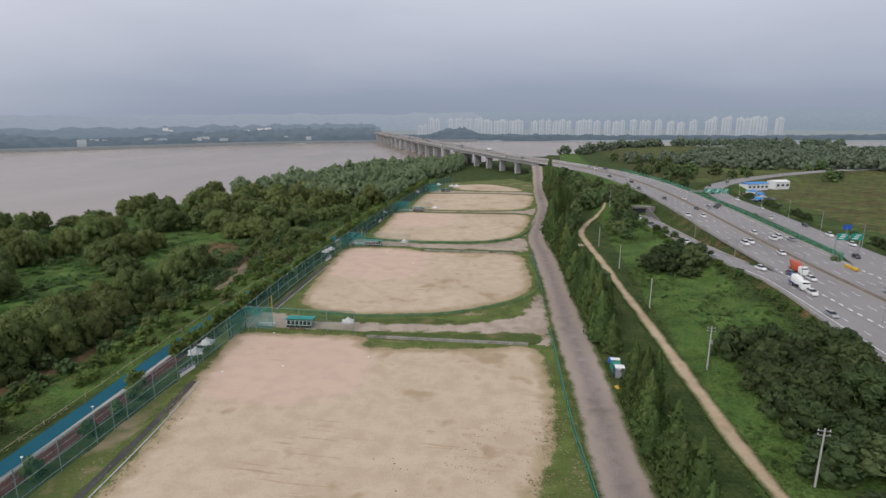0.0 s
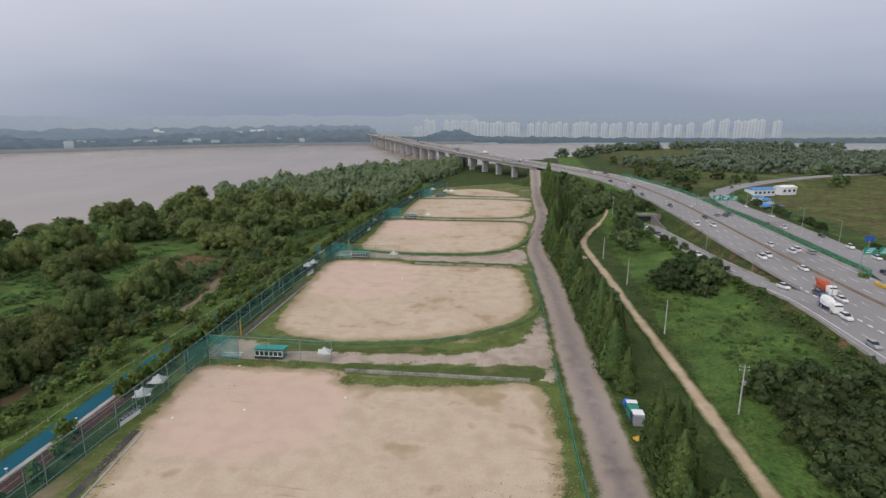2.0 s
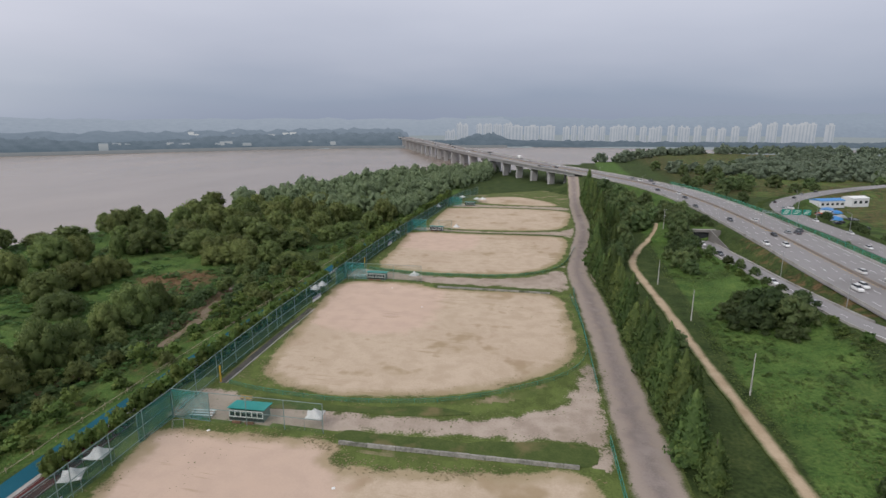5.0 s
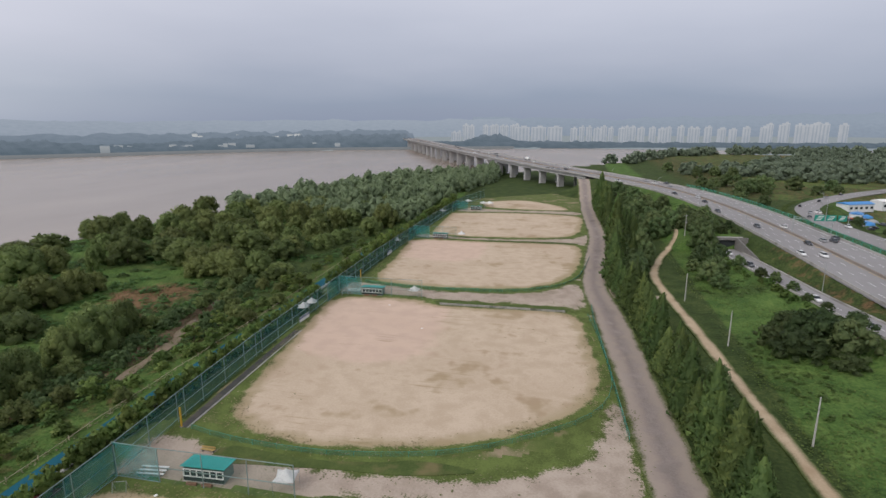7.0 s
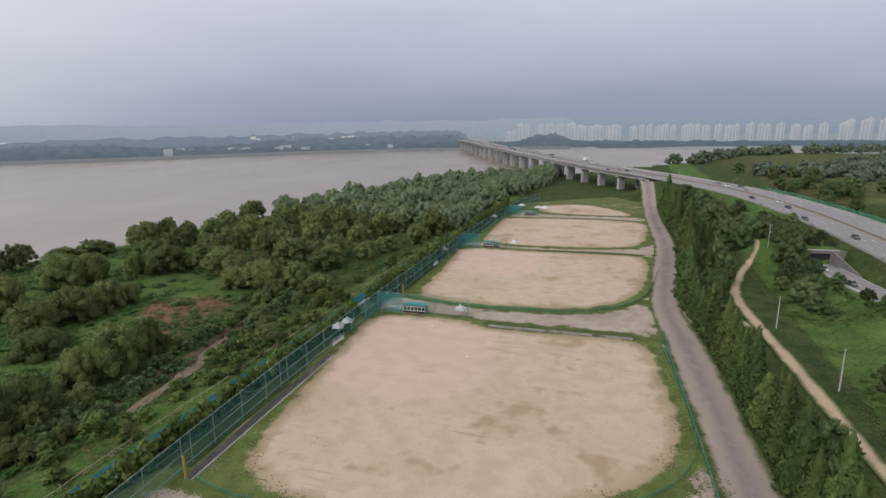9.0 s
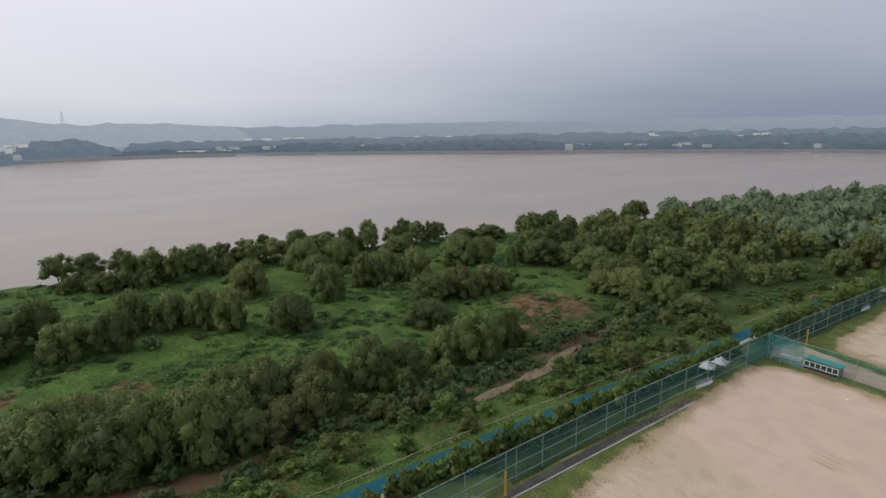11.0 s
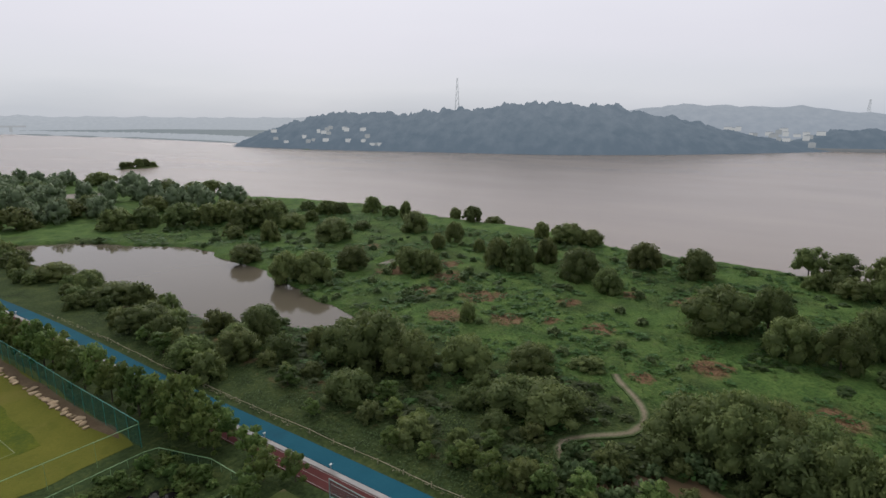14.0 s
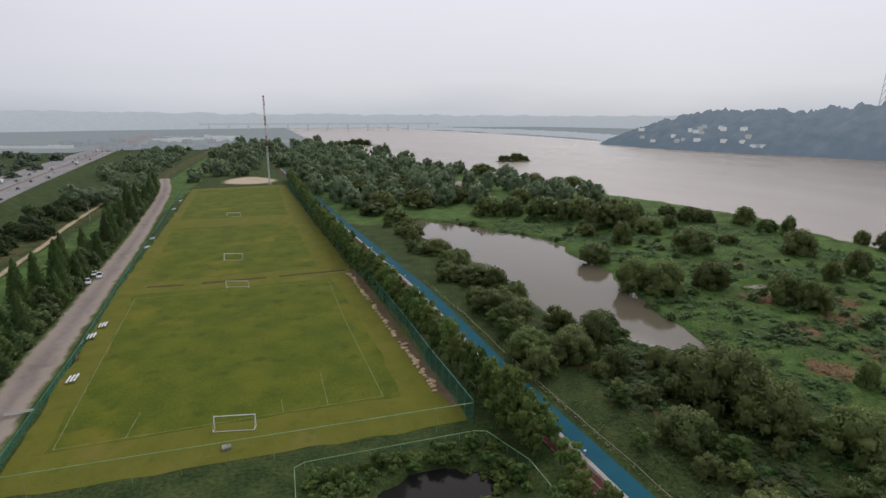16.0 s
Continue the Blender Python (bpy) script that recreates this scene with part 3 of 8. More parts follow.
def cover(x, y):
    dry = step(-106, -100, x) * step(-86, -94, x) * 0.34
    for cx, cy, r in ((-140, 215, 17), (-182, -18, 9), (-170, 3, 8), (-163, -15, 7), (-158, 21, 6), (-130, 193, 8), (-150, 100, 6), (-176, -40, 8), (-196, -30, 7), (-150, 5, 7), (-168, 45, 6), (-205, 60, 8), (-160, 75, 6), (-200, -75, 6), (-202, 42, 5), (-183, 29, 5), (-159, 20, 5), (-145, 64, 4), (-165, 32, 4), (-175, 7, 5)):
        dry = np.maximum(dry, 0.66 * step(r * 1.4, r * 0.4, np.hypot(x - cx, y - cy)))
    dry = np.maximum(dry, 0.40 * step(90, 84, x) * step(66, 74, x) * step(340, 300, y))
    dry = np.maximum(dry, 0.42 * step(150, 175, x) * step(160, 220, y) * step(620, 520, y))
    dry = np.maximum(dry, 0.45 * step(280, 320, x) * step(640, 700, y))
    dry = np.maximum(dry, 0.40 * step(60, 120, x) * step(470, 540, y))
    lush = np.maximum(step(34, 38, x) * step(75, 62, x) * 0.6, step(-120, -140, x) * 0.58)
    lush = np.maximum(lush, step(-106, -98, x) * step(-84, -90, x) * step(55, 95, y) * 0.62)
    lush = np.maximum(lush, 0.7 * step(1.2, 0.7, np.hypot((x - 228) / 48, (y - 685) / 62)))
    lush = np.maximum(lush, 0.3 * step(-20, 60, x) * step(470, 540, y))
    lush = np.maximum(lush, 0.62 * step(-40, -70, x) * step(-170, -210, y))
    lush = np.maximum(lush, 0.44 * step(128, 150, x) * step(140, 200, y))
    sd, si = line_distance(x, y, STREAM)
    earth = np.maximum(0.3, 0.75 * step(158, 164, y) * step(214, 204, y)) * step(4.5, 2.0, sd - STREAM_W[si])
    return dry, lush, earth


def axis(fine_lo, fine_hi, fine, lo, hi):
    a = list(np.arange(fine_lo, fine_hi + 0.01, fine))
    s, v = fine, fine_hi
    while v < hi:
        s *= 1.085
        v += s
        a.append(v)
    s, v = fine, fine_lo
    while v > lo:
        s *= 1.085
        v -= s
        a.insert(0, v)
    return np.array(a)


def build_ground():
    xs, ys = axis(-330, 150, 2.4, -4800, 4800), axis(-260, 470, 2.4, -4800, 4800)
    gx, gy = np.meshgrid(xs, ys, indexing="ij")
    px, py = gx.ravel(), gy.ravel()
    pz = ground_z(px, py)
    n, k = len(xs), len(ys)
    idx = np.arange(n * k).reshape(n, k)
    quads = np.stack([idx[:-1, :-1], idx[1:, :-1], idx[1:, 1:], idx[:-1, 1:]], -1).reshape(-1, 4)
    me = bpy.data.meshes.new("ground")
    me.vertices.add(n * k)
    me.vertices.foreach_set("co", np.stack([px, py, pz], 1).ravel())
    me.loops.add(len(quads) * 4)
    me.loops.foreach_set("vertex_index", quads.ravel())
    me.polygons.add(len(quads))
    me.polygons.foreach_set("loop_start", np.arange(0, len(quads) * 4, 4))
    me.polygons.foreach_set("use_smooth", np.ones(len(quads), bool))
    me.update(calc_edges=True)
    col = me.color_attributes.new("cover", "FLOAT_COLOR", "POINT")
    d, l, e = cover(px, py)
    col.data.foreach_set("color", np.stack([d, l, e, np.ones_like(d)], 1).ravel())
    me.materials.append(M_GROUND)
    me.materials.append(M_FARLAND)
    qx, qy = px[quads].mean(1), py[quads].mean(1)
    # ground past 1130 m takes the glowing haze colour
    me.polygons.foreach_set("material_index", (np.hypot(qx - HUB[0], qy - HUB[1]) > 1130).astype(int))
    return tagged(new("ground", me), "overgrown green river flats with dry brown patches", "ground", kind="structure")


build_ground()
WATER_Z = -1.85
tagged(part("water", ([(-4900, -4900, WATER_Z), (2500, -4900, WATER_Z), (2500, 4900, WATER_Z), (-4900, 4900, WATER_Z)], [(0, 1, 2, 3)]), M_WATER),
       "broad muddy grey-brown river with calm ponds beside it", "river", kind="structure")


# ---- flat surfaces on the ground ----
def straight(points, spacing):
    """Points along straight sides."""
    out = []
    for i, p in enumerate(points):
        a, b = np.array(p, float), np.array(points[(i + 1) % len(points)], float)
        n = max(1, int(np.linalg.norm(b - a) / spacing))
        out += [a + (b - a) * k / n for k in range(n)]
    return np.array(out)


def surface(name, outline, mat, z, label, category="ground", rough=0.6, thick=0.25, seed=0, spacing=1.5, parent=None, sharp=False):
    """A slab with a slightly ragged outline."""
    pts = straight(outline, spacing) if sharp else dense(list(outline) + [outline[0]], spacing)[:-1]
    a = np.arange(len(pts))
    nx, ny = lattice(pts[:, 0], pts[:, 1], 5, 20 + seed) * rough, lattice(pts[:, 0], pts[:, 1], 5, 40 + seed) * rough
    pts = pts + np.stack([nx, ny], 1)
    bm = bmesh.new()
    top = [bm.verts.new((x, y, z)) for x, y in pts]
    low = [bm.verts.new((x, y, z - thick)) for x, y in pts]
    for i in a:
        j = (i + 1) % len(pts)
        bm.faces.new((low[i], low[j], top[j], top[i]))
    bm.normal_update()
    f = bm.faces.new(top)
    bmesh.ops.triangulate(bm, faces=[f])
    ob = part(name, bm, mat, parent)
    return tagged(ob, label, category, kind="structure")


def ribbon(name, line, width, mat, label, category="road", thick=0.35, parent=None, lift=0.0, z=None):
    """A road slab along a dense line of x, y, z."""
    line = np.asarray(line, float)
    if line.shape[1] == 2:
        line = np.column_stack([line, np.full(len(line), z if z is not None else 0.0)])
    w = np.broadcast_to(np.asarray(width, float), (len(line),))
    d = np.gradient(line[:, :2], axis=0)
    d /= np.linalg.norm(d, axis=1)[:, None]
    nrm = np.stack([d[:, 1], -d[:, 0]], 1)
    v, f = [], []
    for i in range(len(line)):
        for s in (-0.5, 0.5):
            x, y = line[i, :2] + nrm[i] * s * w[i]
            v += [(x, y, line[i, 2] + lift), (x, y, line[i, 2] + lift - thick)]
    for i in range(len(line) - 1):
        a, b = 4 * i, 4 * i + 4
        f += [(a, a + 2, b + 2, b), (a + 1, b + 1, b + 3, a + 3), (a, b, b + 1, a + 1), (a + 2, a + 3, b + 3, b + 2)]
    ob = part(name, (v, f), mat, parent)
    return tagged(ob, label, category, kind="structure") if parent is None else ob


def depth_inside(x, y, outline):
    """Metres inside a closed outline, negative outside."""
    ring = dense(list(outline) + [outline[0]], 1.2)[:-1]
    d, _ = line_distance(x, y, ring)
    odd = np.zeros(len(x), bool)
    for (ax, ay), (bx, by) in zip(ring, np.roll(ring, -1, 0)):
        hit = (ay > y) != (by > y)
        odd ^= hit & (x < (bx - ax) * (y - ay) / ((by - ay) or 1e-9) + ax)
    return np.where(odd, d, -d)


def soft_sheet(name, outline, mat, z, label, category, margin=3.0, clay=None, cell=1.1):
    """A ground sheet a little wider than its outline, knowing at every point how far inside it lies."""
    o = np.array(outline, float)
    xs, ys = np.arange(o[:, 0].min() - margin, o[:, 0].max() + margin, cell), np.arange(o[:, 1].min() - margin, o[:, 1].max() + margin, cell)
    gx, gy = (a.ravel() for a in np.meshgrid(xs, ys, indexing="ij"))
    sd = depth_inside(gx, gy, outline)
    idx = np.arange(len(gx)).reshape(len(xs), len(ys))
    q = np.stack([idx[:-1, :-1], idx[1:, :-1], idx[1:, 1:], idx[:-1, 1:]], -1).reshape(-1, 4)
    q = q[sd[q].min(1) > -margin]
    used, inv = np.unique(q, return_inverse=True)
    co = np.column_stack([gx[used], gy[used], np.full(len(used), z)])
    ob = part(name, (co.tolist(), inv.reshape(-1, 4).tolist()), mat)
    ob.data.attributes.new("inside", "FLOAT", "POINT").data.foreach_set("value", sd[used])
    into = depth_inside(gx[used], gy[used], clay) if clay else np.full(len(used), -50.0)
    ob.data.attributes.new("clay", "FLOAT", "POINT").data.foreach_set("value", into)
    return tagged(ob, label, category, kind="structure")


def soft_ribbon(name, line, width, mat, label, category="road", margin=0.8, across=8, thick=0.3):
    """A worn road or path, frayed along both edges."""
    line = np.asarray(line, float)
    w = np.broadcast_to(np.asarray(width, float), (len(line),)) / 2
    d = np.gradient(line[:, :2], axis=0)
    d /= np.linalg.norm(d, axis=1)[:, None]
    nrm = np.stack([d[:, 1], -d[:, 0]], 1)
    u = np.concatenate([[-1.0], np.linspace(-0.98, 0.98, across - 1), [1.0]])
    off = u[None, :] * (w + margin)[:, None]
    co = np.concatenate([line[:, None, :2] + nrm[:, None, :] * off[..., None], np.broadcast_to(line[:, None, 2:3], (len(line), across + 1, 1))], 2)
    co[:, 0, 2] -= thick
    co[:, -1, 2] -= thick
    idx = np.arange(len(line) * (across + 1)).reshape(len(line), -1)
    q = np.stack([idx[:-1, :-1], idx[:-1, 1:], idx[1:, 1:], idx[1:, :-1]], -1).reshape(-1, 4)
    ob = part(name, (co.reshape(-1, 3).tolist(), q.tolist()), mat)
    ob.data.attributes.new("inside", "FLOAT", "POINT").data.foreach_set("value", (w[:, None] - np.abs(off)).ravel())
    return tagged(ob, label, category, kind="structure")


def offset_line(line, d):
    t = np.gradient(line[:, :2], axis=0)
    t /= np.linalg.norm(t, axis=1)[:, None]
    out = line.copy()
    out[:, 0] += t[:, 1] * d
    out[:, 1] -= t[:, 0] * d
    return out


FIELDS = {
    "near": [(-60, 48), (-63, 63), (-66, 82), (-70, 96), (-74, 118), (-75, 127), (-60, 129), (-42, 130), (-38, 124), (-15, 127), (1, 130), (5, 118), (6, 94), (4, 80), (0, 66), (-10, 52), (-30, 45)],
    "second": [(-80, 222), (-76, 190), (-72, 165), (-70, 155), (-64, 149), (-55, 146.5), (-43, 147), (-25, 152), (-10, 162), (-2, 172), (1, 184), (-1, 208), (-6, 226), (-28, 226), (-48, 226), (-52, 229), (-72, 228)],
    "third": [(-81, 316), (-77, 280), (-75, 254), (-68, 246), (-45, 245), (-19, 251), (-6, 269), (-1, 300), (-2, 318), (-10, 325), (-50, 322), (-72, 322)],
    "fourth": [(-79, 404), (-76, 345), (-72, 337), (-49, 333), (-8, 343), (0, 377), (-3, 408), (-40, 412)],
    "fifth": [(-68, 458), (-62, 436), (-46, 429), (-10, 430), (-14, 450), (-40, 472)],
}
apron = surface("sports_ground_apron", [(-72, 34), (-75.5, 131), (-79, 200), (-81, 300), (-80, 470), (-20, 520), (4, 500), (3, 330), (-3, 262), (1, 237), (5, 190), (7, 160), (11.5, 76), (16, 36), (-20, 36)], M_RIM_GRASS, 0.03,
                "rough short grass around the sand ball fields", "grass", sharp=True)
INFIELDS = {
    "near": [(-70, 97), (-54, 93), (-36, 101), (-37.5, 123), (-43, 129), (-60, 128.5), (-74, 126)],
    "second": [(-74, 186), (-55, 180), (-41, 190), (-42, 224), (-52, 228), (-72, 227), (-79, 221)],
    "third": [(-77, 285), (-55, 280), (-44, 290), (-46, 320), (-72, 321), (-80, 315)],
}
for k, o in FIELDS.items():
    soft_sheet("sand_field", o, M_SAND, 0.075, "pale bare sand ball field with a pinkish clay infield and damp patches", "sports field", 4.0, INFIELDS.get(k))
LANES = ([(-77, 131.5), (-76, 143), (-50, 140), (-20, 143), (-4, 151), (0, 160), (2, 172), (5, 171), (5.5, 155), (6.5, 133), (2, 133), (1, 139), (-42, 134), (-45, 131)],
                       [(-80, 231), (-80, 243), (-45, 240), (-18, 245), (-4, 258), (-1, 238), (-4, 231), (-10, 233), (-50, 231)],
                       [(-79, 325), (-78, 333), (-40, 330), (-6, 339), (2, 350), (1, 326), (-10, 328), (-50, 325)],
                       [(-77, 410), (-72, 426), (-45, 423), (-5, 425), (-3, 414), (-40, 415)])
for i, o in enumerate(LANES):
    soft_sheet("dirt_lane", o, M_LANE, 0.055 + 0.003 * i, "pale trodden dirt lane between two ball fields", "lane", 6.5)

ROAD = dense([(72.5, -480), (54, -374), (37.5, -220), (28.5, -112), (24.2, -54), (21.3, -14), (18, 40), (16, 76), (14, 110), (11, 150), (8.5, 190), (5.5, 228), (2.5, 258), (4, 290), (7, 335), (7, 365), (5, 420), (4.5, 480), (3, 530)], 4)
ROAD_Z = np.column_stack([ROAD, np.maximum(0.06, np.max([ground_z(ROAD[:, 0] + k, ROAD[:, 1]) for k in (-4.5, 0, 4.5)], axis=0) + 0.08)])
soft_ribbon("gravel_road", ROAD_Z, 8.3 + lattice(ROAD[:, 0], ROAD[:, 1], 23, 9) * 0.8, M_DIRT, "wide grey-brown gravel road with worn pale edges")
soft_sheet("road_junction", [(4, 243), (5, 256), (12, 253), (24, 251), (24.5, 247.5), (12, 247)], M_LANE, 0.052, "gravel side lane joining the road", "road", 1.5)
soft_sheet("road_shoulder", [(1, 226), (-5, 240), (-7, 258), (0, 268), (4, 258), (3, 236)], M_LANE, 0.05, "pale worn shoulder where lane and road meet", "road", 2.0)
PATH_Z = np.column_stack([PATH_LINE, ground_z(PATH_LINE[:, 0], PATH_LINE[:, 1]) + 0.3])
soft_ribbon("dirt_path", PATH_Z, 2.6 + lattice(PATH_LINE[:, 0], PATH_LINE[:, 1], 9, 12) * 0.7, M_PATH, "light sandy footpath through high weeds", "path", 0.5, 6, 0.7)
CYCLE = dense([(-34, -560), (-48, -400), (-62, -220), (-70.5, -130), (-75.5, -72), (-78, -13), (-81, 31), (-84.5, 85), (-88, 138), (-89.7, 211), (-91.5, 260), (-93, 330), (-90, 430)], 5)
CYCLE_Z = np.column_stack([CYCLE, np.full(len(CYCLE), 0.08)])
ribbon("cycle_path", CYCLE_Z, 3.6, M_BLUE, "blue-coated cycle path along the river flats", "path")


ribbon("kerb_strip", offset_line(CYCLE_Z, 2.35), 0.9, M_CONCRETE, "pale concrete strip between the two paths", "kerb", lift=0.03)
ribbon("foot_path", offset_line(CYCLE_Z, 4.6)[CYCLE[:, 1] < 130], 3.4, M_RED, "red-brown coated foot path beside the cycle path", "path")

# soccer grounds
LAWN = [(13.5, 5), (-63, 4), (-62, -50), (-55, -112), (-46, -240), (-36, -395), (36, -385), (28, -240), (22, -108), (17, -50)]
surface("soccer_ground_margin", LAWN, M_LAWN_DRY, 0.04, "yellowed dry grass around the soccer pitches", "grass", sharp=True)
for i, o in enumerate(([(9, -7), (-53, -9), (-52, -50), (-47, -99), (15, -98), (11, -50)], [(15, -113), (-43, -115), (-37, -215), (22, -213)], [(23, -240), (-34, -242), (-30, -380), (30, -375)])):
    surface("soccer_pitch", o, M_LAWN, 0.07, "mown green soccer pitch with faint white lines", "sports field", seed=70 + i, rough=0.8, sharp=True)

# highway, bridge and side roads
HW3 = np.column_stack([HW, deck_z(HW[:, 1])])
ribbon("highway", HW3, HIGHWAY_W, M_ASPHALT, "wide grey multi-lane highway rising onto a long bridge", "highway", thick=0.5)
side_line = offset_line(HW3, 25.0)
ribbon("frontage_road", side_line[side_line[:, 1] < -60] - np.array([0, 0, 0.4]), 15, M_ASPHALT, "grey frontage road beside the highway", "road")
ribbon("ramp_road", RAMP, RAMP_W, M_ASPHALT, "grey two-lane ramp dipping into an underpass", "road")
ribbon("exit_road", EXIT, np.interp(EXIT[:, 1], [60, 205, 235], [20, 20.5, 13]), M_ASPHALT, "grey exit road curving off beside the highway", "road")


# ---- trees ----
def leaf_cards(centres, radii, count, size, seed, droop=0.0, flat=1.0, heart=None):
    """Small leaf clumps on the outer shells of lumps, their normals rounded with the crown; verts, faces and normals."""
    g = np.random.default_rng(seed)
    c, r = np.array(centres, float), np.array(radii, float)
    heart = np.array(heart if heart is not None else (0, 0, float(c[:, 2].max()) * 0.4))
    which = g.choice(len(r), size=count, p=r ** 2 / (r ** 2).sum())
    u = g.normal(size=(count, 3))
    u /= np.linalg.norm(u, axis=1)[:, None]
    u[:, 2] = np.where(u[:, 2] < -0.45, -u[:, 2], u[:, 2])
    p = c[which] + u * (r[which] * (0.76 + 0.46 * g.random(count) ** 1.3))[:, None] * np.array([1, 1, flat])
    near = np.linalg.norm((p[:, None, :] - c[None]) / np.array([1, 1, flat]), axis=2) / r[None]
    near[np.arange(count), which] = 9
    ok = near.min(1) > 0.74
    p, u = p[ok], u[ok]
    n = len(p)
    nrm = u * 0.6 + g.normal(size=(n, 3)) * 0.55 + np.array([0, 0, 0.25])
    nrm /= np.linalg.norm(nrm, axis=1)[:, None]
    a = np.cross(nrm, g.normal(size=(n, 3)))
    a /= np.linalg.norm(a, axis=1)[:, None]
    b = np.cross(nrm, a)
    s = (size * (0.5 + 1.1 * g.random(n) ** 1.6))[:, None]
    low = np.array([0, 0, -droop]) * s
    v = np.stack([p - a * s * 0.36 + low * 0.3, p - b * s * 0.72 + low, p + a * s * 0.36 + nrm * s * 0.1, p + b * s * 0.66 + nrm * s * 0.12], 1).reshape(-1, 3)
    out = p - heart
    out /= np.linalg.norm(out, axis=1)[:, None] + 1e-6
    sh = u * 0.55 + out * 0.5 + nrm * 0.7
    sh /= np.linalg.norm(sh, axis=1)[:, None]
    return v.tolist(), np.arange(4 * n).reshape(-1, 4).tolist(), np.repeat(sh, 4, 0).tolist()


def lumps(centres, radii, seed, shrink=0.80, sub=1, flat=1.0):
    """Inner masses of a crown."""
    bm = bmesh.new()
    g = random.Random(seed)
    v, f, nrm = [], [], []
    for c, r in zip(centres, radii):
        res = bmesh.ops.create_icosphere(bm, subdivisions=sub, radius=r * shrink, matrix=Matrix.Translation(c) @ Matrix.Diagonal((1, 1, flat, 1)))
        for vert in res["verts"]:
            vert.co += Vector((g.uniform(-1, 1), g.uniform(-1, 1), g.uniform(-1, 1))) * r * 0.2
    bm.normal_update()
    bm.verts.index_update()
    v = [tuple(x.co) for x in bm.verts]
    nrm = [tuple(x.normal) for x in bm.verts]
    f = [tuple(x.index for x in fc.verts) for fc in bm.faces]
    bm.free()
    return v, f, nrm


def merge(a, b):
    n = len(a[0])
    return a[0] + b[0], a[1] + [tuple(i + n for i in q) for q in b[1]], a[2] + b[2]


def crown_lumps(g, height, width, n, low):
    """Centres and radii of the billows that make up a domed crown."""
    cs, rs = [(0, 0, height * (0.36 + 0.4 * low))], [width * 0.27]
    turn = g.uniform(0, 6.28)
    for k in range(n):
        u = ((k + 0.5) / n) ** 0.85
        a = turn + k * 2.4 + g.uniform(-0.45, 0.45)
        h = low + (1 - low) * u
        reach = width * 0.5 * ((max(0.0, 1 - (max(0, u - 0.2) / 0.86) ** 2.6)) ** 0.5 if u > 0.2 else 0.86 + 0.7 * u) * g.uniform(0.78, 1.12)
        r = width * g.uniform(0.085, 0.185)
        q = max(0, reach - r * 0.85)
        cs.append((math.cos(a) * q, math.sin(a) * q, max(r * 0.45, h * height - r * 0.85)))
        rs.append(r)
    return cs, rs


def trunk_mesh(height, r, limbs, seed):
    g = random.Random(seed)
    bm = bmesh.new()
    bend = Vector((g.uniform(-0.3, 0.3), g.uniform(-0.3, 0.3), height * 0.5))
    add_rod(bm, (0, 0, -0.6), bend, r, r * 0.8, 7)
    add_rod(bm, bend, (bend.x * 1.5, bend.y * 1.5, height), r * 0.8, r * 0.3, 6)
    for k in range(limbs):
        a = k * 2 * math.pi / limbs + g.uniform(-0.4, 0.4)
        e = height * g.uniform(0.7, 0.95)
        add_rod(bm, bend, (math.cos(a) * height * 0.33, math.sin(a) * height * 0.33, e), r * 0.55, r * 0.15, 5)
    return bm


def proto_round(name, label, category, mat, height, width, n_lumps, cards, size, seed, low=0.25, droop=0.0, trunk_r=0.25):
    """A broadleaf tree: trunk with limbs, crown of leaf clumps over lumpy inner masses. Unit sized in metres."""
    g = random.Random(seed)
    t = None if name == "shrub" else thing(name, label, category)
    cs, rs = crown_lumps(g, height, width, n_lumps, low)
    if t is None:
        return tagged(part(name, merge(leaf_cards(cs, rs, cards, size, seed, droop), lumps(cs, rs, seed)), mat), label, category)
    part("trunk", trunk_mesh(height * 0.75, trunk_r, 5, seed), M_BARK, t)
    part("crown", merge(leaf_cards(cs, rs, cards, size, seed, droop), lumps(cs, rs, seed)), mat, t)
    return t


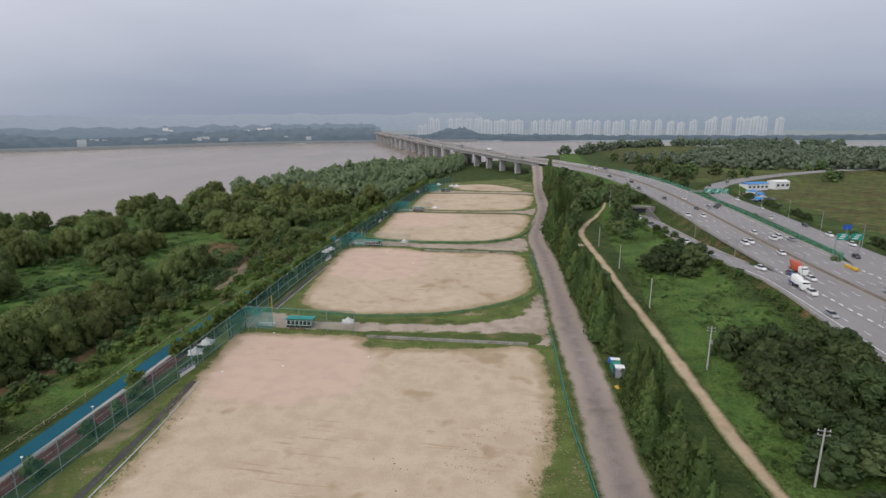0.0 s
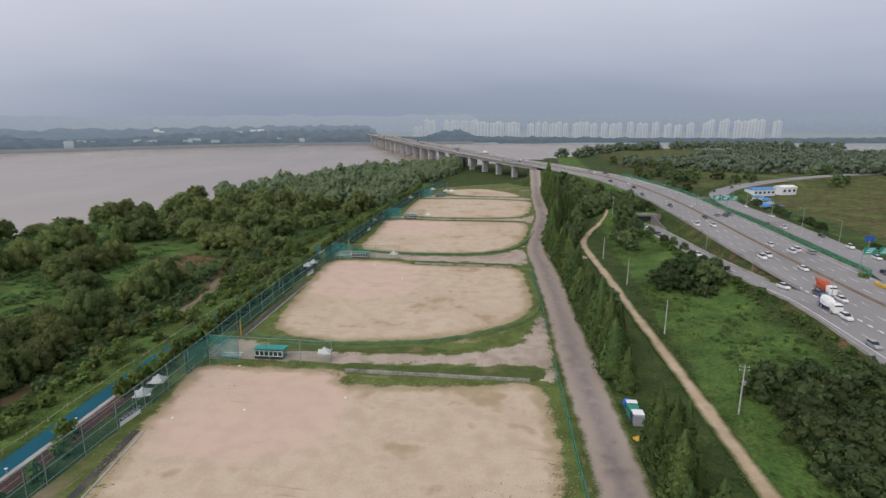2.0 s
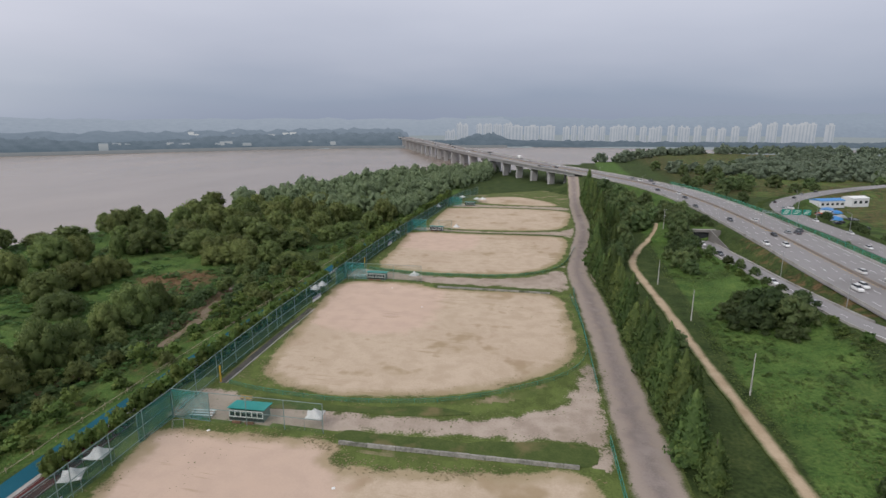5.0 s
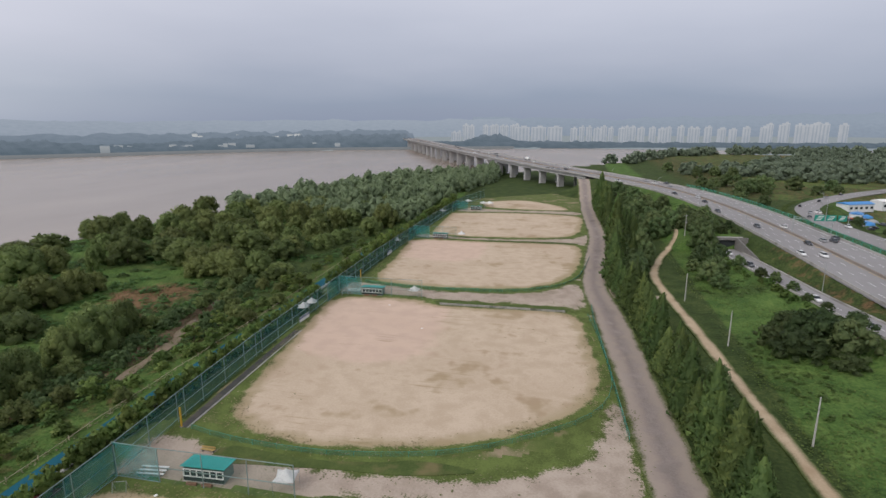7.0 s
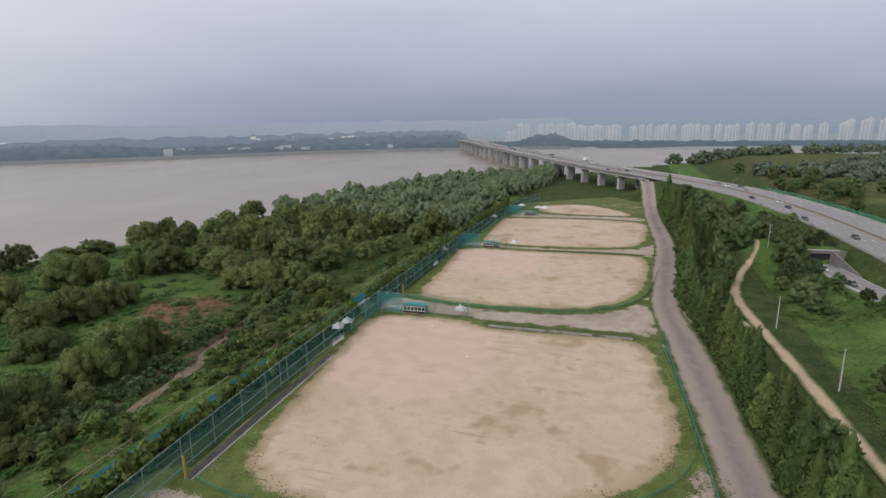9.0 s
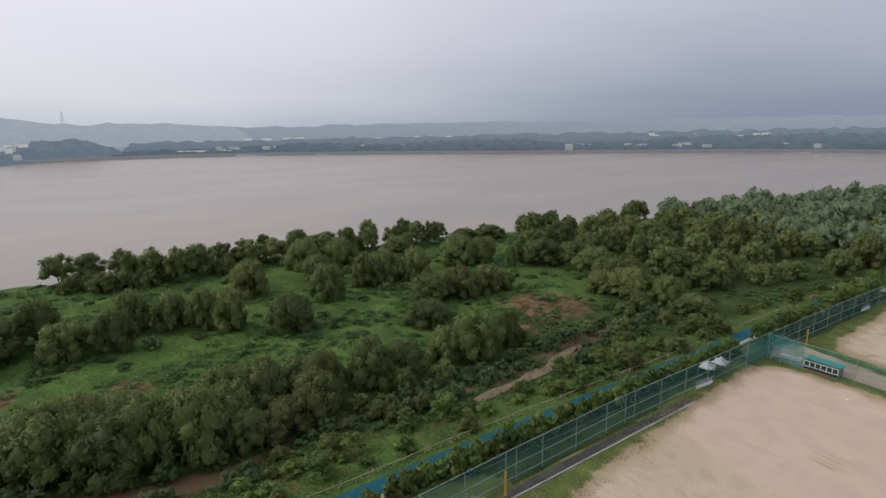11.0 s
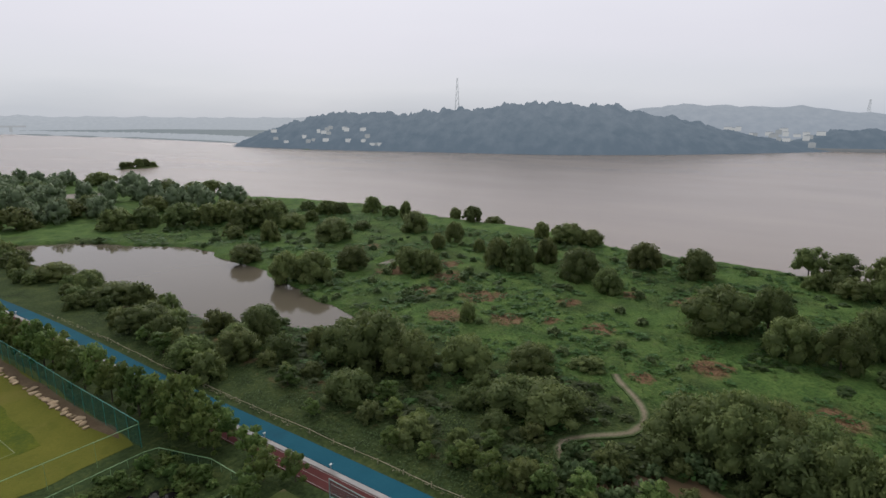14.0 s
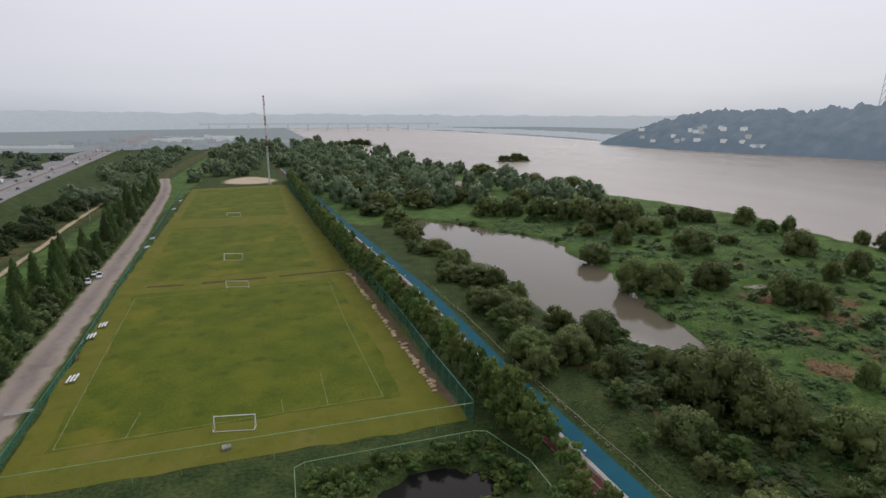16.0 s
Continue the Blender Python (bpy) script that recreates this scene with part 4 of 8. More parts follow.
def proto_cone(name, label, category, mat, height, width, seed, cards=950, size=0.52):
    """A narrow upright tree: a ragged cone of short sprays, fuller in whorls, over a tapering inner mass."""
    g = np.random.default_rng(seed)
    t = thing(name, label, category)

    def reach(h, a):
        return width * 0.5 * np.clip((1 - h) ** 0.78, 0, 1) * (0.72 + 0.28 * np.minimum(1, h * 7)) * (1 + 0.16 * np.sin(3 * a + h * 17 + seed) + 0.13 * np.sin(5 * a - h * 31)) + 0.05

    n = cards
    h = 1 - np.sqrt(g.random(n) * 0.985 + 0.015 * g.random(n))
    a = g.uniform(0, 6.283, n)
    q = reach(h, a) * (0.72 + 0.38 * g.random(n))
    p = np.stack([np.cos(a) * q, np.sin(a) * q, height * (0.05 + 0.95 * h)], 1)
    out = np.stack([np.cos(a), np.sin(a), np.full(n, 0.35)], 1)
    out /= np.linalg.norm(out, axis=1)[:, None]
    nrm = out * 0.7 + g.normal(size=(n, 3)) * 0.45
    nrm /= np.linalg.norm(nrm, axis=1)[:, None]
    b = np.stack([np.cos(a) * 0.5, np.sin(a) * 0.5, np.full(n, 0.9)], 1) + g.normal(size=(n, 3)) * 0.35
    b -= nrm * (b * nrm).sum(1)[:, None]
    b /= np.linalg.norm(b, axis=1)[:, None]
    c = np.cross(b, nrm)
    s = (size * (0.6 + 0.8 * g.random(n)))[:, None]
    v = np.stack([p - c * s * 0.34, p - b * s * 0.5, p + c * s * 0.34, p + b * s * 0.9], 1).reshape(-1, 3)
    sh = out * 0.8 + nrm * 0.5
    sh /= np.linalg.norm(sh, axis=1)[:, None]
    leaves = (v.tolist(), np.arange(4 * n).reshape(-1, 4).tolist(), np.repeat(sh, 4, 0).tolist())
    rings, sides = 12, 12
    cv, cf, cn = [], [], []
    for i in range(rings + 1):
        for j in range(sides):
            hh, aa = i / rings * 0.98, j * 6.283 / sides + i * 0.26
            r = float(reach(np.array(hh), np.array(aa))) * 0.76 * g.uniform(0.85, 1.12)
            cv.append((math.cos(aa) * r, math.sin(aa) * r, height * (0.05 + 0.95 * hh) + g.uniform(-0.12, 0.12)))
            cn.append((math.cos(aa) * 0.93, math.sin(aa) * 0.93, 0.36))
            if i:
                k, m = (i - 1) * sides, (j + 1) % sides
                cf.append((k + j, k + m, k + sides + m, k + sides + j))
    part("trunk", trunk_mesh(height * 0.9, 0.2, 0, seed), M_BARK, t)
    part("crown", merge(leaves, (cv, cf, cn)), mat, t)
    return t


def park(ob):
    """Takes a pattern out of the scene; its copies share the meshes."""
    for o in (*ob.children_recursive, ob):
        bpy.data.objects.remove(o)


WILLOW_L = "dense dark-green riverside willow with a rounded crown"
WILLOWS = [proto_round("willow_tree", WILLOW_L, "tree", M_WILLOW, 7.6, 11.0, 26, 5200, 0.37, 100 + s, low=0.12 + 0.04 * s, droop=0.2) for s in range(5)]
FARS = [proto_round("willow_tree", WILLOW_L, "tree", M_WILLOW, 7.6, 11.0, 20, 1900, 0.66, 120 + s, low=0.10, droop=0.2) for s in range(4)]
LOWS = [proto_round("willow_tree", "low bushy willow in the meadow", "tree", M_WILLOW, 7.6, 11.0, 15, 1500, 0.62, 110 + s, low=0.05, droop=0.15) for s in range(2)]
DARKS = [proto_round("broadleaf_tree", "dark broadleaf tree with a heavy low crown", "tree", M_DARKTREE, 7.6, 10.5, 17, 2000, 0.5, 140 + s, low=0.06, droop=0.1) for s in range(3)]
CONES = [proto_cone("dawn_redwood", "slender conical fresh-green tree in a roadside row", "tree", M_CONIFER, 11.0, 4.6, 160 + s, 1500, 0.42) for s in range(5)]
ROUNDS = [proto_round("street_tree", "young yellow-green tree beside the netting", "tree", M_ROUND, 6.0, 4.6, 12, 1000, 0.38, 180 + s, low=0.2, trunk_r=0.12) for s in range(3)]
SHRUBS = [proto_round("shrub", "low green shrub among the weeds", "shrub", M_WEED, 2.2, 3.4, 8, 240, 0.5, 200 + s, low=0.05, trunk_r=0.06) for s in range(3)]
HEDGES = [proto_round("shrub", "bushy yellow-green shrub beside the path", "shrub", M_ROUND, 2.4, 3.4, 9, 260, 0.47, 240 + s, low=0.05) for s in range(3)]
FRESH = [proto_round("broadleaf_tree", "fresh green broadleaf tree with a bushy crown", "tree", M_FRESH, 10.0, 10.5, 17, 1100, 0.64, 260 + s, low=0.12, droop=0.15) for s in range(3)]
TALLS = [proto_round("willow_tree", "tall riverside willow with bare trunks showing below", "tree", M_WILLOW, 10.5, 11.0, 18, 2600, 0.44, 220 + s, low=0.28, droop=0.2, trunk_r=0.22) for s in range(3)]
TREES = [(float(x), float(y), 2.2) for x, y in MUD]


def plant(kinds, x, y, width=None, tall=1.0, sink=0.15, group="", vary=0.12, high=None):
    p = rnd.choice(kinds)
    base = {"willow_tree": 11.0, "broadleaf_tree": 10.5, "dawn_redwood": 4.6, "street_tree": 4.6, "shrub": 3.4}[p.name.split(".")[0]]
    s = (width / base if width else 1.0) * rnd.uniform(1 - vary * 0.4, 1 + vary * 0.4)
    z = float(ground_z(np.array([x]), np.array([y]))[0]) - sink
    up = s * tall * rnd.uniform(1 - vary, 1 + vary)
    if high:
        up = high / (10.5 if p in TALLS else 7.6)
    m = Matrix.Translation((x, y, z)) @ Matrix.Rotation(rnd.uniform(0, 6.28), 4, "Z") @ Matrix.Diagonal((s, s, up, 1))
    ob = copy_thing(p, m)
    if group:
        tagged(ob, group=group)
    TREES.append((x, y, (width or base) / 2))
    return ob


# river-flat groves: x, y, crown radius, height
GROVE_FAR_SOUTH = [(-225, -427, 12.5, 11.9), (-88, -383, 12.5, 11.9), (-163, -382, 12.5, 11.9), (-135, -349, 12.5, 11.9), (-114, -337, 12.5, 11.9), (-227, -319, 12.5, 11.9), (-88, -312, 12.5, 11.9), (-257, -307, 10.7, 10.1),
    (-237, -295, 8.5, 11.0), (-164, -286, 10.0, 10.2), (-143, -266, 11.2, 11.9), (-187, -251, 9.3, 10.2), (-115, -249, 10.5, 11.9), (-91, -239, 10.0, 11.9), (-83, -227, 9.6, 7.0), (-149, -212, 9.7, 11.0),
    (-162, -208, 8.9, 11.0), (-92, -205, 7.6, 6.7), (-175, -193, 11.0, 12.3), (-196, -186, 9.4, 11.5)]
GROVE_SOUTH = [(-183, -182, 7.6, 11.9), (-226, -181, 7.1, 8.7), (-249, -180, 5.8, 6.1), (-206, -172, 12.0, 13.3), (-253, -164, 7.0, 7.1), (-91, -160, 6.5, 5.7), (-190, -157, 10.3, 13.3), (-244, -157, 6.0, 8.3),
    (-253, -153, 5.1, 6.9), (-202, -153, 8.8, 13.3), (-224, -146, 4.3, 6.6), (-268, -142, 6.5, 10.0), (-173, -141, 5.6, 6.0), (-206, -139, 7.6, 7.9), (-93, -125, 6.9, 6.0), (-264, -124, 5.4, 6.6),
    (-179, -121, 5.0, 10.4), (-100, -117, 5.6, 6.0), (-267, -114, 4.2, 9.6), (-227, -109, 5.0, 4.7)]
GROVE_POND = [(-199, -99, 9.5, 10.4), (-151, -98, 6.8, 7.0), (-283, -90, 3.7, 7.2), (-240, -84, 7.7, 10.5), (-95, -84, 7.6, 5.6), (-280, -76, 5.4, 8.9), (-284, -64, 5.7, 5.1), (-144, -62, 6.2, 10.7),
    (-150, -54, 7.1, 10.6), (-169, -54, 6.7, 9.0), (-231, -52, 5.0, 9.8), (-90, -51, 7.2, 6.8), (-96, -50, 4.8, 4.9), (-215, -49, 3.5, 7.0), (-106, -40, 3.9, 3.5), (-179, -35, 5.8, 9.3),
    (-221, -31, 3.0, 5.9), (-110, -27, 5.9, 7.2), (-181, -27, 5.4, 9.3), (-262, -23, 4.0, 8.0)]
GROVE_MEADOW = [(-105, -22, 4.5, 8.8), (-98, -20, 5.0, 6.6), (-86, -20, 5.4, 6.8), (-95, -15, 5.8, 7.1), (-205, -12, 5.3, 11.3), (-260, -8, 8.5, 9.1), (-205, -2, 6.2, 13.0), (-223, 0, 4.7, 9.9),
    (-112, 2, 4.8, 7.9), (-262, 2, 5.9, 7.5), (-112, 6, 7.8, 9.9), (-114, 12, 8.6, 13.3), (-150, 13, 2.6, 6.1), (-209, 20, 7.7, 11.6), (-116, 21, 7.0, 10.1), (-97, 21, 5.4, 6.5),
    (-123, 32, 6.4, 9.2), (-201, 34, 5.0, 8.4), (-237, 34, 6.7, 10.5), (-133, 43, 5.8, 6.8)]
GROVE_MIDDLE = [(-115, 49, 6.5, 6.9), (-142, 53, 4.2, 3.2), (-237, 53, 7.2, 10.5), (-117, 55, 8.1, 7.2), (-186, 71, 9.8, 12.3), (-124, 80, 7.2, 9.7), (-193, 82, 5.9, 12.4), (-263, 85, 5.7, 11.4),
    (-123, 87, 7.7, 12.4), (-178, 89, 7.0, 10.2), (-259, 95, 5.7, 11.0), (-118, 96, 7.3, 10.8), (-241, 99, 5.3, 7.3), (-177, 99, 5.6, 10.9), (-117, 102, 6.1, 12.6), (-189, 104, 5.8, 12.3),
    (-249, 106, 5.0, 13.3), (-115, 109, 7.0, 13.3), (-187, 114, 5.5, 10.9), (-245, 115, 5.0, 13.3)]
GROVE_STREAM = [(-112, 117, 4.1, 7.5), (-182, 122, 5.0, 11.7), (-241, 123, 4.4, 13.3), (-114, 124, 5.6, 6.5), (-142, 127, 3.4, 5.0), (-177, 128, 5.1, 11.8), (-245, 131, 6.5, 12.4), (-123, 135, 4.8, 10.7),
    (-207, 141, 7.6, 12.0), (-250, 141, 4.7, 10.7), (-166, 142, 7.7, 10.9), (-122, 146, 5.8, 12.2), (-254, 151, 5.4, 10.5), (-122, 154, 5.0, 8.5), (-248, 160, 7.1, 10.2), (-186, 161, 5.7, 12.4),
    (-123, 166, 4.7, 9.0), (-212, 167, 6.2, 9.3), (-230, 168, 7.0, 12.4), (-121, 174, 6.8, 12.2)]
GROVE_NORTH = [(-148, 176, 6.5, 7.1), (-193, 178, 5.8, 11.9), (-153, 180, 6.0, 5.2), (-226, 182, 6.8, 11.8), (-122, 185, 3.7, 10.0), (-258, 187, 6.4, 8.8), (-196, 187, 6.2, 12.4), (-166, 188, 7.0, 9.6),
    (-192, 198, 6.2, 12.4), (-165, 199, 7.1, 10.5), (-163, 209, 5.4, 10.1), (-110, 213, 3.9, 4.5), (-235, 213, 6.1, 7.3), (-163, 216, 4.4, 7.0), (-201, 223, 8.6, 12.4), (-198, 232, 7.2, 10.4),
    (-121, 236, 3.8, 6.8), (-184, 237, 2.7, 9.0), (-141, 241, 5.6, 7.6), (-189, 244, 3.2, 8.8)]
GROVE_BANK = [(-111, 244, 4.8, 4.8), (-132, 245, 8.4, 9.7), (-145, 248, 7.2, 9.4), (-112, 249, 6.1, 5.1), (-121, 249, 5.8, 9.1), (-180, 250, 8.1, 10.4), (-139, 254, 6.3, 9.9), (-241, 254, 7.6, 5.2),
    (-157, 256, 9.1, 10.4), (-172, 261, 7.7, 9.4), (-237, 267, 8.7, 6.4), (-209, 269, 5.5, 7.3), (-200, 271, 7.5, 10.1), (-124, 273, 7.4, 8.5), (-178, 276, 7.9, 10.4), (-143, 280, 9.0, 10.4),
    (-124, 280, 6.2, 8.6), (-140, 289, 6.0, 7.2), (-182, 290, 7.2, 10.4), (-213, 292, 8.1, 9.0)]
GROVE_FAR = [(-116, 296, 5.7, 6.6), (-166, 299, 7.0, 9.5), (-113, 309, 6.0, 6.9), (-191, 312, 6.6, 9.0), (-169, 317, 8.3, 8.1), (-206, 337, 6.6, 8.9), (-127, 356, 8.5, 8.8), (-159, 357, 8.7, 10.3),
    (-184, 361, 9.1, 7.3), (-202, 361, 7.9, 9.6), (-180, 370, 9.1, 10.4), (-148, 380, 9.3, 9.6), (-128, 385, 9.3, 9.7), (-166, 393, 11.6, 10.4), (-124, 416, 8.4, 10.4), (-154, 442, 10.9, 9.9)]
for grove in (GROVE_FAR_SOUTH, GROVE_SOUTH, GROVE_POND, GROVE_MEADOW, GROVE_MIDDLE, GROVE_STREAM, GROVE_NORTH, GROVE_BANK, GROVE_FAR):
    for x, y, r, h in grove:
        r = min(r, max(2.5, float(line_distance(np.array([x]), np.array([y]), WALK)[0][0]) / 0.8))
        plant(TALLS if x < -236 and 80 < y < 210 else LOWS if h < 6 and r < 5 else WILLOWS if -140 < y < 260 else FARS, x, y, 2.4 * r if x < -236 and 80 < y < 210 else 2 * r, group="willows on the river flats", high=h)

def scatter(kinds, count, x0, x1, y0, y1, r0, r1, gap=0.75, tall=1.0, group="", test=None, seed=5):
    g = random.Random(seed)
    made = 0
    for _ in range(count * 12):
        if made >= count:
            break
        x, y, r = g.uniform(x0, x1), g.uniform(y0, y1), g.uniform(r0, r1)
        if river_depth(np.array([x]), np.array([y]))[0] > -4 or (test and not test(x, y)):
            continue
        if any(math.hypot(x - a, y - b) < (r + c) * gap for a, b, c in TREES):
            continue
        if float(ground_z(np.array([x]), np.array([y]))[0]) < -1.7:
            continue
        plant(kinds, x, y, 2 * r, tall, group=group)
        made += 1


def mesh_arrays(data):
    return np.array(data[0]), data[1], np.array(data[2])


def far_crown(mat_seed, height, width, cards, size):
    g = random.Random(mat_seed)
    cs, rs = crown_lumps(g, height, width, 13, 0.08)
    return mesh_arrays(merge(leaf_cards(cs, rs, cards, size, mat_seed, 0.3), lumps(cs, rs, mat_seed, 0.86, 1)))


SMALL_CROWNS = [far_crown(320 + k, 7.6, 11.0, 160, 1.6) for k in range(3)]
HAZE_CROWNS = [far_crown(340 + k, 7.6, 11.0, 230, 1.5) for k in range(3)]
FAR_CROWNS = [far_crown(300 + k, 7.6, 11.0, 620, 0.9) for k in range(4)]


def wood(name, label, mat, count, x0, x1, y0, y1, r0, r1, gap, tall, test, seed, crowns=None):
    """Uncounted woods: many crowns in one mesh."""
    g = random.Random(seed)
    spots = []
    cand = [(g.uniform(x0, x1), g.uniform(y0, y1), g.uniform(r0, r1)) for _ in range(count * 10)]
    cx, cy = np.array([c[0] for c in cand]), np.array([c[1] for c in cand])
    ok = (river_depth(cx, cy) < -4)
    zz = ground_z(cx, cy)
    ok &= zz > -1.6
    v_all, f_all, n_all, base = [], [], [], 0
    for (x, y, r), good, z in zip(cand, ok, zz):
        if len(spots) >= count:
            break
        if not good or (test and not test(x, y)):
            continue
        if any(math.hypot(x - a, y - b) < (r + c) * gap for a, b, c in spots) or any(math.hypot(x - a, y - b) < (r + c) * gap for a, b, c in TREES):
            continue
        spots.append((x, y, r))
        v, f, nv = g.choice(crowns or FAR_CROWNS)
        a, s = g.uniform(0, 6.28), r / 5.5
        rot = np.array([[math.cos(a), -math.sin(a), 0], [math.sin(a), math.cos(a), 0], [0, 0, tall * g.uniform(0.85, 1.2)]]) * s
        v_all.append(v @ rot.T + np.array([x, y, z - 0.2]))
        f_all += [tuple(i + base for i in q) for q in f]
        turned = nv @ np.array([[math.cos(a), -math.sin(a), 0], [math.sin(a), math.cos(a), 0], [0, 0, 1]]).T
        n_all.append(turned)
        base += len(v)
    return tagged(part(name, (np.concatenate(v_all).tolist(), f_all, np.concatenate(n_all).tolist()), mat), label, "woodland", kind="stuff")


# dense wood north along the bank, up to the bridge
scatter(FARS, 30, -255, -104, 285, 370, 5.5, 8, 0.66, 1.2, "willows on the river flats", seed=21)
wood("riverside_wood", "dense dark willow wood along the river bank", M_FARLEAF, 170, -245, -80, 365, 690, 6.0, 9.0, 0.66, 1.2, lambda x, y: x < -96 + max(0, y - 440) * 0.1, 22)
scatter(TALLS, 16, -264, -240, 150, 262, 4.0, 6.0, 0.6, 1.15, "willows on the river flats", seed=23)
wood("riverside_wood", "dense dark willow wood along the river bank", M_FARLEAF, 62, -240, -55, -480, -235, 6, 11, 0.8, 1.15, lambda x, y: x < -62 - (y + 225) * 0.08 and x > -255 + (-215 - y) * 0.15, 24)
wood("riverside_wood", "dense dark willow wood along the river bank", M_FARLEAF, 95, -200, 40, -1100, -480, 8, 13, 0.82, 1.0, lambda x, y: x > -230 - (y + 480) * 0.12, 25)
wood("low_scrub", "low green scrub scattered over the river flats", M_FRESH, 90, -255, -115, -60, 320, 1.0, 2.4, 0.8, 0.9, None, 26, SMALL_CROWNS)
scatter(ROUNDS, 34, -104, -93, 0, 420, 1.8, 3.0, 0.8, 0.7, "bushes beside the cycle path", seed=27)
scatter(LOWS, 30, -116, -84, -200, 0, 2.4, 4.8, 0.7, 1.0, "bushes between path and pond", lambda x, y: x > np.interp(y, POND_Y, np.array(POND_X) + np.array(POND_W)) + 1 and x < np.interp(y, CYCLE[:, 1], CYCLE[:, 0]) - 5, seed=37)
scatter(WILLOWS, 8, -130, -113, 86, 132, 4.5, 6.5, 0.5, 1.2, "willows on the river flats", lambda x, y: line_distance(np.array([x]), np.array([y]), STREAM)[0][0] > 3.5, seed=51)
scatter(HEDGES, 48, -101, -92.5, 58, 240, 1.2, 2.4, 0.6, 0.9, "bushes beside the cycle path", seed=53)
scatter(LOWS, 26, -262, -237, 82, 205, 2.5, 4.5, 0.4, 1.1, "willows on the river flats", seed=55)
scatter(LOWS, 40, -122, -93, -5, 235, 1.8, 3.8, 0.72, 0.95, "dark bushes along the stream", lambda x, y: line_distance(np.array([x]), np.array([y]), WALK)[0][0] > 4 and line_distance(np.array([x]), np.array([y]), STREAM)[0][0] > 2.5, seed=39)
wood("low_scrub", "low green scrub along the stream", M_FRESH, 60, -118, -98, 60, 240, 1.2, 2.6, 0.7, 1.0, lambda x, y: 1.5 < line_distance(np.array([x]), np.array([y]), STREAM)[0][0] < 6, 38, SMALL_CROWNS)

# row of conical trees between gravel road and footpath
y = -400.0
while y < 475:
    rx = float(np.interp(y, ROAD[:, 1], ROAD[:, 0]))
    gap_here = 107 < y < 126
    if not gap_here and y > 55 or y < 20:
        kinds = FRESH if y > 262 and rnd.random() < 0.6 or y < 20 and rnd.random() < 0.45 else CONES
        plant(kinds, rx + 7.4 + rnd.uniform(-1.0, 1.0), y, rnd.uniform(5.0, 7.2) * (1.25 if y > 262 else 1.0), rnd.uniform(0.75, 1.08) if y < 262 else rnd.uniform(0.9, 1.2), group="roadside row of conical trees")
        if 60 < y < 262 and rnd.random() < 0.4:
            plant(CONES if rnd.random() < 0.8 else FRESH, rx + 10.2 + rnd.uniform(-0.9, 0.9), y + rnd.uniform(1.4, 3.0), rnd.uniform(3.8, 5.2), rnd.uniform(0.8, 1.35), group="roadside row of conical trees")
        if y > 290 or -300 < y < -60 or rnd.random() < 0.12:
            plant(FRESH if rnd.random() < 0.75 else CONES, rx + 13 + rnd.uniform(-1.5, 2.5), y + rnd.uniform(-1, 1), rnd.uniform(5, 7), 1.0, group="roadside row of conical trees")
    y += rnd.uniform(4.4, 6.6) if 40 < y < 262 else rnd.uniform(4.6, 6.4)

# wood between the footpath, the ramp and the highway
for x, y, r in ((47, 205, 6), (53, 212, 7), (58, 204, 6), (50, 220, 5), (62, 214, 5.5), (44, 213, 4.5), (55, 198, 4), (54, 108, 6), (60, 118, 6), (66, 110, 5.5), (50, 98, 5), (58, 97, 6),
                (67, 98, 6), (48, 86, 5), (56, 84, 6), (64, 86, 6), (72, 92, 5), (52, 73, 6), (62, 72, 6), (70, 76, 5), (56, 60, 6), (66, 60, 5), (72, 112, 3.5), (70, 128, 3), (62, 132, 4)):
    plant(FRESH if rnd.random() < 0.3 else DARKS, x, y, 2 * r, 0.8, group="dark trees below the highway", vary=0.25)
scatter(FRESH, 42, 22, 60, 300, 500, 4, 6.5, 0.7, 1.0, "dark trees below the highway", lambda x, y: x < np.interp(y, [300, 345, 400, 460, 510], [50, 52, 52, 34, 10]) and x > 16 and not (22 < x < 50 and y < 345), seed=28)
scatter(DARKS, 46, 45, 100, -300, -20, 4, 7, 0.7, 0.9, "dark trees below the highway", lambda x, y: x > np.interp(y, [-420, -128, -30], [92, 70, 58]) and x < np.interp(y, [-420, -200, 0], [130, 104, 88]), seed=29)
scatter(DARKS, 25, 36, 80, -20, 60, 4, 6.5, 0.7, 0.9, "dark trees below the highway", lambda x, y: x > 54 - y * 0.1, seed=30)
for k in range(26):
    plant(SHRUBS, float(np.interp(150 + k * 6, RAMP[:, 1], RAMP[:, 0])) - 8.0 + rnd.uniform(-1.5, 0.8), 150 + k * 6 + rnd.uniform(-2, 2), rnd.uniform(2.5, 4.5), 1.0, group="shrubs on the ramp bank")

for x, y, r in ((42, 272, 4.5), (46, 280, 4), (44, 264, 3.5), (49, 290, 4.5), (50, 300, 4), (54, 308, 4), (47, 310, 4), (51, 318, 3.5), (57, 292, 2.6), (60, 276, 2.4), (62, 268, 2.2), (64, 258, 2.2), (49, 330, 4.5), (54, 336, 4),
                (43, 300, 3.2), (40, 288, 2.6), (64, 246, 2.0), (66, 238, 1.9), (52, 326, 3.0), (60, 332, 2.6), (66, 334, 2.4), (58, 340, 3.5), (66, 345, 3), (50, 345, 4.5), (56, 352, 5), (63, 356, 4), (50, 362, 5), (60, 368, 5)):
    plant(DARKS if rnd.random() < 0.5 else FRESH, x, y, 2 * r, 0.95, group="dark trees below the highway")
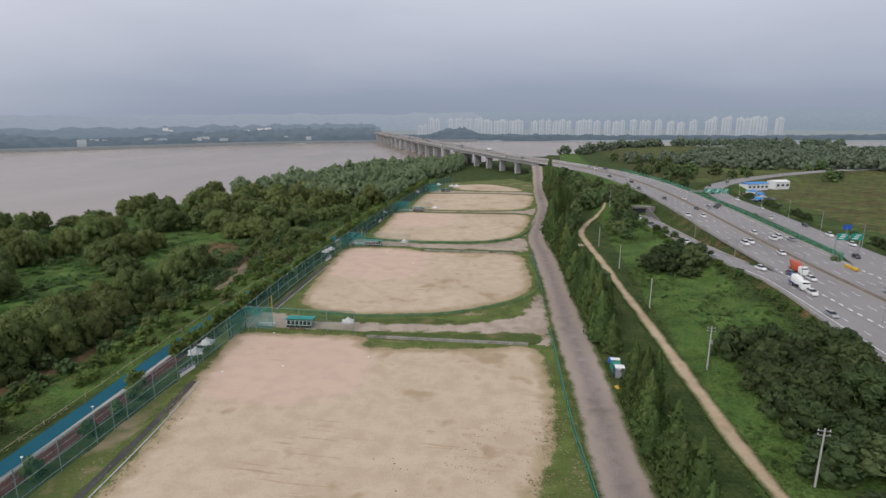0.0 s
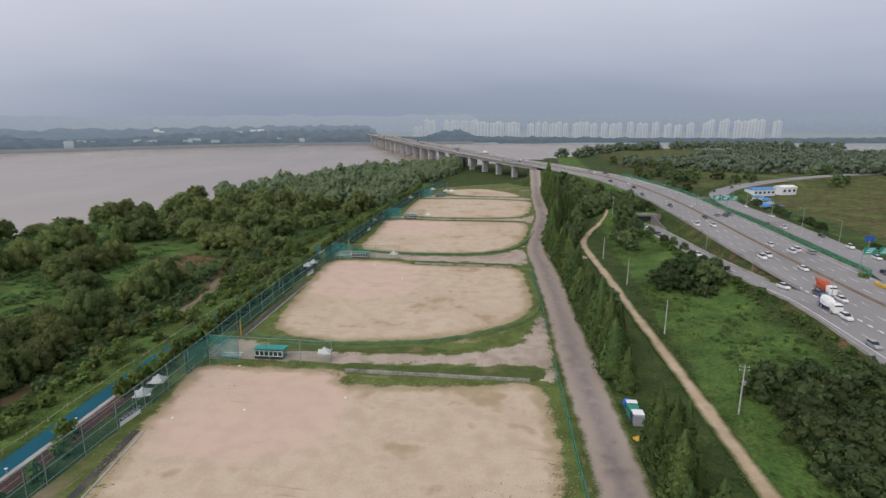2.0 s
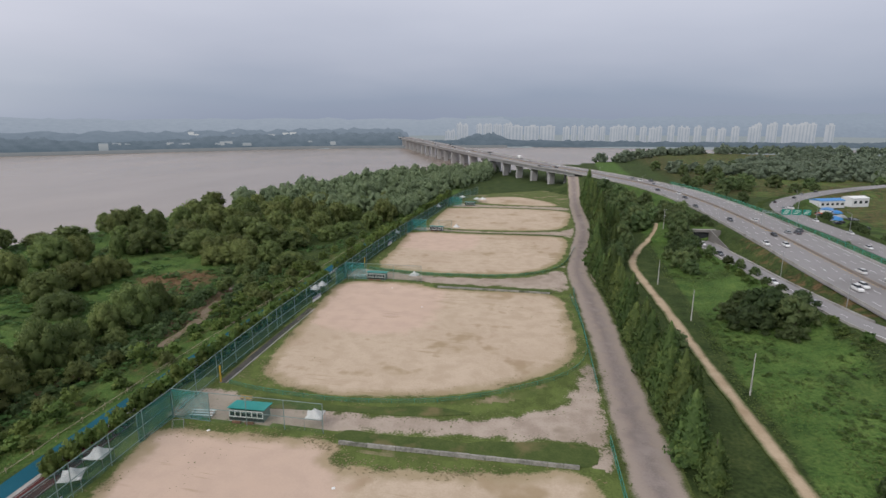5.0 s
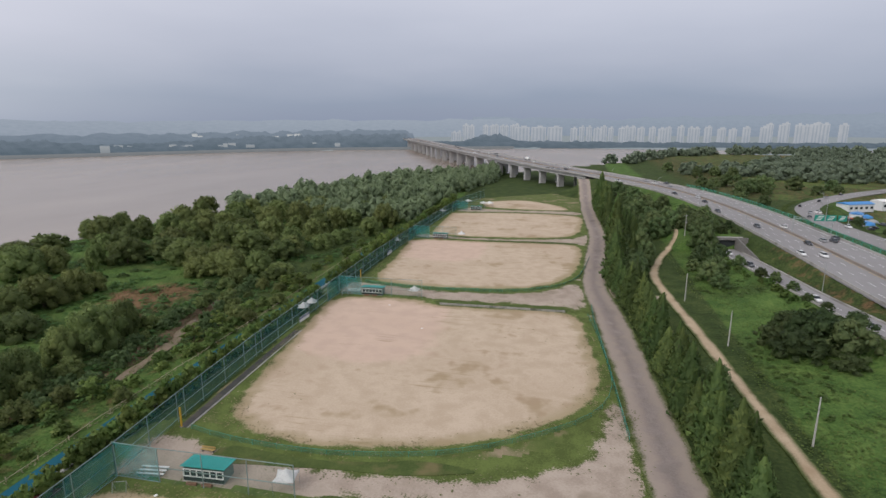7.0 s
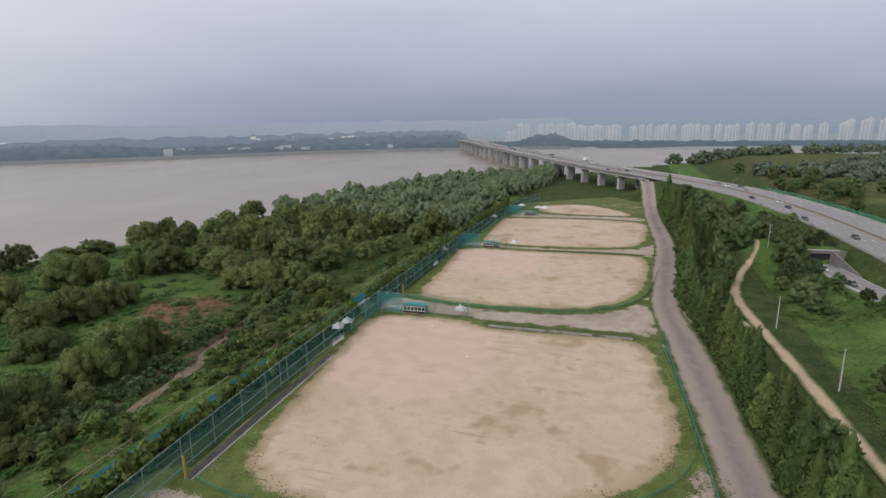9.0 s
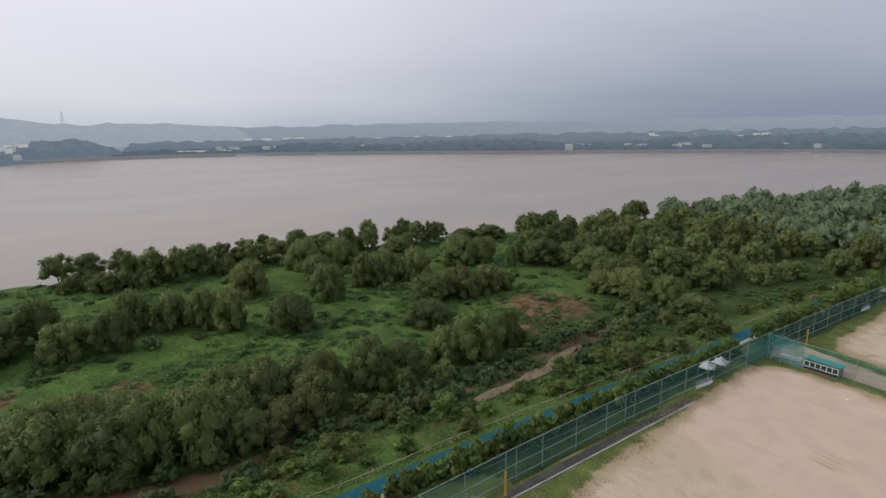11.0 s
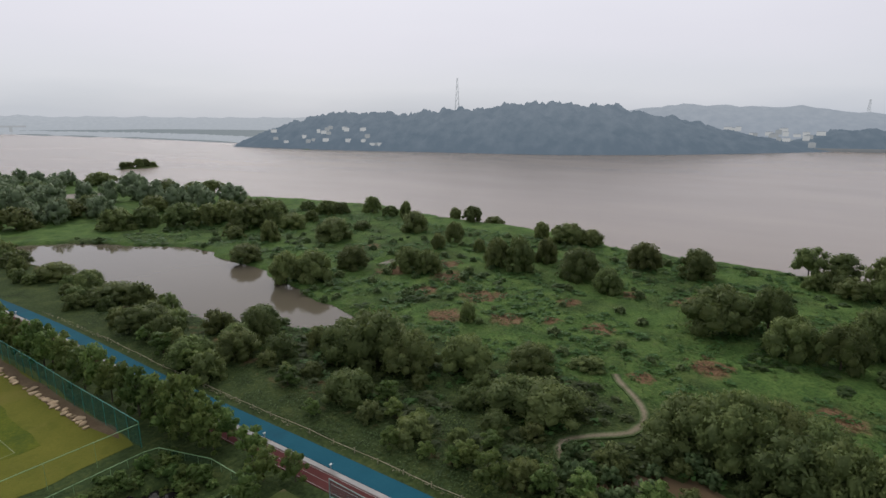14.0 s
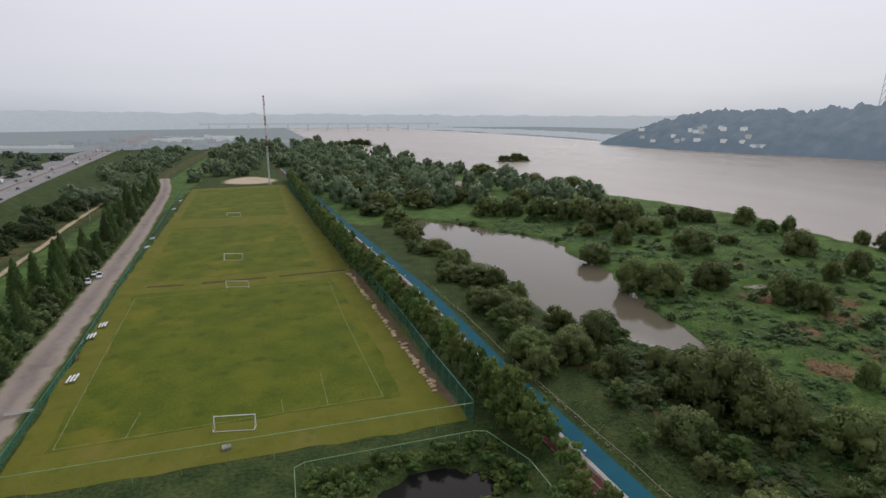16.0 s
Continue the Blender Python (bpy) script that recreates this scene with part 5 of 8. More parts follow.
scatter(FRESH, 20, 12, 26, 262, 420, 2.8, 4.4, 0.7, 1.25, "trees between road and footpath", lambda x, y: x > 12 and abs(x - np.interp(y, PATH_LINE[:, 1], PATH_LINE[:, 0])) > 3.5, seed=41)
scatter(FRESH, 24, 100, 300, 545, 780, 4, 7.5, 0.8, 0.9, "trees beyond the highway", lambda x, y: x > np.interp(y, [545, 780], [108, 40]) and line_distance(np.array([x]), np.array([y]), EXIT)[0][0] > 12 and math.hypot((x - 228) / 48, (y - 685) / 62) > 1, seed=42)
wood("low_scrub", "low scrub beyond the highway", M_FRESH, 30, 108, 124, 200, 430, 1.0, 1.8, 0.8, 0.9, lambda x, y: 9 < line_distance(np.array([x]), np.array([y]), EXIT)[0][0], 43, SMALL_CROWNS)
scatter(DARKS, 30, 46, 82, 55, 138, 3, 5.5, 0.5, 0.95, "dark trees below the highway", lambda x, y: x < np.interp(y, RAMP[:, 1], RAMP[:, 0]) - 8 and x > 46, seed=45)
for x, y, r in ((118, 520, 6), (126, 545, 7), (135, 560, 7), (112, 500, 5), (145, 575, 6), (122, 480, 4.5), (158, 592, 6), (105, 560, 5), (115, 590, 6), (130, 610, 7)):
    plant(FRESH, x, y, 2 * r, 0.95, group="trees beyond the highway")
# young trees along the netting
y = 236.0
while y < 440:
    plant(ROUNDS, -85.5 + rnd.uniform(-0.6, 0.6), y, rnd.uniform(4.4, 5.8), 1.05, group="young trees along the netting")
    y += rnd.uniform(4.2, 5.4)
y = 60.0
while y < 228:
    if y > 116 or rnd.random() < 0.3:
        plant(HEDGES, float(np.interp(y, CYCLE[:, 1], CYCLE[:, 0])) + 4.0 + rnd.uniform(-0.7, 0.9) + (3.2 if y < 92 else -0.2), y, rnd.uniform(3.4, 4.8), 1.35, group="hedge along the netting")
    y += rnd.uniform(1.9, 2.8) if y > 128 else rnd.uniform(2.4, 5)
y = 14.0
while y > -430:
    nx = float(np.interp(y, [-400, -240, -112, -50, 0, 14], [-38, -46, -55, -62, -66.5, -67.5]))
    plant(ROUNDS, nx - 2.6 + rnd.uniform(-0.6, 0.6), y, rnd.uniform(5.6, 7.4), 1.25, group="young trees along the netting")
    if rnd.random() < 0.3:
        plant(ROUNDS, nx - 6.0 + rnd.uniform(-0.8, 0.8), y + 1.5, rnd.uniform(3.6, 5.2), 1.0, group="young trees along the netting")
    y -= rnd.uniform(4.4, 5.6)
for k in range(50):
    an = rnd.uniform(0, 6.28)
    plant(HEDGES, -50 + math.cos(an) * rnd.uniform(10, 16), 20.5 + math.sin(an) * rnd.uniform(5.4, 8.6), rnd.uniform(1.8, 3.2), 0.8, group="bushes round the small pond")
for x, y, r in ((-70, 0, 3.2), (-69, 6, 3.4), (-73, 3, 2.6), (-71, 11, 3.0), (-74, 15, 2.4), (-70, 17, 2.2), (-73, 24, 2.6), (-71, 30, 2.8), (-66, 33, 2.4), (-74, 34, 2.2), (-75.5, 9, 2.2)):
    plant(ROUNDS, x, y, 2 * r, 1.0, group="young trees along the netting")
for x, y in ((-50, 28), (-42, 27), (-58, 28), (-38, 15), (-45, 12.5), (-55, 12), (-61, 12), (-36, 21), (-65, 22), (-63, 17)):
    plant(SHRUBS, x, y, rnd.uniform(3, 4.5), 1.0, group="bushes round the small pond")
for x, y, r in ((-84.5, -17, 3.4), (-88.5, 20, 1.8), (-90, 39, 1.8), (-91.5, 46, 1.6), (-92.5, 51, 1.8), (-91, 59, 2.8), (-85, -31, 3.0), (-86, -42, 2.4), (-95, 66, 2.4), (-94, 74, 2.0)):
    plant(ROUNDS, x, y, 2 * r, 0.8, group="yellow-green bushes beside the cycle path")
wood("low_scrub", "low green scrub scattered over the river flats", M_FRESH, 90, -230, -120, -200, 0, 1.0, 2.2, 0.7, 0.9, None, 44, SMALL_CROWNS)
scatter(HEDGES, 60, -66, -33, 11, 30, 0.8, 1.6, 0.55, 0.8, "bushes round the small pond", lambda x, y: math.hypot((x + 52) / 10, (y - 21) / 5.5) > 1.08, seed=46)
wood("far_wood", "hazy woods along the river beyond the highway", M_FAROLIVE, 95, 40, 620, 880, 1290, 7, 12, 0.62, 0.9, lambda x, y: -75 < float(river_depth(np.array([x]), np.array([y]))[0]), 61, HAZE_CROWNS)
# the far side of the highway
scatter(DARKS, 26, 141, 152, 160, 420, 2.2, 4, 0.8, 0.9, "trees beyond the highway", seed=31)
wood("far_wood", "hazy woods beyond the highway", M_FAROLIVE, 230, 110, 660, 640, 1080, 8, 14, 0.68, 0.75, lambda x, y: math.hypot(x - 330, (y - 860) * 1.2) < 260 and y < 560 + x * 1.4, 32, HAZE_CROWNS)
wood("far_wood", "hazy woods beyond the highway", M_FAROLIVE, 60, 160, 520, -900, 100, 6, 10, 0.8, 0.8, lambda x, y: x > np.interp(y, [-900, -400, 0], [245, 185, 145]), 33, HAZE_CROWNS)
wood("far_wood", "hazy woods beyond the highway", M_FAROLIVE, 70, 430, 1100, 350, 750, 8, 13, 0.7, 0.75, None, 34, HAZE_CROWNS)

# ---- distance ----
# Haze is in these glowing colours; ridge tops lighten towards the sky.
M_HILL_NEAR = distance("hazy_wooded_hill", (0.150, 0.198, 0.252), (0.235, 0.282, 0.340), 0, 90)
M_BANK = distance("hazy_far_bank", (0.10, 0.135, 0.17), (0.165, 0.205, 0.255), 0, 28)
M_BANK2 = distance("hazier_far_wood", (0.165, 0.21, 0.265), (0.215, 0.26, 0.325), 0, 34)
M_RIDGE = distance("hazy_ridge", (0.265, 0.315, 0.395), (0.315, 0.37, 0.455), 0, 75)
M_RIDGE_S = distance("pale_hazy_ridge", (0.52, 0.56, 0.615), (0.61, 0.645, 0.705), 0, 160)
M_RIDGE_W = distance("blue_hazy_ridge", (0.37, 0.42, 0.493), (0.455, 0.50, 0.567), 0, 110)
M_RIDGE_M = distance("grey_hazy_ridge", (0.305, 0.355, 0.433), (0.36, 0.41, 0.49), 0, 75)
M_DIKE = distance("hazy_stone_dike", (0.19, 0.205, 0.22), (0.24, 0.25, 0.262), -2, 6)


def ridge(name, points, depth, mat, label, seed, bumps=1.0, fine=0):
    """A wooded ridge: heights along a line, rounded across; fine: the spacing at which tree crowns show."""
    line = dense([(x, y) for x, y, h in points], fine or depth / 14)
    idx = np.linspace(0, len(points) - 1, len(line))
    hh = np.interp(idx, range(len(points)), [h for x, y, h in points])
    d = np.gradient(line, axis=0)
    d /= np.linalg.norm(d, axis=1)[:, None]
    n = np.stack([d[:, 1], -d[:, 0]], 1)
    k = int(depth / fine) if fine else 18
    s = np.linspace(0, 1, k)
    xy = line[:, None, :] + n[:, None, :] * ((s - 0.5) * depth)[None, :, None]
    px, py = xy[..., 0], xy[..., 1]
    c = depth / 12
    bump = lattice(px, py, c, seed) * 0.10 + lattice(px, py, c * 0.35, seed + 1) * 0.08 + lattice(px, py, c * 0.12, seed + 2) * 0.05
    pz = -3 + np.maximum(0, hh + 3)[:, None] * (np.sin(math.pi * s) ** 0.8)[None, :] * (1 + bump * bumps)
    if fine:
        pz = np.maximum(pz, -3)
        pz += (lattice(px, py, 17, seed + 5) * 1.1 + np.abs(lattice(px, py, 8, seed + 6)) * 1.3) * np.minimum(1, pz / 12).clip(0)
    v = np.stack([px, py, pz], -1).reshape(-1, 3).tolist()
    f = [(i * k + j, i * k + j + 1, i * k + k + j + 1, i * k + k + j) for i in range(len(line) - 1) for j in range(k - 1)]
    return tagged(part(name, (v, f), mat), label, "hill", kind="structure")


HILL_LINE = [(-790, -970, 22), (-805, -860, 54), (-830, -700, 62), (-875, -560, 61), (-905, -460, 69), (-945, -350, 75), (-1030, -240, 70), (-1130, -150, 50), (-1215, -85, 26), (-1270, -40, 8)]
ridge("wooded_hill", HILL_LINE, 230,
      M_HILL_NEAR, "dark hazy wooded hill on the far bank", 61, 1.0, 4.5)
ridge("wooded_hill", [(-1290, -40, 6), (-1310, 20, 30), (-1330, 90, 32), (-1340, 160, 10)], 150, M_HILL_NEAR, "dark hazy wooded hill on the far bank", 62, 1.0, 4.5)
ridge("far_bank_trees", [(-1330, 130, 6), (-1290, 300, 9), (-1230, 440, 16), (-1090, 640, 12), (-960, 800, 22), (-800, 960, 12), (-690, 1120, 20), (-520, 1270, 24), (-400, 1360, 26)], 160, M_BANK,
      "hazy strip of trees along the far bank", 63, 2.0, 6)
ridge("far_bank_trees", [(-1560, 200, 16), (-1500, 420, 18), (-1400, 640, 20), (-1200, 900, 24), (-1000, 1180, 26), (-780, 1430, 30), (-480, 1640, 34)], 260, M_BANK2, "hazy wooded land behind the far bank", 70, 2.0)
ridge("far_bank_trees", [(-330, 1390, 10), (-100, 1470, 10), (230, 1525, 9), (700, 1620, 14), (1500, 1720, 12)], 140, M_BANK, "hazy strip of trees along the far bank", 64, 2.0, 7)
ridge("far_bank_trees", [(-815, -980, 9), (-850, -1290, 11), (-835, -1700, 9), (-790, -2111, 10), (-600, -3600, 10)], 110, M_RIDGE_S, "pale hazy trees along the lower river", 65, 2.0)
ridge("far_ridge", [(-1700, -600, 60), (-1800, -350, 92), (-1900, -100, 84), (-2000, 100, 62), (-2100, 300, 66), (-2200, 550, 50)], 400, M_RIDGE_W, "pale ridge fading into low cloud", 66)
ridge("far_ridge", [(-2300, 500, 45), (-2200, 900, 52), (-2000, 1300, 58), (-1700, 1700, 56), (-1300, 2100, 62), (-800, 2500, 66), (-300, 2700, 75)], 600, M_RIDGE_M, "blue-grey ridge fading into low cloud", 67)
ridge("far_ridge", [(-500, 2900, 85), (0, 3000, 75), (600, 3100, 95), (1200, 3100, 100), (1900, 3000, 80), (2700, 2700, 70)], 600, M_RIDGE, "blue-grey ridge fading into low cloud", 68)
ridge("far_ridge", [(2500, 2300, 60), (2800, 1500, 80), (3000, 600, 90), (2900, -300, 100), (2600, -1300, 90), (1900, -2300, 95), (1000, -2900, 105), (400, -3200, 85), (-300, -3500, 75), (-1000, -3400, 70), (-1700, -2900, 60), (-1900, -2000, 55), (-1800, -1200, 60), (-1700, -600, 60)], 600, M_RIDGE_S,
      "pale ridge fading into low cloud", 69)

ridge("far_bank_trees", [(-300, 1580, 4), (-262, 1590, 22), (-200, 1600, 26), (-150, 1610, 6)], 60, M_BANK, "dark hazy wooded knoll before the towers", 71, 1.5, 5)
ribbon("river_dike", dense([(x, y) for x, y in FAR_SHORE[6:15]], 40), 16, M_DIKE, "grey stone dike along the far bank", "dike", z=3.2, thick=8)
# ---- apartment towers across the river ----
# Wall and window tones glow, with the haze over the river mixed in.
M_TOWER = distance("hazed_apartment_walls", (0.39, 0.42, 0.47), (0.49, 0.51, 0.55), 0, 70)
M_TOWER_DARK = distance("hazed_apartment_windows", (0.31, 0.35, 0.41), (0.38, 0.415, 0.47), 0, 70)


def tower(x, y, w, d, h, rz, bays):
    t = thing("apartment_tower", "tall concrete apartment slab with window bays, pale with haze", "building", "apartment towers", at=pose(x, y, 2, 0, 0, rz))
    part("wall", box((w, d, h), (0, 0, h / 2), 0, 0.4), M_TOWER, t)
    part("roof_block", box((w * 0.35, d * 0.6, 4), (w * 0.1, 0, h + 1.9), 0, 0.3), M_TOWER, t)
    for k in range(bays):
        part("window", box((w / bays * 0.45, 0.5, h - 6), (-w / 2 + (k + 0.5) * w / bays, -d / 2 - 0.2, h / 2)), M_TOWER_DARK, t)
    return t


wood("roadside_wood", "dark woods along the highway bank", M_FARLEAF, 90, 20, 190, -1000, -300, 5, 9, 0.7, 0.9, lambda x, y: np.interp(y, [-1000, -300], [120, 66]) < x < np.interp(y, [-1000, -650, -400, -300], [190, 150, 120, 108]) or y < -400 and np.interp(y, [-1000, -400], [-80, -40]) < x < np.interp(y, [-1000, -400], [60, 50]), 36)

g = random.Random(4)
TOP = 46.0
TOWER_ROWS = [(-360, 1760, 26, 14), (-346, 1770, 28, 12), (-322, 1750, TOP + 3, 15), (-306, 1765, TOP, 13)] + [(-288 + k * 17, 1930 + (k % 2) * 40, TOP + g.uniform(-1, 4), 15) for k in range(7)]
TOWER_ROWS += [(-152 + k * 47, 1750 + k * 12, TOP - 3, 42) for k in range(3)]
for x0, x1, lo, hi in ((-12, 118, -7, -1), (122, 300, -6, 0), (308, 500, -7, 0), (520, 722, 4, 10)):
    x = x0
    while x < x1:
        w = g.uniform(13, 19)
        TOWER_ROWS.append((x + w / 2, 1760 + g.choice((0, 45, 90)), TOP + g.uniform(lo, hi), w))
        x += w + g.choice((1.5, 3, 6, 9))
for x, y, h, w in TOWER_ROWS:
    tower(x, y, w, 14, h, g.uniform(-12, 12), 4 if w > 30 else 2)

# bridge
M_PIER = material("grey_pier_concrete", (0.30, 0.295, 0.29), (0.40, 0.39, 0.385), 0.1, 0.9, 0.1, 8)
bridge = thing("bridge", "long concrete girder bridge on twin wall piers", "bridge", kind="structure")
deck = HW3[HW3[:, 1] > 545]
for s in (-9.0, 9.0):
    ribbon("girder", offset_line(deck, s), 9.5, M_PIER, "", thick=2.6, lift=-0.45, parent=bridge)
run = np.concatenate([[0], np.cumsum(np.linalg.norm(np.diff(deck[:, :2], axis=0), axis=1))])
d = 12.0
while d < run[-1]:
    x, y, z = (float(np.interp(d, run, deck[:, k])) for k in range(3))
    i = min(int(np.searchsorted(run, d)), len(deck) - 2)
    ang = math.atan2(deck[i + 1, 1] - deck[i, 1], deck[i + 1, 0] - deck[i, 0])
    for s in (-9.0, 9.0):
        px, py = x + math.sin(ang) * s, y - math.cos(ang) * s
        bm = bmesh.new()
        add_box(bm, (3.0, 6.5, z + 4.0), (px, py, (z - 9.5) / 2 + 1.5), ang, 0.5)
        add_box(bm, (3.4, 9.0, 1.6), (px, py, z - 3.6), ang, 0.3)
        part("pier", bm, M_PIER, bridge)
    d += 30 if y < 690 else 48


# ---- netting, fences ----
def net_material(name, colour, density):
    m = bpy.data.materials.new(name)
    m.use_nodes = True
    nt, ln = m.node_tree.nodes, m.node_tree.links
    bs = nt["Principled BSDF"]
    bs.inputs["Base Color"].default_value, bs.inputs["Roughness"].default_value = (*colour, 1), 0.8
    geo = nt.new("ShaderNodeNewGeometry")
    n = nt.new("ShaderNodeTexNoise")
    n.inputs["Scale"].default_value = 0.4
    ln.new(geo.outputs["Position"], n.inputs["Vector"])
    r = nt.new("ShaderNodeMapRange")
    r.inputs["From Min"].default_value, r.inputs["From Max"].default_value = 0.3, 0.7
    r.inputs["To Min"].default_value, r.inputs["To Max"].default_value = density * 0.75, density * 1.25
    ln.new(n.outputs["Fac"], r.inputs["Value"])
    tr, mx = nt.new("ShaderNodeBsdfTransparent"), nt.new("ShaderNodeMixShader")
    ln.new(r.outputs[0], mx.inputs[0])
    ln.new(tr.outputs[0], mx.inputs[1])
    ln.new(bs.outputs[0], mx.inputs[2])
    ln.new(mx.outputs[0], nt["Material Output"].inputs[0])
    return m


M_NET = net_material("teal_netting", (0.016, 0.14, 0.135), 0.37)
M_NET_DENSE = net_material("dense_teal_netting", (0.012, 0.20, 0.19), 0.48)
M_NET_LIGHT = net_material("light_green_netting", (0.03, 0.16, 0.10), 0.13)
M_NET_PITCH = net_material("thin_green_netting", (0.02, 0.17, 0.12), 0.3)
M_NET_FINE = net_material("fine_clear_netting", (0.05, 0.16, 0.08), 0.05)
M_NETPOST = plain("weathered_green_grey_post", (0.20, 0.26, 0.245), 0.6, 0.2)
M_LIGHT_RAIL = plain("light_green_rail", (0.20, 0.33, 0.15), 0.6)
M_MESHWIRE = net_material("green_wire_mesh", (0.02, 0.16, 0.10), 0.45)


def fence(name, label, pts, height, net, post_r=0.075, rails=(0.12, 0.5, 1.0), spacing=8.2, post_mat=None, rail_r=0.05, category="fence", group="", skirt=0.0):
    """Posts, rails and one panel of netting a bay along a bent line."""
    line = np.array(pts, float)
    t = thing(name, label, category, group, at=pose(line[0][0], line[0][1], 0))
    pm = post_mat or M_NETPOST
    o = line[0]
    seg = np.linalg.norm(np.diff(line, axis=0), axis=1)
    run = np.concatenate([[0], np.cumsum(seg)])
    n = max(1, round(run[-1] / spacing))
    stops = sorted(set(np.round(np.linspace(0, run[-1], n + 1), 2)) | set(np.round(run, 2))) if len(pts) < 6 else list(np.linspace(0, run[-1], n + 1))
    p = [(float(np.interp(s, run, line[:, 0])) - o[0], float(np.interp(s, run, line[:, 1])) - o[1]) for s in stops]
    post = None
    for x, y in p:
        if post is None:
            post = part("post", rod((0, 0, -0.4), (0, 0, height + 0.05), post_r, None, 6), pm, t)
            post.location = (x, y, 0)
        else:
            q = new("post", post.data)
            q.parent, q.location = t, (x, y, 0)
    for (ax, ay), (bx, by) in zip(p, p[1:]):
        v = [(ax, ay, skirt), (bx, by, skirt), (bx, by, height), (ax, ay, height)]
        part("net_panel", (v, [(0, 1, 2, 3)]), net, t)
    for h in rails:
        v, f = [], []
        for k, (ax, ay) in enumerate(p):
            q0, q1 = p[max(k - 1, 0)], p[min(k + 1, len(p) - 1)]
            a = math.atan2(q1[1] - q0[1], q1[0] - q0[0])
            for dx, dz in ((-1, -1), (1, -1), (1, 1), (-1, 1)):
                v.append((ax - math.sin(a) * rail_r * dx, ay + math.cos(a) * rail_r * dx, h * height + rail_r * dz))
            if k:
                f += [(4 * k - 4 + j, 4 * k - 4 + (j + 1) % 4, 4 * k + (j + 1) % 4, 4 * k + j) for j in range(4)]
        part("rail", (v, f), pm, t)
    return t


NET_LABEL = "tall teal ball netting on galvanised posts with rails"
fence("ball_netting", NET_LABEL, [(-72.5, 44), (-73.6, 80), (-74.3, 105), (-75.6, 131.2)], 5.8, M_NET, group="ball netting")
fence("ball_netting", NET_LABEL, [(-75.6, 131.2), (-77.2, 150), (-79.0, 178), (-80.2, 222)], 5.8, M_NET, group="ball netting")
fence("ball_netting", NET_LABEL, [(-80.2, 222), (-81.2, 270), (-81.2, 330), (-80.0, 400), (-77, 445), (-70, 480)], 5.8, M_NET, group="ball netting")
for cx, cy, ln_x in ((-75.6, 131.2, -45), (-80.2, 230, -52), (-81.2, 324, -60), (-79, 416, -60)):
    fence("corner_netting", "dense teal netting across a field corner", [(cx, cy), (cx + 8, cy + 0.1)], 6.0, M_NET_DENSE, rails=(0.02, 1.0), group="ball netting")
    fence("backstop_fence", "thin wire backstop fence on steel posts", [(cx + 8, cy + 0.1), (ln_x, cy + 0.9)], 6.0, M_NET_LIGHT, rails=(0.45, 1.0), group="ball netting")
    fence("corner_netting", "dense teal netting across a field corner", [(cx + 0.2, cy - 9), (cx + 0.4, cy - 0.2)], 5.6, M_NET_DENSE, rails=(0.02,), group="ball netting")
rim = dense([(-73, 146), (-66, 144.6), (-55, 143.8), (-42, 144.5), (-25, 149), (-10, 158.5), (0, 169), (3.5, 183), (2, 205), (-0.5, 226)], 3)
fence("outfield_fence", "low green wire fence round the outfield", rim, 1.0, M_NET_PITCH, 0.035, (1.0,), 4.6, M_GREEN_STEEL, 0.025)
rim3 = dense([(-76, 244), (-66, 242), (-45, 241.5), (-19, 247), (-4, 264), (2, 300)], 4)
fence("outfield_fence", "low green wire fence round the outfield", rim3, 1.0, M_MESHWIRE, 0.035, (1.0,), 4, M_GREEN_STEEL, 0.025)
road_fence = dense([(14, 45), (11, 77), (9, 94), (7.2, 123), (6, 141)], 4)
fence("road_fence", "low teal mesh fence beside the gravel road", road_fence, 1.4, M_MESHWIRE, 0.04, (0.05, 1.0), 3.0, M_GREEN_STEEL, 0.04)
fence("road_fence", "low teal mesh fence beside the gravel road", dense([(5, 160), (4, 177), (2.6, 200), (1, 221), (0.8, 234)], 4), 1.3, M_MESHWIRE, 0.04, (1.0,), 3.0, M_GREEN_STEEL, 0.035)
# soccer ground fences
fence("pitch_netting", "green netting on thin posts beside the soccer pitch", [(-63.5, 5.5), (-62, -19), (-61, -42), (-57.5, -101), (-47, -230), (-37, -392)], 5.0, M_NET_PITCH, 0.05, (1.0,), 4.2, M_GREEN_STEEL, 0.05)
fence("pitch_netting", "thin green netting at the pitch end", [(-63.5, 5.5), (13.8, 6.5)], 4.6, M_NET_FINE, 0.03, (1.0,), 7.2, M_LIGHT_RAIL, 0.05)
fence("pitch_fence", "low teal mesh fence between pitch and gravel road", [(13.8, 6.5), (15.5, -22), (17, -50), (22, -108), (28, -190), (36, -300), (44, -390)], 1.6, M_MESHWIRE, 0.04, (1.0,), 5.2, M_GREEN_STEEL, 0.04)
fence("pond_fence", "light green wire fence round a small pond", [(-31.5, 30), (-31.5, 10.5), (-64, 9.5), (-68, 20), (-68.5, 30), (-60, 31)], 1.5, M_NET_LIGHT, 0.04, (1.0,), 2.6, M_LIGHT_RAIL, 0.05)
M_DARKWATER = water_material("dark_still_water", (0.014, 0.013, 0.012), 0.05, 0.03)
M_DARKWATER.node_tree.nodes["Principled BSDF"].inputs["IOR"].default_value = 1.08
tagged(part("pond_water", ([(-64, 14, -1.15), (-40, 13.5, -1.15), (-40, 28, -1.15), (-64, 28, -1.15)], [(0, 1, 2, 3)]), M_DARKWATER), "dark still water of a small fenced pond", "pond", kind="structure")

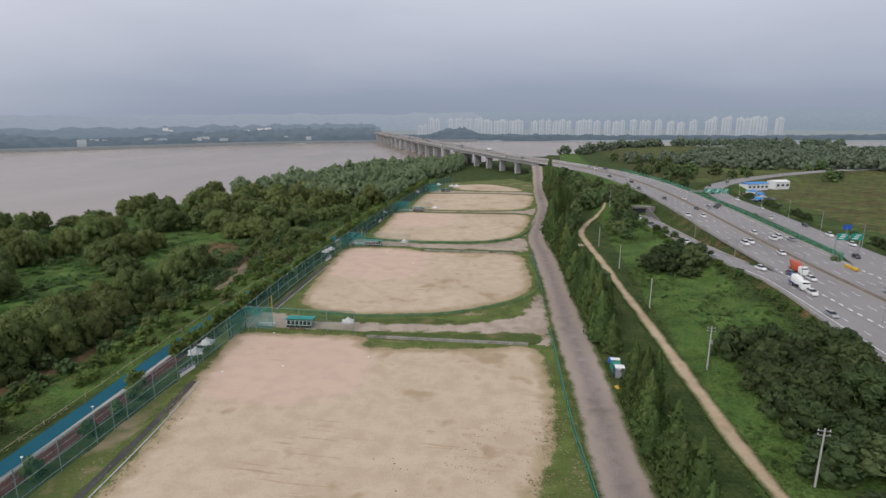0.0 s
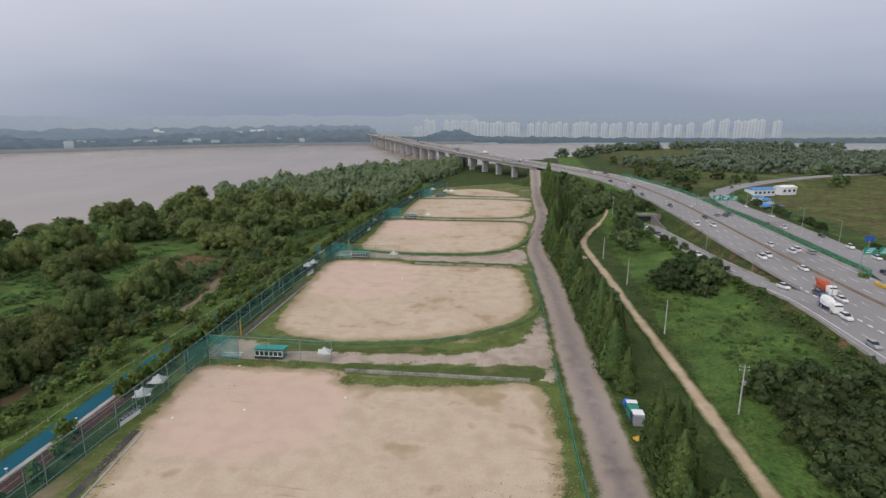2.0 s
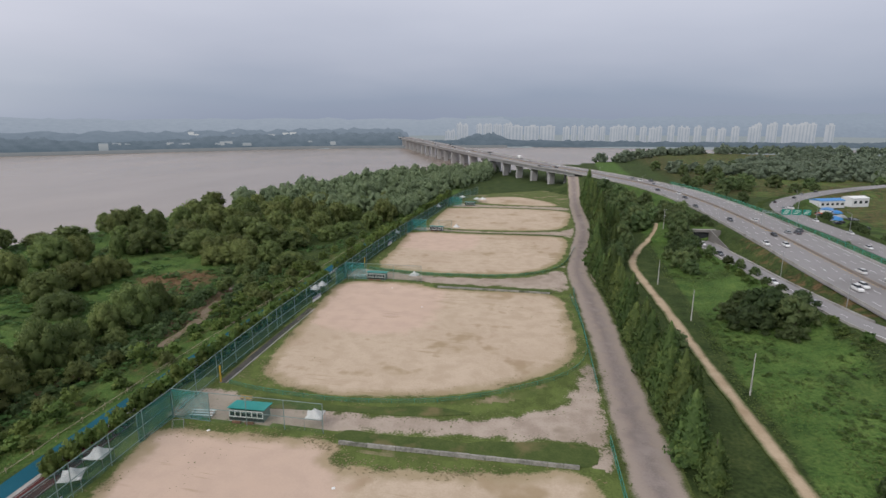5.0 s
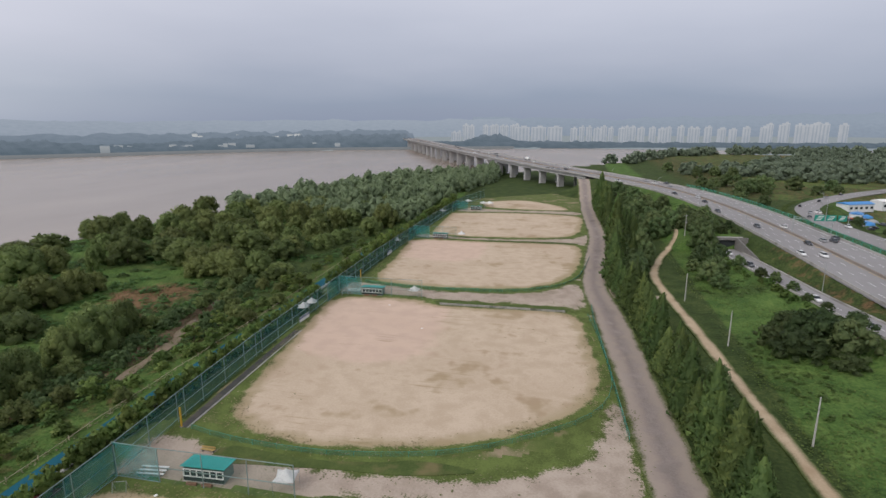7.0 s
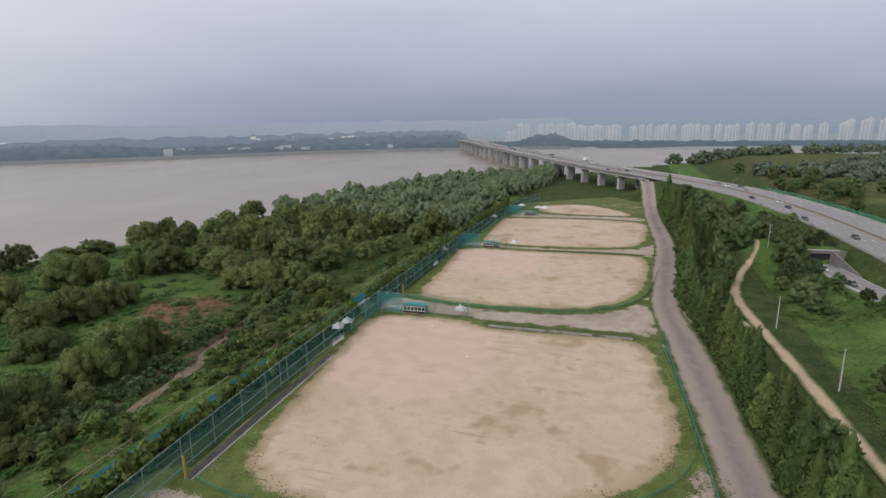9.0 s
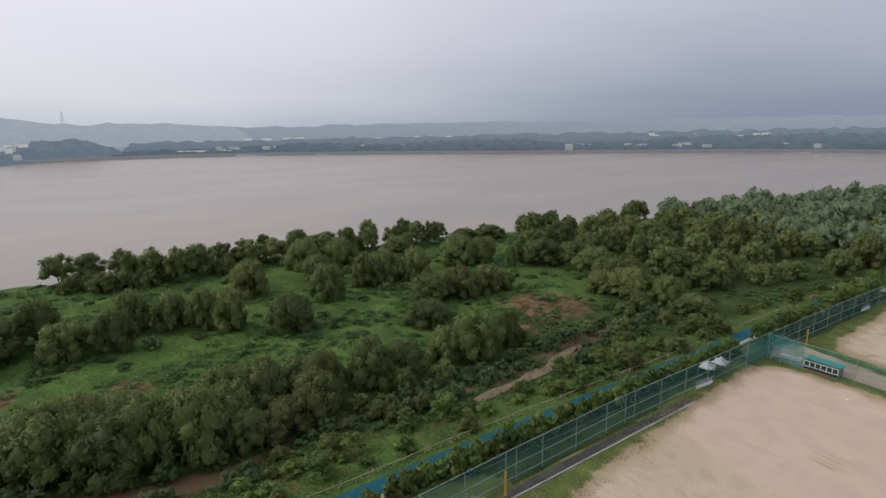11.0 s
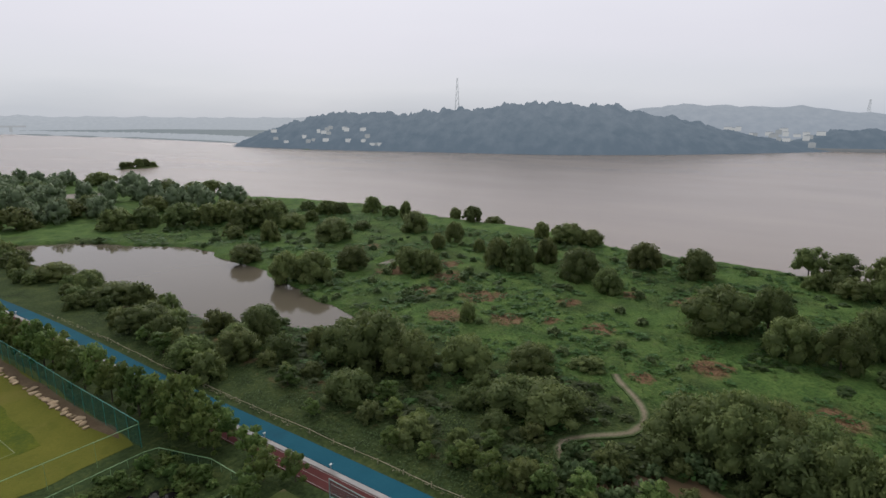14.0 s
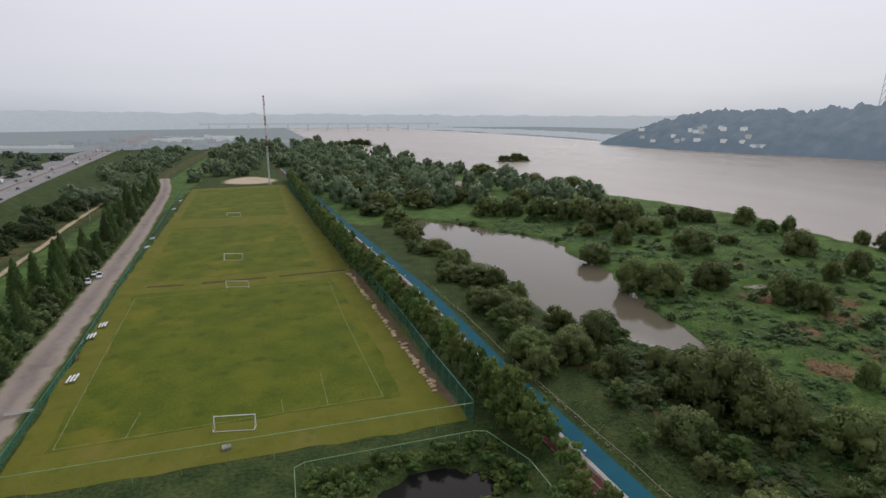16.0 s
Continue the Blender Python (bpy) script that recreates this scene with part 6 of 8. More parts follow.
M_POND = water_material("calm_muddy_pond_water", (0.132, 0.112, 0.080), 0.06, 0.04)
tagged(part("pond_water", ([(-166, -226, -1.80), (-86, -226, -1.80), (-86, -7, -1.80), (-166, -7, -1.80)], [(0, 1, 2, 3)]), M_POND), "calm muddy pond mirroring the trees on its bank", "pond", kind="structure")
# dark strip under the netting, with a pale kerb
M_MAT = material("black_ground_sheet", (0.034, 0.034, 0.033), (0.075, 0.072, 0.066), 0.3, 0.85, 0.3, 8, c3=(0.12, 0.10, 0.08), c4=(0.07, 0.08, 0.035))
ribbon("ground_sheet", dense([(-75.0, 146), (-75.7, 160), (-76.8, 180), (-77.6, 196)], 3), 1.5, M_MAT, "black ground sheet under the netting", "ground sheet", z=0.10, thick=0.1)
ribbon("ground_sheet", dense([(-64.2, 50), (-65.9, 66), (-67.8, 82), (-70.8, 100)], 3), 1.5, M_MAT, "black ground sheet under the netting", "ground sheet", z=0.10, thick=0.1)
ribbon("kerb", dense([(-73.9, 146), (-74.6, 160), (-75.6, 180), (-76.4, 196)], 3), 0.3, M_CONCRETE, "pale concrete kerb beside the sheet", "kerb", z=0.17, thick=0.2)
ribbon("kerb", dense([(-62.6, 50), (-64.2, 66), (-66.2, 82), (-69.2, 100)], 3), 0.3, M_CONCRETE, "pale concrete kerb beside the sheet", "kerb", z=0.17, thick=0.2)
M_WEEDGRASS = material("grassy_bank", (0.045, 0.07, 0.02), (0.09, 0.115, 0.035), 0.3, 0.95, 0.8, 9, c3=(0.15, 0.13, 0.06))
for o in ([(-41, 130.3), (-41.5, 134), (-20, 135), (1, 139), (2, 132.3), (-20, 130.8)], [(-46, 226.6), (-46, 230.6), (-25, 230.8), (-8, 232), (-6, 228), (-25, 227)], [(-46, 322.8), (-46, 325), (-8, 328.6), (-5, 325.6)],
          [(-64, 138), (-62, 143), (-45, 142), (-30, 145.5), (-20, 145), (-35, 141)]):
    surface("grass_bank", o, M_WEEDGRASS, 0.16, "narrow weedy grass bank behind the outfield wall", "grass", rough=0.5, seed=81, thick=0.3)


def block_wall(x0, y0, x1, y1, n, h):
    t = thing("low_block_wall", "low stained concrete block wall behind the field", "wall", at=pose(x0, y0, 0))
    a = math.atan2(y1 - y0, x1 - x0)
    w = math.hypot(x1 - x0, y1 - y0) / n
    for k in range(n):
        u = (k + 0.5) * w
        part("block", box((w - 0.06, 0.35, h * rnd.uniform(0.9, 1.05)), (math.cos(a) * u, math.sin(a) * u, h / 2), a + rnd.uniform(-0.01, 0.01), 0.03), M_BLOCK, t)
    return t


M_BLOCK = material("stained_blocks", (0.16, 0.155, 0.14), (0.36, 0.345, 0.31), 0.5, 0.95, 0.3, 4, c3=(0.09, 0.10, 0.07))
block_wall(-41, 129.6, 0.5, 131.4, 16, 0.8)
block_wall(-45, 226.2, -7, 227.6, 14, 0.7)

# ---- dugouts, benches, canopies ----
M_TEAL = material("teal_sheet_roof", (0.015, 0.26, 0.24), (0.03, 0.32, 0.29), 0.5, 0.5, 0.1, 6)
# near-black for dark parts, and for painted shade in the underpass mouth
M_DARK = plain("shade_and_dark_parts", (0.025, 0.03, 0.03), 0.8)
M_PANEL = plain("grey_green_panel", (0.16, 0.20, 0.19), 0.6)
M_WOOD = material("weathered_wood", (0.16, 0.075, 0.045), (0.24, 0.12, 0.075), 2, 0.8, 0.2, 5)
M_FABRIC = material("white_canopy_fabric", (0.54, 0.54, 0.52), (0.66, 0.65, 0.63), 0.6, 0.8, 0.1, 5)
M_GLASS_DARK = plain("dark_glass", (0.03, 0.04, 0.045), 0.15)


def dugout(x, y, rz, w=6.8):
    t = thing("dugout", "team dugout with a teal sheet roof and a row of windows", "shelter", "team dugouts", at=pose(x, y, 0.05, 0, 0, rz))
    part("floor", box((w, 3.0, 0.2), (0, 0, 0.05)), M_CONCRETE, t)
    part("back_wall", box((w, 0.12, 2.3), (0, 1.45, 1.25)), M_PANEL, t)
    for s in (-1, 1):
        part("side_wall", box((0.12, 2.8, 2.2), (s * (w / 2 - 0.06), 0, 1.2)), M_PANEL, t)
    part("front_panel", box((w, 0.1, 0.75), (0, -1.4, 0.5)), M_DARK, t)
    n = 6
    for k in range(n + 1):
        part("mullion", box((0.14, 0.14, 1.3), (-w / 2 + 0.07 + k * (w - 0.14) / n, -1.4, 1.5)), M_WHITE, t)
    part("sill", box((w, 0.16, 0.1), (0, -1.42, 0.92)), M_WHITE, t)
    part("lintel", box((w, 0.16, 0.14), (0, -1.42, 2.15)), M_WHITE, t)
    for k in range(n):
        part("window_opening", box(((w - 0.14) / n - 0.16, 0.05, 1.05), (-w / 2 + 0.07 + (k + 0.5) * (w - 0.14) / n, -1.3, 1.5)), M_GLASS_DARK, t)
    bm = bmesh.new()
    for k in range(12):
        add_box(bm, (0.06, 3.6, 0.05), (-w / 2 + 0.3 + k * (w - 0.6) / 11, 0, 2.58))
    add_box(bm, (w + 0.6, 3.7, 0.12), (0, 0, 2.5))
    roof = part("roof", bm, M_TEAL, t, "ribbed teal roof")
    roof.rotation_euler = (radians(-6), 0, 0)
    for s in (-1.6, 1.0):
        part("bench", box((1.7, 0.45, 0.42), (s, -2.2, 0.22), 0, 0.03), M_WOOD, t, "brown wooden bench")
    return t


for x, y, rz in ((-61, 134.2, 4), (-68.7, 231.8, 3), (-68, 325.6, 2), (-66, 420, 0)):
    dugout(x, y, rz)


def bleacher(x, y, rz, w=4.6, mat=None):
    t = thing("bleacher", "white three-row slat bench", "bench", "white slat benches", at=pose(x, y, 0.08, 0, 0, rz))
    for k in range(3):
        part("seat", box((w, 0.4, 0.06), (0, k * 0.75, 0.4 + k * 0.12), 0, 0.015), mat or M_WHITE, t)
        for s in (-0.42, 0.42):
            part("leg", box((0.07, 0.35, 0.4 + k * 0.12), (w * s, k * 0.75, 0.2 + k * 0.06)), M_STEEL, t)
    return t


for x, y, rz in ((-70.3, 132.4, 8), (-76, 232.2, 5)):
    bleacher(x, y, rz)
for x, y, rz in ((14.4, -36, 92), (17.4, -70, 94), (18, -62, 95), (26.5, -170, 95), (28, -189, 95), (33.5, -280, 95), (35, -317, 95)):
    bleacher(x, y, rz, 3.6)


def low_bench(x, y, rz, w, mat, label):
    t = thing("bench", label, "bench", at=pose(x, y, 0.06, 0, 0, rz))
    part("seat", box((w, 0.5, 0.09), (0, 0, 0.46), 0, 0.02), mat, t)
    part("backrest", box((w, 0.06, 0.35), (0, 0.27, 0.75), 0, 0.02), mat, t)
    for s in (-0.4, 0.4):
        part("leg", box((0.1, 0.45, 0.44), (w * s, 0, 0.22)), M_STEEL, t)
    return t


low_bench(18.5, -22.6, 8, 4.8, M_WHITE, "long white bench beside the pitch fence")
low_bench(18.2, -58, 95, 2.4, M_STEEL, "grey metal bench beside the pitch fence")
low_bench(16.3, -48, 95, 2.2, M_WOOD, "brown wooden bench beside the pitch fence")
low_bench(-65.5, 140.3, 2, 2.6, material("yellow_wood", (0.30, 0.21, 0.07), (0.38, 0.27, 0.10), 2, 0.7, 0.2, 5), "yellow wooden bench behind the dugout")


def canopy(x, y, rz, w=3.4, h=2.3, label="white peaked fabric canopy on thin legs"):
    t = thing("canopy_tent", label, "tent", "white canopies", at=pose(x, y, 0.05, 0, 0, rz))
    n = 8
    v, f = [], []
    for i in range(n + 1):
        for j in range(n + 1):
            a, b = i / n * 2 - 1, j / n * 2 - 1
            r = max(abs(a), abs(b))
            sag = 0.35 * (1 - abs(a * a - b * b) ** 0.5 * 0.4) * (1 - r)
            lift = (1 - r) ** 1.6 * 1.25 - 0.30 * (1 - min(abs(a), abs(b))) * r
            v.append((a * w / 2 * (1 - 0.12 * (1 - min(abs(a), abs(b))) * r), b * w / 2 * (1 - 0.12 * (1 - min(abs(a), abs(b))) * r), h + lift + sag * 0.2))
    for i in range(n):
        for j in range(n):
            k = i * (n + 1) + j
            f.append((k, k + 1, k + n + 2, k + n + 1))
    c = part("canopy", (v, f), M_FABRIC, t, smooth=True)
    md = c.modifiers.new("thickness", "SOLIDIFY")
    md.thickness = 0.03
    for sx in (-1, 1):
        for sy in (-1, 1):
            part("leg", rod((sx * w * 0.47, sy * w * 0.47, 0), (sx * w * 0.47, sy * w * 0.47, h + 0.02), 0.035, None, 6), M_STEEL, t)
    return t


for x, y, rz in ((-76.8, 115, 12), (-76.2, 109.3, 30), (-81.8, 213.5, 10), (-82.2, 209, 25), (-84, 306, 10), (-76, 444, 5), (-64, 437, 0), (-60, 438, 8), (-83, 396, 5), (-47.6, 134.3, 12), (-55, 232.5, 0), (-58, 328, 0)):
    canopy(x, y, rz, 5.0 if y > 430 else 3.4)
M_BANNER_BLUE = plain("blue_banner_print", (0.03, 0.05, 0.16), 0.6)


def banner(x, y, rz, w=5.2):
    t = thing("banner", "white banner with a dark blue upper band on the netting", "banner", "banners on the netting", at=pose(x, y, 0, 0, 0, rz))
    part("sheet", box((w, 0.05, 1.5), (0, 0, 1.25)), M_WHITE, t)
    part("band", box((w * 0.98, 0.05, 0.6), (0, -0.04, 1.68)), M_BANNER_BLUE, t, "dark blue printed band")
    for k in range(5):
        part("print_bar", box((w * 0.12, 0.03, 0.16), (-w * 0.34 + k * w * 0.17, -0.075, 1.7)), M_WHITE, t, "unreadable white print")
    for s in (-0.5, 0.5):
        part("post", rod((w * s, 0, 0), (w * s, 0, 2.1), 0.04, None, 6), M_STEEL, t)
    return t


banner(-73.9, 102.6, 87)
banner(-78.9, 203, 88, 5.6)
banner(-81, 286, 90, 5.6)
M_YELLOW = plain("yellow_paint", (0.48, 0.29, 0.03), 0.6)
for x, y in ((-75.2, 146.2), (-78.6, 246)):
    t = thing("foul_pole", "yellow painted foul pole at the field corner", "pole", "foul poles", at=pose(x, y, 0))
    part("pole", box((0.28, 0.28, 4.0), (0, 0, 2.0), 0, 0.04), M_YELLOW, t)
    part("base", box((0.5, 0.5, 0.15), (0, 0, 0.08), 0, 0.03), M_CONCRETE, t)


def cage(x, y, rz):
    t = thing("batting_screen", "small grey tube frame with netting", "screen", "batting screens", at=pose(x, y, 0.08, 0, 0, rz))
    part("net", ([(-1, 0, 0), (1, 0, 0), (1, 0.6, 1.6), (-1, 0.6, 1.6)], [(0, 1, 2, 3)]), M_NET_LIGHT, t)
    for a, b in (((-1, 0, 0), (-1, 0.6, 1.6)), ((1, 0, 0), (1, 0.6, 1.6)), ((-1, 0.6, 1.6), (1, 0.6, 1.6)), ((-1, 0.6, 1.6), (-1, 1.2, 0)), ((1, 0.6, 1.6), (1, 1.2, 0))):
        part("tube", rod(a, b, 0.04, None, 6), M_STEEL, t)


cage(-71.8, 127.6, 20)
cage(-77, 227.5, 10)
for x, y in ((-66, 128.4), (-55, 110), (-67, 105), (-37, 118), (-60, 222), (-45, 205)):
    t = thing("base_plate", "white rubber base on the clay", "base", "field bases", at=pose(x, y, 0.09, 0, 0, rnd.uniform(0, 90)))
    part("plate", box((0.5, 0.5, 0.1), (0, 0, 0.04), 0, 0.03), M_WHITE, t)

# little hut by the gravel road
hut = thing("road_hut", "small grey shed with a tarpaulin shelter beside the road", "shed", at=pose(20.6, 117.6, 0.05, 0, 0, 3))
part("wall", box((1.9, 2.2, 2.1), (0, 0, 1.05), 0, 0.03), material("grey_cladding", (0.22, 0.22, 0.24), (0.28, 0.28, 0.30), 1.0, 0.6, 0.1, 6), hut)
part("roof", box((2.1, 1.9, 0.12), (0, 0.3, 2.18), 0, 0.03), M_WHITE, hut)
part("shelter_wall", box((2.0, 3.2, 1.9), (-0.2, 3.1, 0.95), 0, 0.03), M_GREEN_STEEL, hut)
part("shelter_roof", box((2.1, 1.3, 0.1), (-0.2, 4.6, 2.05), 0, 0.03), M_WHITE, hut)
part("door", box((0.06, 0.9, 1.9), (-1.18, 0.4, 0.98)), plain("dark_blue_door", (0.03, 0.05, 0.12), 0.5), hut)
bm = bmesh.new()
bmesh.ops.create_icosphere(bm, subdivisions=2, radius=1.0, matrix=Matrix.Translation((-0.4, 6.4, 0.8)) @ Matrix.Diagonal((1.1, 1.2, 0.8, 1)))
for v in bm.verts:
    v.co += Vector((noise.noise(v.co * 1.7), noise.noise(v.co * 1.7 + Vector((5, 0, 0))), 0.6 * noise.noise(v.co * 2))) * 0.35
part("tarpaulin", bm, plain("blue_tarpaulin", (0.015, 0.09, 0.42), 0.5), hut, "crumpled blue tarpaulin")
part("rail", rod((-1.6, -1.0, 1.0), (-1.6, 5.4, 1.0), 0.05), M_GREEN_STEEL, hut)
part("mound", box((1.6, 1.4, 0.35), (-1.2, -5.5, 0.1), 0.4, 0.15), M_YELLOW, hut, "yellow sandbag heap")

# ---- utility poles ----
M_POLE = material("pale_pole_concrete", (0.34, 0.33, 0.31), (0.44, 0.43, 0.40), 0.6, 0.9, 0.1, 6)


def utility_pole(x, y, h, arms, box_on):
    z = float(ground_z(np.array([x]), np.array([y]))[0])
    t = thing("utility_pole", "pale concrete utility pole standing in the weeds", "pole", "utility poles", at=pose(x, y, z, 0, 0, rnd.uniform(-15, 15)))
    part("shaft", rod((0, 0, -0.5), (0, 0, h), 0.19, 0.11, 10), M_POLE, t)
    for k in range(arms):
        part("crossarm", box((1.9, 0.1, 0.1), (0, 0.12, h - 0.5 - 0.7 * k)), M_STEEL, t)
        for s in (-0.8, 0.8):
            part("insulator", rod((s, 0.12, h - 0.45 - 0.7 * k), (s, 0.12, h - 0.2 - 0.7 * k), 0.06, 0.04, 6), M_WHITE, t)
    if box_on:
        part("transformer", rod((0.35, 0, h * 0.6), (0.35, 0, h * 0.6 + 0.8), 0.25, None, 10), M_STEEL, t)


for x, y, h, arms, bx in ((44.6, 82.5, 10, 2, False), (40.5, 123.6, 10.4, 2, True), (36, 165.4, 9.4, 0, False), (33.6, 211, 9.4, 0, False), (30, 248, 9.2, 0, False), (45.5, 337, 10, 1, True), (70, -250, 10, 1, False)):
    utility_pole(x, y, h, arms, bx)

# ---- cycle path furniture ----
M_ROPE = material("straw_coloured_rope_rail", (0.30, 0.26, 0.17), (0.42, 0.37, 0.26), 1, 0.9, 0.3, 4)
edge = offset_line(CYCLE_Z, -3.6)
edge = edge[(edge[:, 1] > -60) & (edge[:, 1] < 330)]
rope = thing("rope_fence", "low straw-coloured rope fence along the cycle path", "fence", at=pose(0, 0, 0))
cd = bpy.data.curves.new("rope", "CURVE")
cd.dimensions, cd.bevel_depth, cd.bevel_resolution = "3D", 0.06, 1
for zz in (0.65,):
    sp = cd.splines.new("POLY")
    sp.points.add(len(edge) - 1)
    for k, (x, y, z) in enumerate(edge):
        sp.points[k].co = (x + rnd.uniform(-0.15, 0.15), y, zz + rnd.uniform(-0.12, 0.1), 1)
cd.materials.append(M_ROPE)
r_ob = new("rope", cd)
r_ob.parent = rope
pst = None
for x, y, z in edge:
    if pst is None:
        pst = part("post", rod((0, 0, -0.4), (0, 0, 0.95), 0.09, None, 6), M_ROPE, rope)
        pst.location = (x, y, 0)
    else:
        q = new("post", pst.data)
        q.parent, q.location = rope, (x, y, 0)
lamp = None
for k, (x, y, z) in enumerate(offset_line(CYCLE_Z, 2.0)):
    if k % 3 or not -140 < y < 330:
        continue
    if lamp is None:
        lamp = thing("path_light", "short white bollard light on the path strip", "bollard", "path lights", at=pose(x, y, 0.1))
        part("post", rod((0, 0, 0), (0, 0, 0.9), 0.09, None, 8), M_STEEL, lamp)
        part("head", box((0.45, 0.3, 0.16), (0, 0, 0.95), 0, 0.03), M_WHITE, lamp)
    else:
        copy_thing(lamp, pose(x, y, 0.1, 0, 0, rnd.uniform(0, 40)))
for off in (3.1, 4.6, 6.1):
    ln_ = offset_line(CYCLE_Z, off)
    ln_ = ln_[(ln_[:, 1] > -120) & (ln_[:, 1] < 330)]
    ribbon("path_line", ln_, 0.09, M_CONCRETE, "thin white line on the red foot path", "marking", lift=0.012, thick=0.02)
M_TRAIL = worn_ground("grey_brown_trail", (0.20, 0.16, 0.11), (0.29, 0.24, 0.175), (0.15, 0.12, 0.075), (0.20, 0.16, 0.11), (0.05, 0.085, 0.024), 0.3)
soft_ribbon("trodden_trail", np.column_stack([WALK, ground_z(WALK[:, 0], WALK[:, 1]) + 0.22]), 1.25 + 0.4 * lattice(WALK[:, 0], WALK[:, 1], 3.5, 14), M_TRAIL, "narrow winding trodden trail through the weeds", "path", 0.45, 6, 0.8)

M_MUD = material("damp_tan_mud", (0.16, 0.125, 0.085), (0.245, 0.195, 0.14), 0.3, 0.9, 0.3, 6, c3=(0.15, 0.115, 0.07))
ribbon("mud_bank", np.column_stack([MUD, np.maximum(ground_z(MUD[:, 0], MUD[:, 1]), -1.3) + 0.18]), (3.4 + 1.2 * lattice(MUD[:, 0], MUD[:, 1], 5, 16)) * np.sin(np.linspace(0.12, 3.0, len(MUD))) ** 0.5, M_MUD, "bare tan mud bank beside the stream", "bank", thick=0.7)
M_STREAM = water_material("brown_stream_water", (0.13, 0.09, 0.052), 0.12, 0.08)
ribbon("stream_water", STREAM, 11.0, M_STREAM, "shallow brown stream water among the bushes", "stream", z=-1.70, thick=0.05)

# ---- soccer pitches ----
def goal(x, y, rz, w=7.3, h=2.44, faint=False):
    t = thing("soccer_goal", "white tube soccer goal on the grass", "goal", "soccer goals", at=pose(x, y, 0.07, 0, 0, rz))
    r = 0.09
    for s in (-0.5, 0.5):
        part("upright", rod((w * s, 0, 0), (w * s, 0, h), r, None, 8), M_WHITE, t)
        part("stay", rod((w * s, 0, h), (w * s, 1.2, 0.1), 0.04, None, 6), M_WHITE, t)
        part("side_base", rod((w * s, 0, 0.05), (w * s, 1.2, 0.05), 0.05, None, 6), M_WHITE, t)
    part("crossbar", rod((-w / 2 - r, 0, h), (w / 2 + r, 0, h), r, None, 8), M_WHITE, t)
    part("back_base", rod((-w / 2, 1.2, 0.05), (w / 2, 1.2, 0.05), 0.06, None, 6), M_WHITE, t)


for x, y, rz in ((-21.5, -6.1, -10), (-16.1, -96.6, 165), (-12.2, -137.4, -15), (-5, -241, 175)):
    goal(x, y, rz)
M_CHALK = material("worn_chalk_line", (0.10, 0.13, 0.03), (0.26, 0.27, 0.16), 0.4, 0.9, 0.0, 5)


def pitch_line(a, b, w=0.14):
    ribbon("pitch_line", dense([a, b], 3), w, M_CHALK, "worn white pitch line on the grass", "marking", z=0.085, thick=0.02)


for a, b in (((-49.5, -10), (8, -7.5)), ((-49.5, -10), (-47, -57)), ((-47, -57), (-46, -96)), ((-46, -96), (14, -94)), ((8, -7.5), (11, -50)), ((11, -50), (14, -94)), ((-38.5, -9.5), (-38, -24.5)),
             ((-3.5, -17), (-3, -8)), ((-30, -9.3), (-29.6, -14.5)), ((-43, -116), (14, -114))):
    pitch_line(a, b)
M_DRAIN = material("dark_wet_earth", (0.045, 0.036, 0.016), (0.085, 0.066, 0.03), 0.4, 0.9, 0.4, 6)
ribbon("drain", dense([(13, -106.5), (1.5, -105.5)], 3), 1.5, M_DRAIN, "narrow dark drain between two soccer pitches", "drain", z=0.09, thick=0.1)
ribbon("drain", dense([(-4, -106), (-25, -107)], 3), 1.7, M_DRAIN, "narrow dark drain between two soccer pitches", "drain", z=0.09, thick=0.1)
ribbon("drain", dense([(-29.5, -107.2), (-53, -109)], 3), 1.7, M_DRAIN, "narrow dark drain between two soccer pitches", "drain", z=0.09, thick=0.1)
soft_sheet("bare_sand_patch", [(16, -420), (-2, -408), (-22, -414), (-27, -440), (-5, -470), (14, -450)], M_SAND, 0.1, "bare pale sand patch at the end of the pitches", "sand")
surface("bare_strip", [(-54.5, -108), (-57, -70), (-58.5, -40), (-60.5, -6), (-63, -4), (-61, -40), (-59, -72), (-56.5, -108)], material("bare_brown_earth", (0.10, 0.07, 0.04), (0.17, 0.125, 0.075), 0.4, 0.95, 0.5, 6), 0.06,
        "bare brown earth under the stones", "ground", seed=91)
M_STONE = material("buff_boulder", (0.36, 0.26, 0.15), (0.52, 0.40, 0.26), 0.8, 0.95, 0.4, 5, random_part=0.25)


def boulder_mesh(seed):
    bm = bmesh.new()
    bmesh.ops.create_icosphere(bm, subdivisions=2, radius=0.5, matrix=Matrix.Diagonal((1.25, 0.9, 0.6, 1)))
    for v in bm.verts:
        v.co += v.co.normalized() * noise.noise(v.co * 2.2 + Vector((seed * 7, 0, 0))) * 0.22
    return bm


stone_kinds = []
for s in range(4):
    t = tagged(part("boulder", boulder_mesh(s), M_STONE), "buff-coloured boulder in a row beside the pitch", "stone", "boulders beside the pitch")
    t.matrix_world = pose(-60, -9 - s * 1.5, 0.2)
    stone_kinds.append(t)
u = 0.0
while u < 1:
    if not (0.28 < u < 0.31 or 0.6 < u < 0.63):
        y = -11 - u * 92
        x = float(np.interp(y, [-103, -68, -46, -30, -9], [-54, -56.4, -57.8, -59.2, -60.6]))
        s = rnd.uniform(0.7, 1.9)
        copy_thing(rnd.choice(stone_kinds), Matrix.Translation((x + rnd.uniform(-0.4, 0.4), y, 0.2)) @ Matrix.Rotation(rnd.uniform(0, 6.28), 4, "Z") @ Matrix.Diagonal((s, s, s * 0.8, 1)))
    u += rnd.uniform(0.012, 0.024)
